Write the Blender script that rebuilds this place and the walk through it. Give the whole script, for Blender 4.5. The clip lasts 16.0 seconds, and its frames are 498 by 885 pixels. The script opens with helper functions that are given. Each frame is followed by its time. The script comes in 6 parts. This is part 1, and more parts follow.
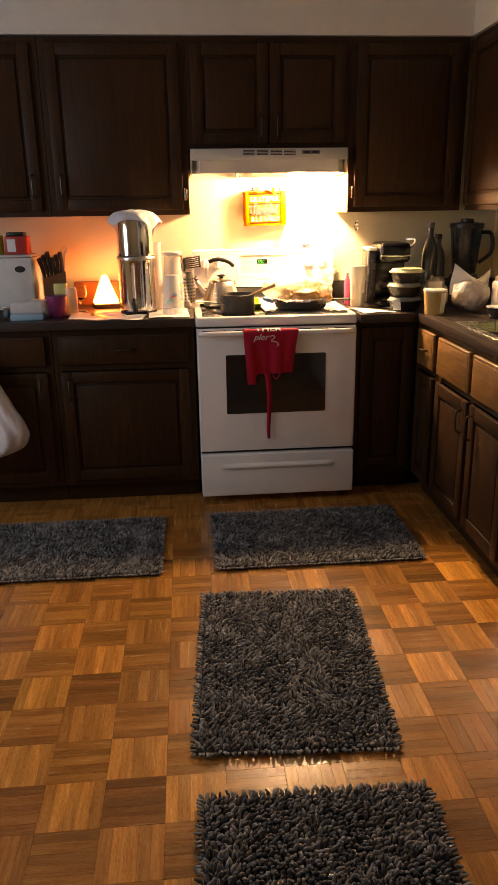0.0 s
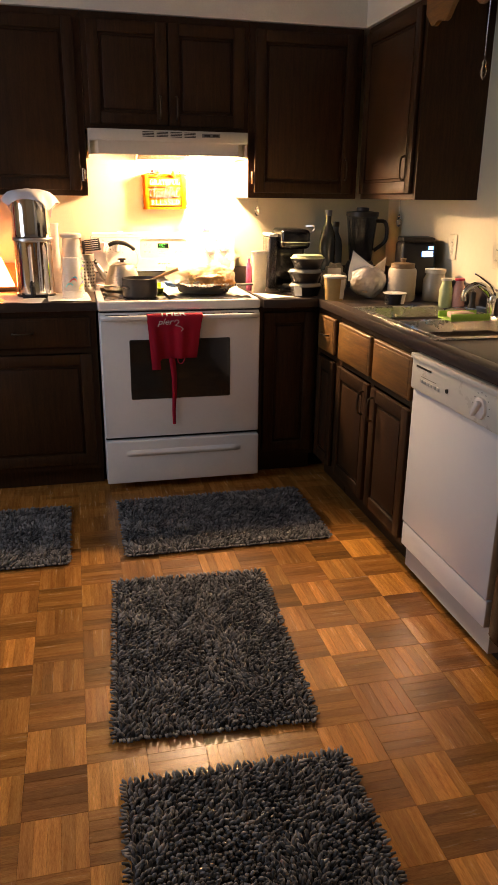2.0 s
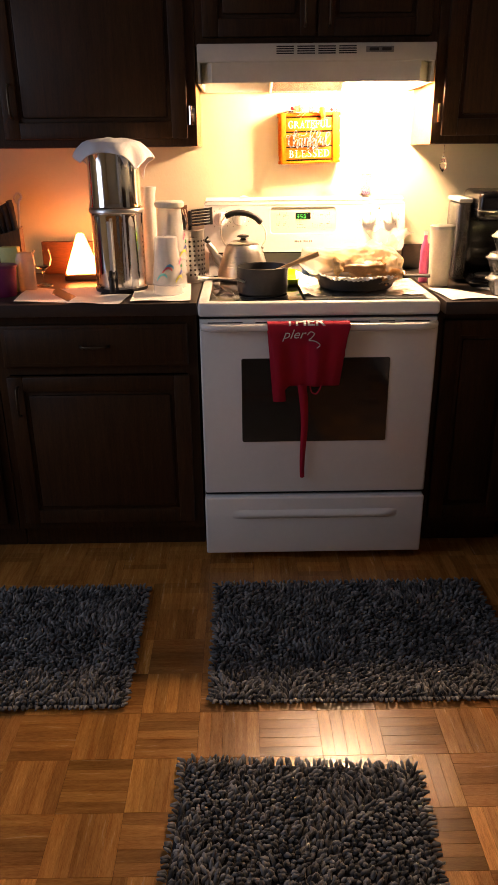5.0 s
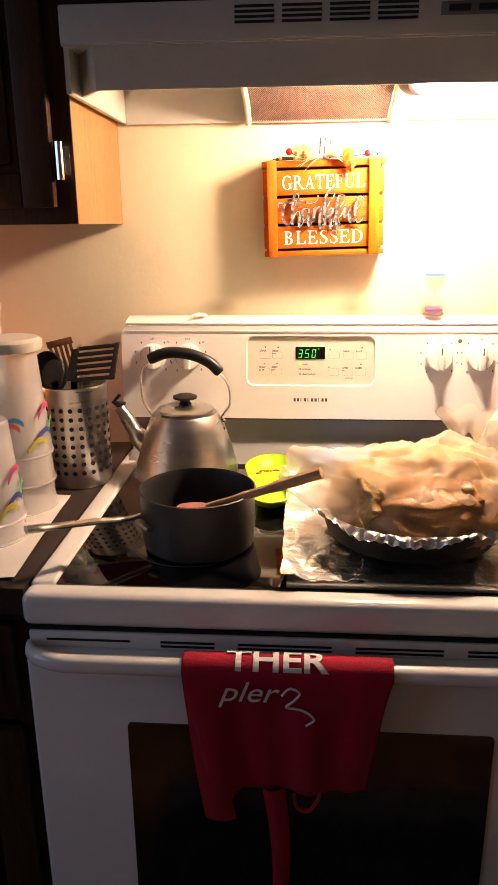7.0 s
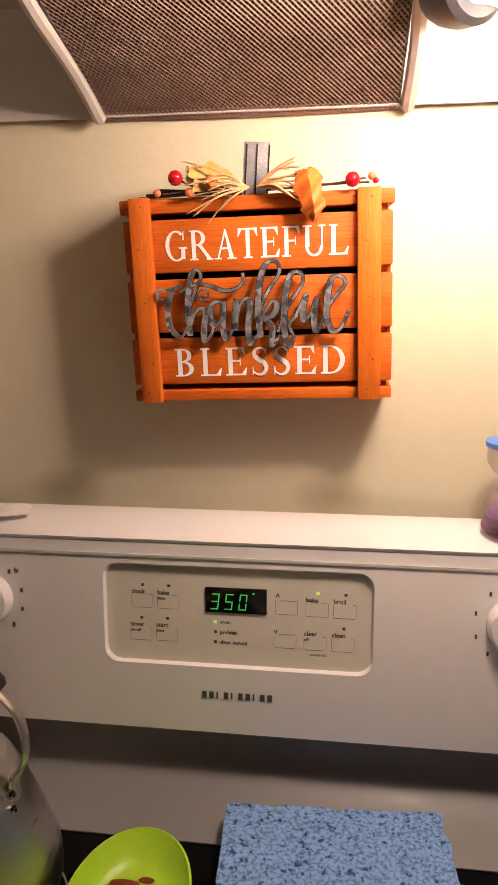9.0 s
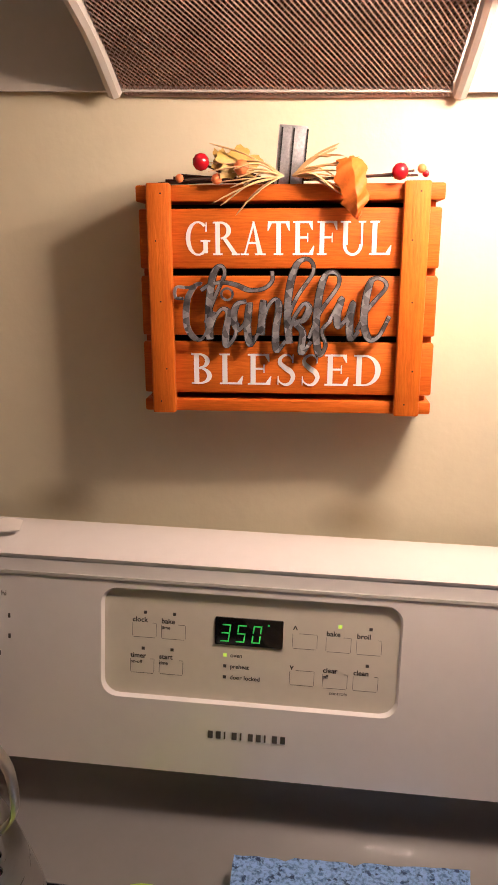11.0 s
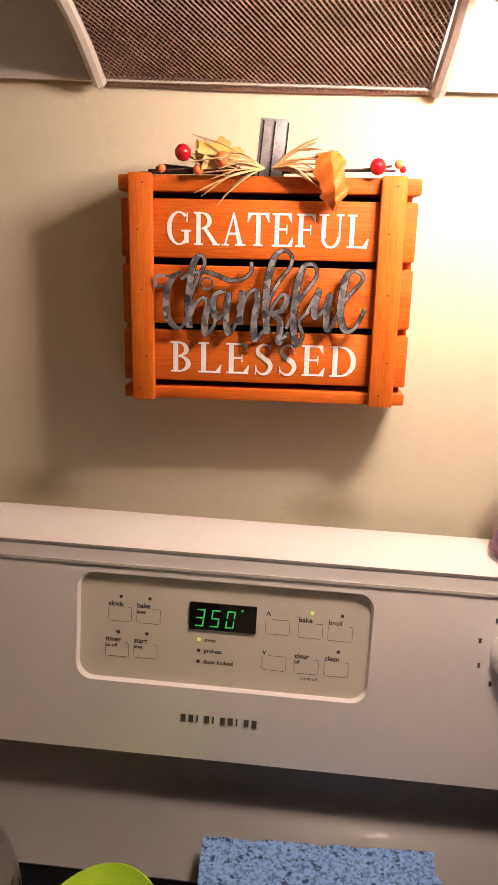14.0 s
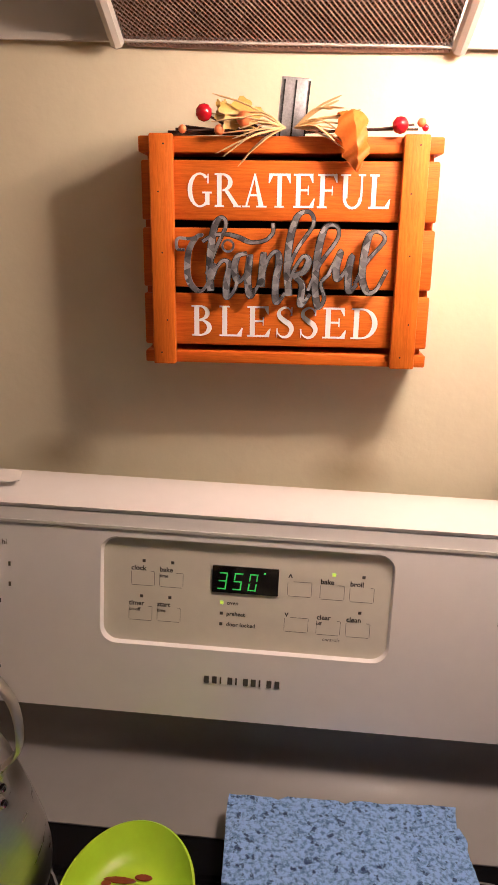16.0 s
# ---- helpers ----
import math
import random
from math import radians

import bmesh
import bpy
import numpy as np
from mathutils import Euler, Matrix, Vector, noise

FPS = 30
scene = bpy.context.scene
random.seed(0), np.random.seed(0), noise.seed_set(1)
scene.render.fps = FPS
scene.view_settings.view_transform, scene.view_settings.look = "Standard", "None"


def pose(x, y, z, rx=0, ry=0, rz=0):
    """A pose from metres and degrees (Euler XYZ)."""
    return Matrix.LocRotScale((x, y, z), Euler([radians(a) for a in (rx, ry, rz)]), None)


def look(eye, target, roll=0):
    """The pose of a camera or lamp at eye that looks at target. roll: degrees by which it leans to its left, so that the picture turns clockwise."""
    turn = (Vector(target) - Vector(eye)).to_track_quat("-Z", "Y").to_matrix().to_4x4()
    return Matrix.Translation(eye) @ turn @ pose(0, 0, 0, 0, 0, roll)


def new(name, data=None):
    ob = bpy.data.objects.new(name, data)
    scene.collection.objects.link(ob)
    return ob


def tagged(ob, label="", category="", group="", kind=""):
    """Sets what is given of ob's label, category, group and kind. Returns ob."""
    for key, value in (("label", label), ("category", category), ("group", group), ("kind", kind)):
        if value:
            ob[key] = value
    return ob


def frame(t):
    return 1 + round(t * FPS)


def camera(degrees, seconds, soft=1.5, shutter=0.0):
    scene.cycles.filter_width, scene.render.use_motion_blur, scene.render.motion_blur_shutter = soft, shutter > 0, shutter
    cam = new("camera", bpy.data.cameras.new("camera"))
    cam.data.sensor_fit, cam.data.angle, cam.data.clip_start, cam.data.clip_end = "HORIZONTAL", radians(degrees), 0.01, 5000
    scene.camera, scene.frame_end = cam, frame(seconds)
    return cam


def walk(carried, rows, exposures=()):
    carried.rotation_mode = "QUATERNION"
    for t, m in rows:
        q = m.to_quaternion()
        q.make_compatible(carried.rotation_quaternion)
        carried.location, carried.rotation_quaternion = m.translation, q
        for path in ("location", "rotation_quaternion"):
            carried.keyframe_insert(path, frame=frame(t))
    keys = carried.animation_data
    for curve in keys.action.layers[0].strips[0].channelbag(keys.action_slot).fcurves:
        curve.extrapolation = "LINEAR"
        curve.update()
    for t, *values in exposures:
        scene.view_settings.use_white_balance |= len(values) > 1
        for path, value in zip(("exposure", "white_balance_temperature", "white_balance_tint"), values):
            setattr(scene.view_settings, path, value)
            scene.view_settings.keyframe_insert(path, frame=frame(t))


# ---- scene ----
cam = camera(38.1, 16.0)
PATH = [
    (0, (-0.423, -4.043, 1.38), (-0.267, -2.144, 0.771), -0.9),
    (0.5, (-0.425, -4.055, 1.38), (-0.173, -2.169, 0.762), -0.4),
    (1, (-0.435, -4.073, 1.381), (0.001, -2.224, 0.756), 0.6),
    (1.5, (-0.445, -4.059, 1.37), (0.117, -2.25, 0.73), 1.6),
    (2, (-0.476, -4.047, 1.367), (-0.036, -2.205, 0.727), 0.7),
    (2.2, (-0.484, -4.038, 1.363), (-0.083, -2.198, 0.689), 1.2),
    (2.5, (-0.495, -4.024, 1.357), (-0.124, -2.22, 0.578), 2.0),
    (3, (-0.493, -4.02, 1.356), (-0.145, -2.209, 0.582), 1.7),
    (3.2, (-0.495, -4.01, 1.354), (-0.176, -2.189, 0.591), 0.9),
    (5.3, (-0.193, -2.701, 1.352), (-0.209, -0.843, 0.613), -0.6),
    (5.5, (-0.163, -2.555, 1.341), (-0.201, -0.679, 0.651), -0.6),
    (6, (-0.146, -2.187, 1.331), (-0.283, -0.306, 0.665), 0.0),
    (6.5, (-0.11, -1.818, 1.34), (-0.181, 0.087, 0.735), -0.2),
    (7, (-0.03, -1.495, 1.372), (-0.17, 0.413, 0.789), -0.5),
    (7.5, (0.009, -1.2, 1.406), (-0.159, 0.691, 0.777), 0.0),
    (8, (0.117, -0.924, 1.426), (-0.135, 0.96, 0.806), -0.5),
    (8.5, (0.137, -0.761, 1.421), (-0.21, 1.122, 0.841), -1.6),
    (9, (0.088, -0.678, 1.44), (-0.182, 1.235, 0.921), -0.9),
    (9.5, (0.056, -0.621, 1.432), (-0.186, 1.309, 0.966), 0.2),
    (9.7, (0.039, -0.613, 1.433), (-0.173, 1.317, 0.954), 0.2),
    (11.8, (0.043, -0.622, 1.438), (-0.171, 1.295, 0.911), 2.0),
    (12, (0.045, -0.62, 1.437), (-0.182, 1.298, 0.92), 2.1),
    (12.5, (0.034, -0.622, 1.437), (-0.226, 1.297, 0.935), 2.2),
    (13, (0.046, -0.625, 1.439), (-0.2, 1.291, 0.919), 2.4),
    (13.5, (0.053, -0.624, 1.439), (-0.134, 1.296, 0.912), 2.5),
    (14, (0.048, -0.63, 1.433), (-0.105, 1.293, 0.905), 2.7),
    (14.5, (0.036, -0.641, 1.433), (-0.12, 1.279, 0.892), 2.7),
    (15, (0.026, -0.638, 1.421), (-0.117, 1.28, 0.871), 2.6),
    (15.5, (0.026, -0.642, 1.42), (-0.119, 1.273, 0.862), 2.4),
    (16, (0.03, -0.638, 1.419), (-0.115, 1.271, 0.841), 2.2),
]
EXPOSURES = [(0, 1.66, 8400, 22), (1.2, 1.72, 7400, 20), (1.8, 1.72, 7400, 20), (3.2, 1.56, 8300, 22), (5.4, 1.0, 6700, 24), (6.0, 0.74, 6300, 25), (7.0, 0.1, 6200, 26), (7.6, -0.5, 6000, 27), (8.0, -1.2, 5850, 27), (8.4, -1.66, 5650, 27), (9.2, -1.8, 5450, 28), (16, -1.71, 5400, 29)]
walk(cam, [(t, look(eye, target, roll)) for t, eye, target, roll in PATH], EXPOSURES)

# ---- light: the lamp in the hood, a salt lamp, dim evening sky at a window ----
world = bpy.data.worlds.new("world")
scene.world = world
world.use_nodes = True
world.node_tree.nodes["Background"].inputs[0].default_value = (0.35, 0.5, 0.8, 1)
world.node_tree.nodes["Background"].inputs[1].default_value = 0.05


def lamp(name, kind, energy, color, where, size=0.1, size_y=None, target=None):
    data = bpy.data.lights.new(name, kind)
    data.energy, data.color = energy, color
    if kind == "AREA":
        data.size = size
        if size_y:
            data.shape, data.size_y = "RECTANGLE", size_y
    else:
        data.shadow_soft_size = size
    ob = new(name, data)
    ob.matrix_world = look(where, target) if target else Matrix.Translation(where)
    return ob


BULB = (0.191, -0.213, 1.592)
lamp("hood_bulb_light", "POINT", 86, (1.0, 0.71, 0.42), BULB, 0.041)
lamp("window_light", "AREA", 6.2, (0.58, 0.76, 1.0), (-2.56, -1.8, 1.5), 1.1, 1.1, (0.6, -1.9, 0.9))

# ---- materials ----
def shader(name):
    m = bpy.data.materials.new(name)
    m.use_nodes = True
    nodes, links = m.node_tree.nodes, m.node_tree.links
    return m, nodes, links, nodes["Principled BSDF"]


def noise_node(nodes, links, coords, scale, stretch=(1, 1, 1), detail=4.0, rough=0.55):
    mapping = nodes.new("ShaderNodeMapping")
    mapping.inputs["Scale"].default_value = stretch
    links.new(coords, mapping.inputs["Vector"])
    n = nodes.new("ShaderNodeTexNoise")
    n.inputs["Scale"].default_value, n.inputs["Detail"].default_value, n.inputs["Roughness"].default_value = scale, detail, rough
    links.new(mapping.outputs["Vector"], n.inputs["Vector"])
    return n.outputs["Fac"]


def ramp_node(nodes, links, fac, low, high, c0, c1):
    r = nodes.new("ShaderNodeValToRGB")
    r.color_ramp.elements[0].position, r.color_ramp.elements[1].position = low, high
    r.color_ramp.elements[0].color, r.color_ramp.elements[1].color = (*c0, 1), (*c1, 1)
    links.new(fac, r.inputs["Fac"])
    return r.outputs["Color"]


def mix_node(nodes, links, fac, a, b, kind="MIX"):
    m = nodes.new("ShaderNodeMix")
    m.data_type, m.blend_type = "RGBA", kind
    if isinstance(fac, float):
        m.inputs[0].default_value = fac
    else:
        links.new(fac, m.inputs[0])
    links.new(a, m.inputs[6])
    links.new(b, m.inputs[7])
    return m.outputs[2]


def bump_node(nodes, links, height, strength, distance, bsdf):
    b = nodes.new("ShaderNodeBump")
    b.inputs["Strength"].default_value, b.inputs["Distance"].default_value = strength, distance
    links.new(height, b.inputs["Height"])
    links.new(b.outputs["Normal"], bsdf.inputs["Normal"])


def plain(name, color, rough=0.5, metal=0.0, vary=0.18, scale=14.0, bump=0.0, bump_scale=260.0, coat=0.0, rough_vary=0.12, transmission=0.0, alpha=1.0, stretch=(1, 1, 1)):
    """A surface of one colour with stains at a large scale, grain at a small one, and relief."""
    m, nodes, links, bsdf = shader(name)
    coords = nodes.new("ShaderNodeTexCoord").outputs["Object"]
    big = noise_node(nodes, links, coords, scale, stretch)
    fine = noise_node(nodes, links, coords, scale * 11, stretch, 3)
    dark = tuple(c * (1 - vary) for c in color)
    light = tuple(min(1.0, c * (1 + vary * 0.6)) for c in color)
    a = ramp_node(nodes, links, big, 0.3, 0.7, dark, light)
    b = ramp_node(nodes, links, fine, 0.3, 0.7, dark, light)
    links.new(mix_node(nodes, links, 0.4, a, b), bsdf.inputs["Base Color"])
    r = nodes.new("ShaderNodeMapRange")
    r.inputs["To Min"].default_value, r.inputs["To Max"].default_value = max(0.02, rough - rough_vary), min(1.0, rough + rough_vary)
    links.new(big, r.inputs["Value"])
    links.new(r.outputs[0], bsdf.inputs["Roughness"])
    bsdf.inputs["Metallic"].default_value = metal
    bsdf.inputs["Coat Weight"].default_value = coat
    bsdf.inputs["Transmission Weight"].default_value = transmission
    bsdf.inputs["Alpha"].default_value = alpha
    if bump:
        bump_node(nodes, links, noise_node(nodes, links, coords, bump_scale, stretch, 3), 1.0, bump, bsdf)
    return m


def wood(name, dark, light, stretch, scale=9.0, rough=0.38, coat=0.15, random_tone=0.0, bump=0.0004):
    """Wood with long grain; stretch is small along the grain."""
    m, nodes, links, bsdf = shader(name)
    coords = nodes.new("ShaderNodeTexCoord").outputs["Object"]
    info = nodes.new("ShaderNodeObjectInfo")
    shift = nodes.new("ShaderNodeVectorMath")
    shift.operation = "MULTIPLY_ADD"
    links.new(info.outputs["Random"], shift.inputs[0])
    shift.inputs[1].default_value = (7.3, 5.1, 9.7)
    links.new(coords, shift.inputs[2])
    coords = shift.outputs[0]
    grain = noise_node(nodes, links, coords, scale, stretch, 6, 0.65)
    pores = noise_node(nodes, links, coords, scale * 9, stretch, 3, 0.7)
    blotch = noise_node(nodes, links, coords, 3.0)
    a = ramp_node(nodes, links, grain, 0.34, 0.66, dark, light)
    b = ramp_node(nodes, links, pores, 0.36, 0.6, tuple(c * 0.55 for c in dark), light)
    col = mix_node(nodes, links, 0.35, a, b)
    c = ramp_node(nodes, links, blotch, 0.25, 0.8, (0.72, 0.72, 0.72), (1, 1, 1))
    col = mix_node(nodes, links, 0.8, col, c, "MULTIPLY")
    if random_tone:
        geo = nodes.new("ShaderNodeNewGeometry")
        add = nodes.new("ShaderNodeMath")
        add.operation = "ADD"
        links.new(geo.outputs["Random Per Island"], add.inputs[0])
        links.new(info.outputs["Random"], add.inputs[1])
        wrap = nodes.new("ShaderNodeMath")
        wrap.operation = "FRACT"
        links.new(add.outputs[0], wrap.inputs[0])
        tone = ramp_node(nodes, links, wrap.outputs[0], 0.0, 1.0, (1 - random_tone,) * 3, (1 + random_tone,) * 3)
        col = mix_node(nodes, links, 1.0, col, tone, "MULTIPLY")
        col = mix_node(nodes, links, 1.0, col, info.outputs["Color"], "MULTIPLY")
    links.new(col, bsdf.inputs["Base Color"])
    r = nodes.new("ShaderNodeMapRange")
    r.inputs["To Min"].default_value, r.inputs["To Max"].default_value = rough - 0.1, rough + 0.14
    links.new(grain, r.inputs["Value"])
    links.new(r.outputs[0], bsdf.inputs["Roughness"])
    bsdf.inputs["Coat Weight"].default_value, bsdf.inputs["Coat Roughness"].default_value = coat, 0.25
    bump_node(nodes, links, pores, 1.0, bump, bsdf)
    return m


def glowing(name, color, strength):
    m, nodes, links, bsdf = shader(name)
    bsdf.inputs["Base Color"].default_value = (*color, 1)
    bsdf.inputs["Emission Color"].default_value = (*color, 1)
    bsdf.inputs["Emission Strength"].default_value = strength
    return m


def clear(name, color, rough=0.03, alpha_tint=1.0):
    m, nodes, links, bsdf = shader(name)
    bsdf.inputs["Base Color"].default_value = (*color, 1)
    bsdf.inputs["Roughness"].default_value = rough
    bsdf.inputs["Transmission Weight"].default_value = alpha_tint
    bsdf.inputs["IOR"].default_value = 1.25
    return m


WALL = plain("wall_paint", (0.72, 0.67, 0.50), 0.62, vary=0.05, scale=5, bump=0.0004, bump_scale=110)
SMUDGED = plain("smudged_wall_paint", (0.68, 0.637, 0.455), 0.62, vary=0.05, scale=5, bump=0.0004, bump_scale=110)
_n, _l = SMUDGED.node_tree.nodes, SMUDGED.node_tree.links
_b = _n["Principled BSDF"]
_was = _b.inputs["Base Color"].links[0].from_socket
_t = _n.new("ShaderNodeTexCoord").outputs["Object"]
for _x in (-0.2, 0.075):
    _m = _n.new("ShaderNodeMapping")
    _m.inputs["Location"].default_value, _m.inputs["Scale"].default_value = (-_x * 22, 0, -1.203 * 40), (22, 0, 40)
    _l.new(_t, _m.inputs["Vector"])
    _d = _n.new("ShaderNodeVectorMath")
    _d.operation = "LENGTH"
    _l.new(_m.outputs["Vector"], _d.inputs[0])
    _was = mix_node(_n, _l, 1.0, _was, ramp_node(_n, _l, _d.outputs["Value"], 0.1, 1.0, (0.70, 0.65, 0.57), (1, 1, 1)), "MULTIPLY")
_l.new(_was, _b.inputs["Base Color"])
CEIL = plain("ceiling_paint", (0.72, 0.70, 0.65), 0.8, vary=0.05, bump=0.002, bump_scale=90)
SOFFIT = plain("soffit_paint", (0.70, 0.68, 0.62), 0.65, vary=0.05, bump=0.0012, bump_scale=130)
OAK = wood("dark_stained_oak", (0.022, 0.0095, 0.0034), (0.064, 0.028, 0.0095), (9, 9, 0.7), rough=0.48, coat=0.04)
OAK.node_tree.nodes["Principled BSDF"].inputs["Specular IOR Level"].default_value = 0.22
# lit copy of OAK: hood-lamp light on the east drawers is in its colour
OAK_ACROSS_LIT = wood("lamplit_oak_across", (0.12, 0.052, 0.012), (0.30, 0.14, 0.032), (0.7, 9, 9), rough=0.48, coat=0.05)
# pale side veneer, with the hood lamp's brightness added into its colour
OAK_SIDE = wood("lamplit_oak_veneer_side", (0.30, 0.13, 0.036), (0.50, 0.25, 0.08), (9, 9, 0.6), rough=0.45)
PARQUET = wood("oak_parquet", (0.43, 0.15, 0.027), (0.76, 0.355, 0.085), (12, 0.9, 9), 7.0, 0.22, 0.5, 0.26, 0.00025)
SUBFLOOR = plain("floor_joint", (0.035, 0.016, 0.007), 0.8)
LAMINATE = plain("dark_laminate", (0.04, 0.029, 0.025), 0.36, vary=0.28, scale=120, rough_vary=0.04)
ENAMEL = plain("white_enamel", (0.86, 0.85, 0.83), 0.2, vary=0.04, scale=6, coat=0.4, rough_vary=0.06)
PANEL = plain("cream_panel", (0.76, 0.73, 0.62), 0.4, vary=0.06, scale=9)
# white enamel darkened in its colour for shade and the cooktop's reflection
SHADED_ENAMEL = plain("shaded_white_enamel", (0.23, 0.23, 0.226), 0.46, vary=0.06, scale=6, coat=0.06, rough_vary=0.06)
RINGGREY = plain("burner_ring_print", (0.16, 0.16, 0.16), 0.4, vary=0.1)
HOODPAINT = plain("hood_enamel", (0.54, 0.53, 0.48), 0.32, vary=0.08, scale=7, coat=0.2)
DISHWHITE = plain("dishwasher_enamel", (0.74, 0.76, 0.79), 0.32, vary=0.02, scale=3, coat=0.15, rough_vary=0.015)
SINKSTEEL = plain("satin_sink_steel", (0.58, 0.57, 0.54), 0.27, 0.95, vary=0.08, scale=12, rough_vary=0.05)
PLASTIC_GREY = plain("grey_plastic", (0.5, 0.5, 0.47), 0.45, vary=0.08)
BLACKGLASS = plain("black_ceramic_glass", (0.006, 0.006, 0.007), 0.06, vary=0.3, rough_vary=0.03, coat=0.5)
OVENGLASS = plain("oven_glass", (0.012, 0.011, 0.011), 0.09, vary=0.4, rough_vary=0.03, coat=0.3)
BLACK = plain("black_plastic", (0.014, 0.014, 0.015), 0.42, vary=0.2)
BLACKPAN = plain("nonstick_black", (0.028, 0.028, 0.03), 0.5, vary=0.25, bump=0.0002)
IRON = plain("cast_iron", (0.018, 0.017, 0.016), 0.55, vary=0.3, bump=0.0006, bump_scale=180)
STEEL = plain("brushed_steel", (0.64, 0.62, 0.59), 0.3, 1.0, vary=0.1, scale=20, stretch=(1, 1, 12), bump=0.00008, rough_vary=0.08)
CHROME = plain("polished_steel", (0.72, 0.71, 0.69), 0.09, 1.0, vary=0.06, scale=9, rough_vary=0.05)
BRONZE = plain("dark_bronze", (0.10, 0.075, 0.05), 0.38, 0.9, vary=0.2)
ZINC, _n, _l, _b = shader("galvanized_metal")
_t = _n.new("ShaderNodeTexCoord").outputs["Object"]
_v = _n.new("ShaderNodeTexVoronoi")
_v.inputs["Scale"].default_value = 190
_l.new(_t, _v.inputs["Vector"])
_s = _n.new("ShaderNodeSeparateColor")
_l.new(_v.outputs["Color"], _s.inputs["Color"])
_a = ramp_node(_n, _l, _s.outputs["Red"], 0.15, 0.9, (0.15, 0.15, 0.16), (0.52, 0.53, 0.55))
_d = ramp_node(_n, _l, noise_node(_n, _l, _t, 70, (1, 1, 1), 4, 0.6), 0.38, 0.6, (0.45, 0.45, 0.46), (1, 1, 1))
_l.new(mix_node(_n, _l, 1.0, _a, _d, "MULTIPLY"), _b.inputs["Base Color"])
_b.inputs["Metallic"].default_value = 0.55
_b.inputs["Roughness"].default_value = 0.42
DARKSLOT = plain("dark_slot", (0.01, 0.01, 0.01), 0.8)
ORANGE = wood("orange_painted_wood", (0.60, 0.118, 0.003), (0.72, 0.175, 0.005), (0.8, 9, 12), 8.0, 0.5, 0.0)
ORANGE_UP = wood("orange_painted_upright", (0.62, 0.125, 0.003), (0.74, 0.19, 0.006), (12, 9, 0.8), 8.0, 0.5, 0.0)
for _m in (ORANGE, ORANGE_UP):
    _m.node_tree.nodes["Principled BSDF"].inputs["Specular IOR Level"].default_value = 0.15
WHITEPAINT = plain("white_lettering", (0.85, 0.83, 0.80), 0.55, vary=0.05, scale=60)
INK = plain("grey_print", (0.075, 0.07, 0.065), 0.6, vary=0.1)
INKBLACK = plain("black_print", (0.02, 0.02, 0.02), 0.5, vary=0.1)
RAFFIA = plain("raffia", (0.66, 0.46, 0.2), 0.7, vary=0.3, scale=60)
LEAF_ORANGE = plain("orange_leaf", (0.68, 0.16, 0.003), 0.6, vary=0.3, scale=40, bump=0.001, bump_scale=60)
LEAF_OLIVE = plain("yellow_olive_leaf", (0.42, 0.27, 0.04), 0.55, vary=0.4, scale=40, bump=0.001, bump_scale=60)
BERRY = plain("red_berry", (0.45, 0.008, 0.012), 0.15, vary=0.2, coat=0.5)
BERRY_ORANGE = plain("orange_berry", (0.72, 0.2, 0.05), 0.4, vary=0.25)
TWIG = plain("twig", (0.07, 0.035, 0.02), 0.8, vary=0.3, scale=80)
SPONGE, _n, _l, _b = shader("blue_sponge")
_t = _n.new("ShaderNodeTexCoord").outputs["Object"]
_f = noise_node(_n, _l, _t, 300, (1, 1, 1), 3, 0.6)
_g2 = noise_node(_n, _l, _t, 130, (1, 1, 1), 3, 0.6)
_a = ramp_node(_n, _l, _f, 0.36, 0.56, (0.10, 0.22, 0.52), (0.30, 0.53, 0.95))
_d = ramp_node(_n, _l, _g2, 0.37, 0.42, (0.04, 0.09, 0.2), (1, 1, 1))
_l.new(mix_node(_n, _l, 0.85, _a, _d, "MULTIPLY"), _b.inputs["Base Color"])
_b.inputs["Roughness"].default_value = 0.9
bump_node(_n, _l, _f, 1.0, 0.004, _b)
LIME = plain("lime_silicone", (0.45, 0.74, 0.004), 0.38, vary=0.06, coat=0.1)
SAUCE = plain("dried_sauce", (0.22, 0.04, 0.01), 0.4, vary=0.3)
REDCLOTH = plain("red_cotton", (0.42, 0.004, 0.028), 0.9, vary=0.16, scale=30, bump=0.0008, bump_scale=420)
WHITECLOTH = plain("white_cotton", (0.72, 0.72, 0.76), 0.9, vary=0.08, scale=22, bump=0.0012, bump_scale=300)
PAPER = plain("white_paper", (0.78, 0.76, 0.72), 0.8, vary=0.05, scale=20)
FOIL = plain("crumpled_foil", (0.82, 0.81, 0.79), 0.36, 1.0, vary=0.1, scale=30, bump=0.004, bump_scale=55)
MEAT = plain("roast_meat", (0.54, 0.27, 0.085), 0.5, vary=0.4, scale=34, bump=0.0016, bump_scale=90, coat=0.3)
STUFFING = plain("stuffing", (0.72, 0.47, 0.18), 0.7, vary=0.5, scale=70, bump=0.002, bump_scale=130)
SPOONWOOD = wood("spoon_wood", (0.46, 0.26, 0.11), (0.66, 0.42, 0.20), (0.8, 9, 9), 12.0, 0.55, 0.0)
BOARDWOOD = wood("board_wood", (0.12, 0.045, 0.018), (0.22, 0.09, 0.035), (0.8, 9, 9), 9.0, 0.5, 0.0)
BLOCKWOOD = wood("knife_block_wood", (0.08, 0.035, 0.015), (0.16, 0.075, 0.03), (9, 9, 0.8), 9.0, 0.45)
GLASS = clear("clear_glass", (0.96, 0.97, 0.96))
FILM = clear("thin_plastic", (0.93, 0.93, 0.92), 0.12)
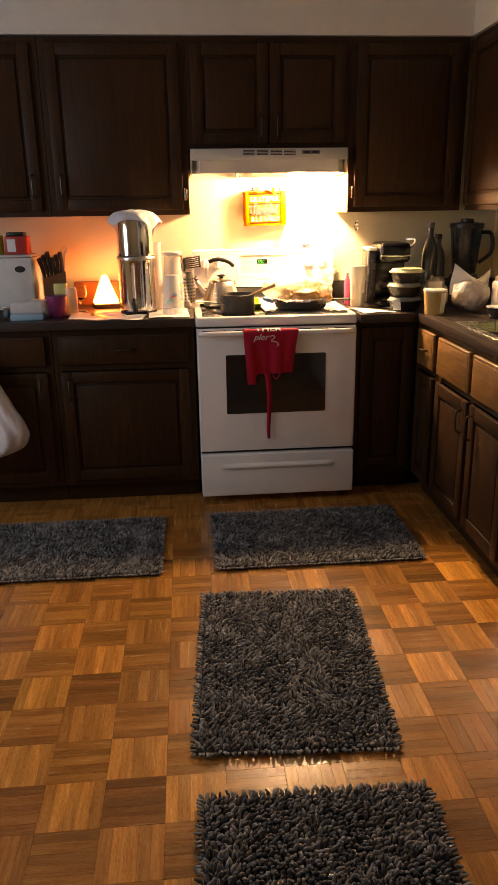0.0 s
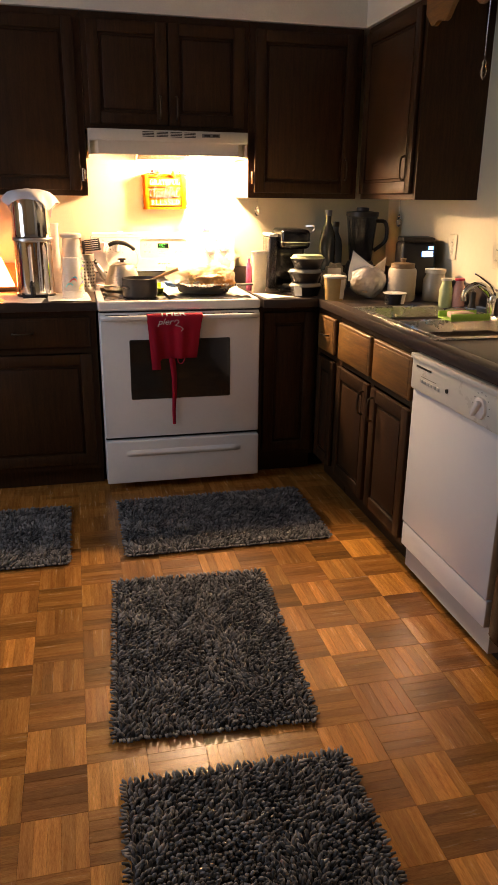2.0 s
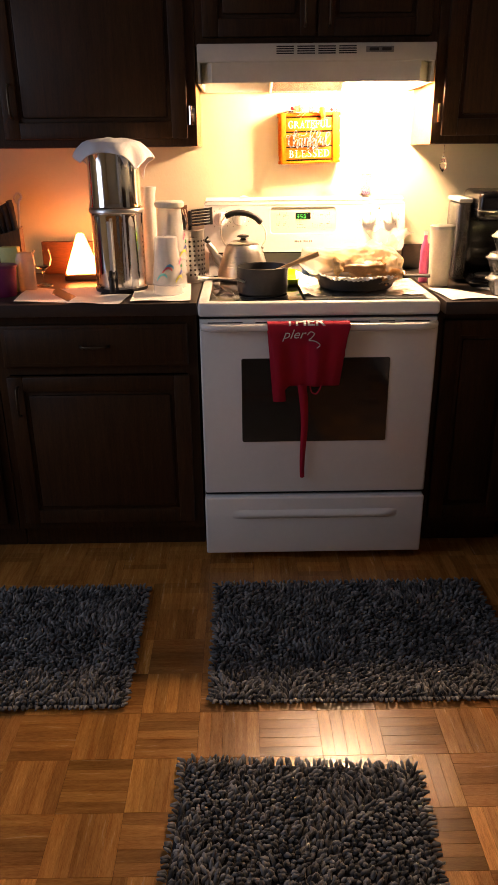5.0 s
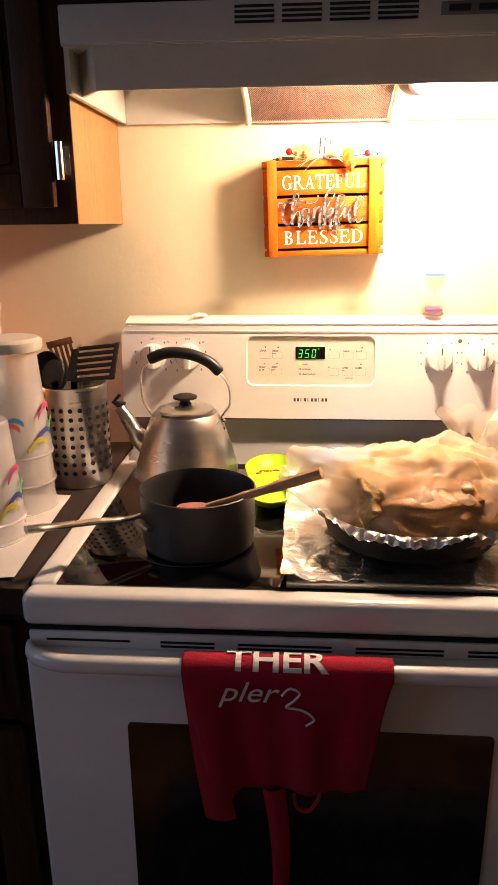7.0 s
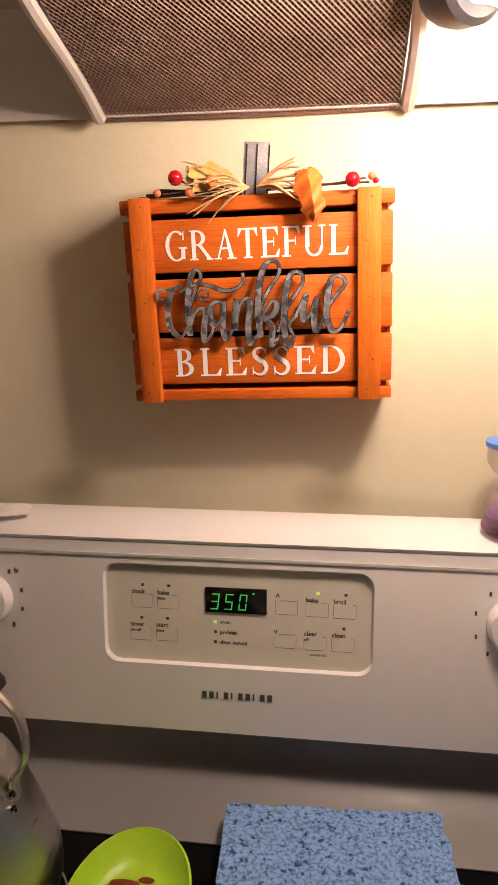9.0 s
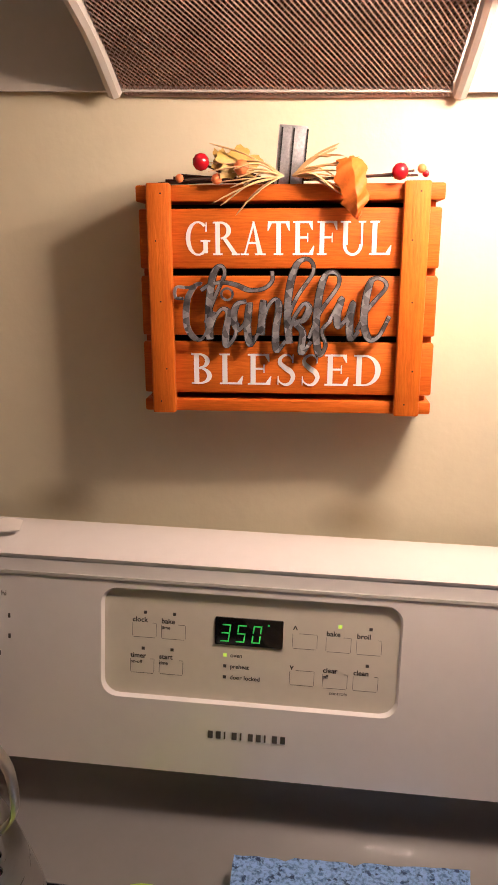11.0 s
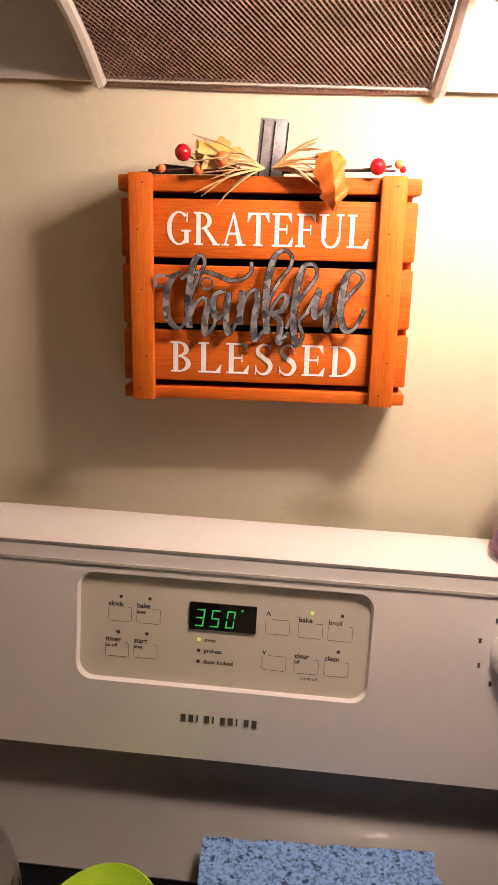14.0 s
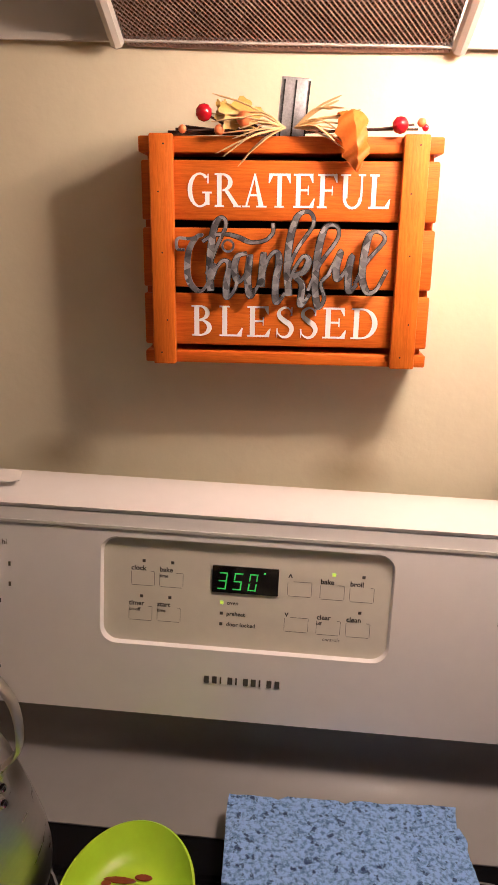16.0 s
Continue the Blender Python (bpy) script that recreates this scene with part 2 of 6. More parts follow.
FROST = clear("frosted_plastic", (0.92, 0.91, 0.90), 0.42, 0.72)
CUPWHITE = plain("translucent_cup", (0.80, 0.78, 0.76), 0.3, vary=0.05, alpha=0.4)
STEMZINC = plain("pale_zinc", (0.42, 0.42, 0.44), 0.4, 0.5, vary=0.45, scale=60)
SALT = glowing("glowing_salt", (1.0, 0.25, 0.055), 13.0)
BULBGLOW = glowing("bulb_glow", (1.0, 0.83, 0.58), 40.0)
GREENLED = glowing("green_segment", (0.06, 0.75, 0.10), 0.9)
YELLOWLED = glowing("yellow_green_led", (0.55, 1.0, 0.05), 3.0)
BLUEGLOW = glowing("blue_indicator", (0.12, 0.45, 1.0), 2.0)
RUGYARN, _n, _l, _b = shader("grey_chenille")
_g = _n.new("ShaderNodeNewGeometry")
_c = ramp_node(_n, _l, _g.outputs["Random Per Island"], 0.0, 1.0, (0.03, 0.03, 0.031), (0.31, 0.303, 0.30))
_k = ramp_node(_n, _l, noise_node(_n, _l, _n.new("ShaderNodeTexCoord").outputs["Object"], 26, (1, 1, 1), 3), 0.36, 0.64, (0.35, 0.35, 0.36), (1.15, 1.14, 1.12))
_l.new(mix_node(_n, _l, 1.0, _c, _k, "MULTIPLY"), _b.inputs["Base Color"])
_b.inputs["Roughness"].default_value = 0.9
_b.inputs["Sheen Weight"].default_value = 0.25
RUGBASE = plain("rug_backing", (0.03, 0.03, 0.033), 0.95, vary=0.2)


def tint(name, color, rough=0.45, **more):
    return plain(name, color, rough, vary=0.14, **more)


# ---- building helpers ----
def put_box(bm, x0, x1, y0, y1, z0, z1, bevel=0.0, segments=2):
    """A box between two corners, with rounded edges."""
    m = Matrix.Translation(((x0 + x1) / 2, (y0 + y1) / 2, (z0 + z1) / 2)) @ Matrix.Diagonal((x1 - x0, y1 - y0, z1 - z0, 1))
    made = bmesh.ops.create_cube(bm, size=1, matrix=m)["verts"]
    if bevel:
        edges = {e for v in made for e in v.link_edges}
        bmesh.ops.bevel(bm, geom=list(edges), offset=bevel, segments=segments, affect="EDGES", profile=0.5)
    return bm


def box(x0, x1, y0, y1, z0, z1, bevel=0.0, segments=2):
    return put_box(bmesh.new(), x0, x1, y0, y1, z0, z1, bevel, segments)


def put_lathe(bm, profile, segments=28, at=(0, 0, 0), scale=(1, 1)):
    """A turned shape: (radius, height) from bottom to top. A radius of 0 closes it."""
    rings = []
    for r, z in profile:
        if r < 1e-6:
            rings.append([bm.verts.new((at[0], at[1], at[2] + z))])
        else:
            rings.append([bm.verts.new((at[0] + scale[0] * r * math.cos(2 * math.pi * k / segments), at[1] + scale[1] * r * math.sin(2 * math.pi * k / segments), at[2] + z)) for k in range(segments)])
    for a, b in zip(rings, rings[1:]):
        for k in range(segments):
            p, q = a[k % len(a)], a[(k + 1) % len(a)]
            s, t = b[(k + 1) % len(b)], b[k % len(b)]
            loop = [v for i, v in enumerate((p, q, s, t)) if v not in (p, q, s, t)[:i]]
            if len(loop) > 2:
                bm.faces.new(loop)
    return bm


def lathe(profile, segments=28, at=(0, 0, 0), scale=(1, 1)):
    return put_lathe(bmesh.new(), profile, segments, at, scale)


def put_tube(bm, points, radius, segments=10, flat=1.0):
    """A rod along points; radius may be a list. flat squeezes it across its second axis."""
    pts = [Vector(p) for p in points]
    radii = radius if isinstance(radius, (list, tuple)) else [radius] * len(pts)
    rings, side = [], None
    for i, p in enumerate(pts):
        way = (pts[min(i + 1, len(pts) - 1)] - pts[max(i - 1, 0)]).normalized()
        if side is None:
            side = way.orthogonal().normalized() if abs(way.z) > 0.9 else way.cross(Vector((0, 0, 1))).normalized()
        side = (side - way * side.dot(way)).normalized()
        up = way.cross(side)
        rings.append([bm.verts.new(p + radii[i] * (side * math.cos(2 * math.pi * k / segments) + flat * up * math.sin(2 * math.pi * k / segments))) for k in range(segments)])
    for a, b in zip(rings, rings[1:]):
        for k in range(segments):
            bm.faces.new((a[k], a[(k + 1) % segments], b[(k + 1) % segments], b[k]))
    bm.faces.new(rings[0][::-1])
    bm.faces.new(rings[-1])
    return bm


def tube(points, radius, segments=10, flat=1.0):
    return put_tube(bmesh.new(), points, radius, segments, flat)


def smooth_path(points, steps=6):
    """A smooth line through points."""
    p = [Vector(q) for q in points]
    p = [2 * p[0] - p[1], *p, 2 * p[-1] - p[-2]]
    out = []
    for a, b, c, d in zip(p, p[1:], p[2:], p[3:]):
        for k in range(steps):
            t = k / steps
            out.append(0.5 * (2 * b + (c - a) * t + (2 * a - 5 * b + 4 * c - d) * t * t + (3 * b - a - 3 * c + d) * t ** 3))
    return [*out, p[-2]]


def sheet(f, nu, nv, thick=0.0):
    """A surface f(u, v) with u and v from 0 to 1, and a thickness."""
    bm = bmesh.new()
    grid = [[bm.verts.new(f(i / nu, j / nv)) for j in range(nv + 1)] for i in range(nu + 1)]
    for i in range(nu):
        for j in range(nv):
            bm.faces.new((grid[i][j], grid[i + 1][j], grid[i + 1][j + 1], grid[i][j + 1]))
    if thick:
        bm.normal_update()
        bmesh.ops.solidify(bm, geom=bm.faces[:], thickness=thick)
    return bm


def plate(outline, y0, y1, bm=None):
    """A flat shape in the x-z plane, from y0 (front) to y1 (back)."""
    bm = bm or bmesh.new()
    front = [bm.verts.new((x, y0, z)) for x, z in outline]
    back = [bm.verts.new((x, y1, z)) for x, z in outline]
    bm.faces.new(front)
    bm.faces.new(back[::-1])
    n = len(outline)
    for k in range(n):
        bm.faces.new((front[k], back[k], back[(k + 1) % n], front[(k + 1) % n]))
    return bm


def rounded(x0, x1, z0, z1, r, n=5):
    """The outline of a rectangle with round corners."""
    out = []
    for cx, cz, a in ((x1 - r, z1 - r, 0), (x0 + r, z1 - r, 90), (x0 + r, z0 + r, 180), (x1 - r, z0 + r, 270)):
        out += [(cx + r * math.cos(radians(a + 90 * k / n)), cz + r * math.sin(radians(a + 90 * k / n))) for k in range(n + 1)]
    return out


def mesh_of(name, bm, mat, smooth=True):
    soft = name in ("meat", "stuffing", "plastic_bag", "contents", "plastic", "pouch", "bag_knot", "bag_tail", "sack", "fabric", "cloth", "bristles")
    me = bpy.data.meshes.new(name)
    bmesh.ops.recalc_face_normals(bm, faces=bm.faces)
    bm.to_mesh(me)
    bm.free()
    me.materials.append(mat)
    if smooth:
        me.shade_smooth()
        if not soft:
            me.set_sharp_from_angle(angle=radians(38))
    return me


def part(name, bm, mat, parent=None, label="", smooth=True):
    """One mesh object, under a thing or a part."""
    ob = new(name, mesh_of(name, bm, mat, smooth))
    if parent:
        ob.parent = parent
    if label:
        tagged(ob, label)
    return ob


def thing(name, where, label, category, turn=0, group="", kind=""):
    """An Empty at the base of a thing; its parts are built round it."""
    ob = new(name)
    ob.matrix_world = pose(*where, 0, 0, turn)
    ob.empty_display_size = 0.05
    return tagged(ob, label, category, group, kind)


def single(name, bm, mat, where, label, category, turn=0, group="", kind="", smooth=True):
    """A thing of one mesh."""
    ob = part(name, bm, mat, None, "", smooth)
    ob.matrix_world = pose(*where, 0, 0, turn)
    return tagged(ob, label, category, group, kind)


def setting(name, bm, mat, label):
    return tagged(part(name, bm, mat, None), label, "", "", "structure")


def writing(words, size, depth, mat, parent, where, name="lettering", spacing=1.0, align="LEFT", shear=0.0, width=None, bold=0.0):
    """Raised words in the built-in font, facing -y, with their foot at where."""
    curve = bpy.data.curves.new(name, "FONT")
    curve.body, curve.size, curve.extrude, curve.space_character, curve.align_x, curve.shear = words, size, depth, spacing, align, shear
    curve.resolution_u, curve.offset = 3, bold
    ob = bpy.data.objects.new(name, curve)
    scene.collection.objects.link(ob)
    me = bpy.data.meshes.new_from_object(ob.evaluated_get(bpy.context.evaluated_depsgraph_get()))
    bpy.data.objects.remove(ob)
    wide = max(v.co.x for v in me.vertices) - min(v.co.x for v in me.vertices)
    me.transform(pose(*where, 90, 0, 0) @ Matrix.Diagonal(((width / wide if width else 1), 1, 1, 1)))
    me.materials.clear()
    me.materials.append(mat)
    made = new(name, me)
    made.parent = parent
    return made


# ---- the room ----
XR, XL, YF, H = 1.295, -2.6, -5.3, 2.44
setting("floor", box(XL, XR, YF, 0, -0.12, -0.006), SUBFLOOR, "worn oak mosaic parquet floor")
setting("ceiling", box(XL - 0.1, XR + 0.1, YF - 0.1, 0.1, H, H + 0.1), CEIL, "plain off-white painted ceiling")
setting("wall_north", box(XL - 0.1, XR + 0.1, 0, 0.1, -0.1, H), SMUDGED, "cream painted wall behind the stove")
setting("wall_east", box(XR, XR + 0.1, YF, 0, -0.1, H), WALL, "cream painted wall behind the sink")
setting("wall_south", box(XL - 0.1, XR + 0.1, YF - 0.1, YF, -0.1, H), WALL, "cream painted wall")
W0, W1 = -2.4, -1.2
west = box(XL - 0.1, XL, YF, W0, -0.1, H)
put_box(west, XL - 0.1, XL, W1, 0, -0.1, H)
put_box(west, XL - 0.1, XL, W0, W1, -0.1, 0.9)
put_box(west, XL - 0.1, XL, W0, W1, 2.1, H)
setting("wall_west", west, WALL, "cream painted wall with a window")
win = tagged(new("window_1"), "white framed window with evening light", "window", "", "structure")
casing = box(-2.66, -2.61, W0, W0 + 0.05, 0.9, 2.1)
put_box(casing, -2.66, -2.61, W1 - 0.05, W1, 0.9, 2.1)
put_box(casing, -2.66, -2.61, W0 + 0.05, W1 - 0.05, 0.9, 0.95)
put_box(casing, -2.66, -2.61, W0 + 0.05, W1 - 0.05, 2.05, 2.1)
part("window_frame", casing, ENAMEL, win)
SZ = 2.158
setting("soffit_north", box(XL, XR, -0.322, 0, SZ, H), SOFFIT, "off-white boxed soffit above the cabinets")
setting("soffit_east", box(0.975, XR, -3.6, -0.3225, SZ, H), SOFFIT, "off-white boxed soffit above the sink")


# ---- cabinets ----
def bar_pull(parent, x, y, z, length, upright=True):
    h = length / 2
    ends = [(0, 0, -h), (0, -0.014, -h * 0.94), (0, -0.022, -h * 0.7), (0, -0.025, 0), (0, -0.022, h * 0.7), (0, -0.014, h * 0.94), (0, 0, h)]
    pts = [(x, y + b, z + c) if upright else (x + c, y + b, z) for a, b, c in ends]
    bm = tube(smooth_path(pts, 4), 0.0042, 8)
    part("handle", bm, BRONZE, parent, "dark bronze bar handle")


def panel_door(parent, x0, x1, y, z0, z1, pull=None, hinge=None, mat=None):
    """A door with stiles, rails and a raised middle panel; its back lies at y."""
    mat = mat or OAK
    f, t = 0.052, 0.02
    a, b, c, d = x0 + f, x1 - f, z0 + f, z1 - f
    door = part("door", box(x0 + 0.004, x1 - 0.004, y - 0.009, y, z0 + 0.004, z1 - 0.004, 0.002), mat, parent)
    part("stile", box(x0, a, y - t, y - 0.0005, z0, z1, 0.004), mat, door)
    part("stile", box(b, x1, y - t, y - 0.0005, z0, z1, 0.004), mat, door)
    part("rail", box(a - 0.001, b + 0.001, y - t + 0.0006, y - 0.0005, z0, c, 0.004), mat, door)
    part("rail", box(a - 0.001, b + 0.001, y - t + 0.0006, y - 0.0005, d, z1, 0.004), mat, door)
    part("panel", box(a + 0.012, b - 0.012, y - 0.017, y - 0.006, c + 0.012, d - 0.012, 0.009, 2), mat, door)
    if pull:
        bar_pull(door, pull[0], y - t, pull[1], 0.1)
    if hinge:
        for z in (z0 + 0.07,):
            hb = tube([(hinge, y - 0.012, z - 0.028), (hinge, y - 0.012, z + 0.028)], 0.006, 8)
            put_box(hb, hinge - 0.004, hinge + 0.014, y - 0.004, y - 0.001, z - 0.022, z + 0.022, 0.001)
            part("hinge", hb, CHROME, door, "small chrome hinge")
    return door


def drawer_front(parent, x0, x1, y, z0, z1, pull=True, mat=None):
    bm = box(x0, x1, y - 0.02, y, z0, z1, 0.006, 3)
    put_box(bm, x0 + 0.014, x1 - 0.014, y - 0.022, y - 0.01, z0 + 0.014, z1 - 0.014, 0.003)
    d = part("drawer", bm, mat or OAK_ACROSS_LIT, parent)
    if pull:
        bar_pull(d, (x0 + x1) / 2, y - 0.02, (z0 + z1) / 2, 0.09, False)
    return d


def cabinet(name, where, turn, w, depth, h, label, doors, drawers=(), kick=0.0, side=None, pulls=True):
    """A cabinet whose front looks along its own -y; doors: (x0, x1, z0, z1, handle, hinge)."""
    c = thing(name, where, label, "cabinet", turn)
    t = 0.018
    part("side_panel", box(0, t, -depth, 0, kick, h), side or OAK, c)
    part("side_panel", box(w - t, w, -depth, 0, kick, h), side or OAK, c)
    bm = box(t, w - t, -depth + 0.02, -0.001, kick, kick + t)
    put_box(bm, t, w - t, -depth + 0.02, -0.001, h - t, h)
    put_box(bm, t, w - t, -0.008, -0.0015, kick + t, h - t)
    part("carcass", bm, OAK, c)
    bm = box(t, w - t, -depth - 0.0015, -depth + 0.018, h - 0.035, h - 0.0005)
    put_box(bm, t, w - t, -depth - 0.0015, -depth + 0.018, kick + 0.0005, kick + 0.035)
    put_box(bm, 0.0005, 0.038, -depth - 0.002, -depth + 0.018, kick + 0.001, h - 0.001)
    put_box(bm, w - 0.038, w - 0.0005, -depth - 0.002, -depth + 0.018, kick + 0.001, h - 0.001)
    if len(doors) > 1:
        put_box(bm, w / 2 - 0.02, w / 2 + 0.02, -depth - 0.0012, -depth + 0.016, kick + 0.036, h - 0.036)
    if drawers:
        put_box(bm, 0.038, w - 0.038, -depth - 0.001, -depth + 0.014, drawers[0][2] - 0.03, drawers[0][2])
    part("face_frame", bm, OAK, c)
    for x0, x1, z0, z1, pull, hinge in doors:
        panel_door(c, x0, x1, -depth - 0.003, z0, z1, pull, hinge)
    for x0, x1, z0, z1 in drawers:
        # drawers on the east wall fall back to the lamp-lit oak copy
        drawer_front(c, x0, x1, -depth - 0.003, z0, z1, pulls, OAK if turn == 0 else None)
    if kick:
        part("toe_kick", box(0.001, w - 0.001, -depth + 0.06, -depth + 0.075, 0.0, kick - 0.001), OAK, c)
    return c


U0, U1, UD = 1.372, 2.156, 0.30
UH = U1 - U0
WALLCAB = "dark-stained oak wall cabinet with a panelled door"
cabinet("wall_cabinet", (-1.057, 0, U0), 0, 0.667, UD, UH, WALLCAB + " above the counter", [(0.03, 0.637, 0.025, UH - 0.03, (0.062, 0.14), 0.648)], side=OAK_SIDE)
cabinet("wall_cabinet", (-1.75, 0, U0), 0, 0.69, UD, UH, WALLCAB + " above the counter", [(0.03, 0.655, 0.025, UH - 0.03, (0.62, 0.14), None)])
cabinet("wall_cabinet", (-0.388, 0, 1.67), 0, 0.782, UD, U1 - 1.67, "short dark-stained oak wall cabinet above the range hood", [(0.025, 0.388, 0.022, U1 - 1.67 - 0.03, (0.352, 0.1), None), (0.395, 0.757, 0.022, U1 - 1.67 - 0.03, (0.43, 0.1), None)])
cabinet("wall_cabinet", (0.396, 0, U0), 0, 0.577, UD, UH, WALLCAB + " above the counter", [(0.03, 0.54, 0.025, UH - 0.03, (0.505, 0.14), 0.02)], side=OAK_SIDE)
cabinet("wall_cabinet", (XR, -0.3235, U0), -90, 0.64, UD, UH, WALLCAB + " beside the sink", [(0.02, 0.615, 0.025, UH - 0.03, (0.56, 0.13), None)])
cabinet("wall_cabinet", (XR, -1.775, U0), -90, 0.72, UD, UH, WALLCAB + " beside the refrigerator", [(0.02, 0.35, 0.025, UH - 0.03, (0.315, 0.13), None), (0.37, 0.70, 0.025, UH - 0.03, (0.405, 0.13), None)])

# scalloped board that bridges the gap above the sink
outline = [(0.0, U1 - 0.001), (0.809, U1 - 0.001)]
for k in range(41):
    u = 1 - k / 40
    dip = 0.096 + 0.03 * math.cos(2 * math.pi * (u - 0.6) * 2.2) - 0.012 * math.cos(2 * math.pi * (u - 0.6) * 6.6)
    outline.append((0.809 * u, U1 - dip))
single("valance_board", plate(outline, -0.018, 0), OAK_ACROSS_LIT, (0.975 + 0.022, -0.9645, 0), "scalloped dark oak valance board over the sink", "valance", -90)
globe = thing("ceiling_light", (1.16, -1.42, SZ), "unlit white glass dome light under the soffit", "light")
part("dome", lathe([(0, -0.09), (0.06, -0.083), (0.1, -0.055), (0.12, -0.012), (0.12, -0.001)], 28), ENAMEL, globe)


def pull_chain(where, length, drop):
    c = thing("pull_chain", where, "thin pull chain with a clear crystal drop", "pull chain", 0, "crystal pull chains")
    bm = bmesh.new()
    n = int(length / 0.011)
    for k in range(n):
        put_lathe(bm, [(0, 0), (0.0018, 0.003), (0.0018, 0.007), (0, 0.01)], 6, (0, 0, -0.011 * (k + 1)))
    part("chain", bm, CHROME, c)
    part("crystal", lathe([(0, -length - drop), (0.010, -length - drop * 0.75), (0.013, -length - drop * 0.5), (0.006, -length - drop * 0.35), (0.009, -length - drop * 0.2), (0, -length)], 8), GLASS, c, "clear faceted crystal drop")


pull_chain((0.988, -1.449, 2.034), 0.185, 0.07)
pull_chain((0.965, -0.88, 1.371), 0.06, 0.06)
pull_chain((0.443, -0.312, 1.371), 0.035, 0.055)

BH = 0.874
BASE = "dark-stained oak base cabinet with drawer and door"
cabinet("base_cabinet", (-1.057, 0, 0), 0, 0.662, 0.625, BH, BASE, [(0.03, 0.632, 0.13, 0.672, (0.065, 0.59), None)], [(0.03, 0.632, 0.705, 0.845)], 0.1)
cabinet("base_cabinet", (-1.75, 0, 0), 0, 0.69, 0.625, BH, BASE, [(0.03, 0.66, 0.13, 0.672, (0.625, 0.59), None)], [(0.03, 0.66, 0.705, 0.845)], 0.1)
cabinet("base_cabinet", (0.385, 0, 0), 0, 0.30, 0.625, BH, "plain dark-stained oak corner cabinet beside the stove", [(0.02, 0.28, 0.13, 0.845, None, None)], (), 0.1)
FX = XR - 0.69 + 0.065
cabinet("base_cabinet", (XR, -0.635, 0), -90, 0.315, XR - 0.69, BH, BASE + " in the corner", [(0.06, 0.285, 0.13, 0.645, None, None)], [(0.06, 0.285, 0.68, 0.845)], 0.1)
cabinet("base_cabinet", (XR, -0.955, 0), -90, 0.79, XR - 0.69, BH, "dark-stained oak sink cabinet with two drawers over two doors", [(0.02, 0.39, 0.13, 0.645, (0.355, 0.56), None), (0.425, 0.775, 0.13, 0.645, (0.46, 0.56), None)], [(0.02, 0.39, 0.68, 0.845), (0.425, 0.775, 0.68, 0.845)], 0.1, None, False)
cabinet("base_cabinet", (XR, -2.37, 0), -90, 0.235, XR - 0.69, BH, BASE + " beside the refrigerator", [(0.02, 0.215, 0.13, 0.645, None, None)], [(0.02, 0.215, 0.68, 0.845)], 0.1)


def worktop(bm, x0, x1, y0, y1):
    return put_box(bm, x0, x1, y0, y1, 0.875, 0.914, 0.0015, 2)


left_top = thing("countertop", (0, 0, 0), "dark brown laminate countertop crowded with kitchen things", "countertop")
part("top", worktop(bmesh.new(), -1.75, -0.3905, -0.668, -0.001), LAMINATE, left_top)
top = thing("countertop", (0, 0, 0), "dark brown laminate countertop round the sink", "countertop")
SX0, SX1, SY0, SY1 = 0.725, 1.205, -1.80, -1.035
for span in ((0.3885, 0.662, -0.70, -0.001), (0.662, SX0, -2.605, -0.001), (SX1, XR - 0.001, -2.605, -0.001), (SX0, SX1, SY1, -0.001), (SX0, SX1, -2.605, SY0)):
    part("top", worktop(bmesh.new(), *span), LAMINATE, top)
bm = box(0.3885, XR - 0.022, -0.02, -0.001, 0.9145, 1.01, 0.003)
part("upstand", bm, LAMINATE, top)
part("upstand", box(XR - 0.02, XR - 0.001, -2.605, -0.001, 0.9145, 1.01, 0.003), LAMINATE, top)


# ---- the stove ----
stove = thing("electric_range", (-0.006, 0, 0), "white electric range with black glass top and open-air controls", "stove")
part("body", box(-0.378, 0.378, -0.655, -0.04, 0.035, 0.868, 0.004), ENAMEL, stove)
for fx in (-0.34, 0.34):
    for fy in (-0.6, -0.1):
        part("foot", lathe([(0, 0), (0.018, 0), (0.018, 0.036), (0, 0.036)], 12, (fx, fy, 0)), BLACK, stove)
# rim of the cooktop: a rounded frame round the glass
rim = box(-0.381, 0.381, -0.692, -0.652, 0.872, 0.918, 0.012, 4)
put_box(rim, -0.3805, -0.346, -0.653, -0.06, 0.873, 0.9175, 0.006, 3)
put_box(rim, 0.346, 0.3805, -0.653, -0.06, 0.873, 0.9175, 0.006, 3)
part("cooktop_rim", rim, ENAMEL, stove)
glass = part("cooktop_glass", box(-0.3455, 0.3455, -0.6515, -0.10, 0.90, 0.9145, 0.001), BLACKGLASS, stove, "black glass cooktop with grey burner rings")
for bx, by, br in ((-0.185, -0.51, 0.085), (0.17, -0.5, 0.105), (-0.2, -0.245, 0.075), (0.2, -0.25, 0.085)):
    ring = bmesh.new()
    for r in ((br,) if by > -0.3 else (br, br * 0.62)):
        put_lathe(ring, [(r - 0.0009, 0.0), (r - 0.0009, 0.0004), (r + 0.0009, 0.0004), (r + 0.0009, 0.0)], 48, (bx, by, 0.9146))
    part("burner_ring", ring, RINGGREY, glass)
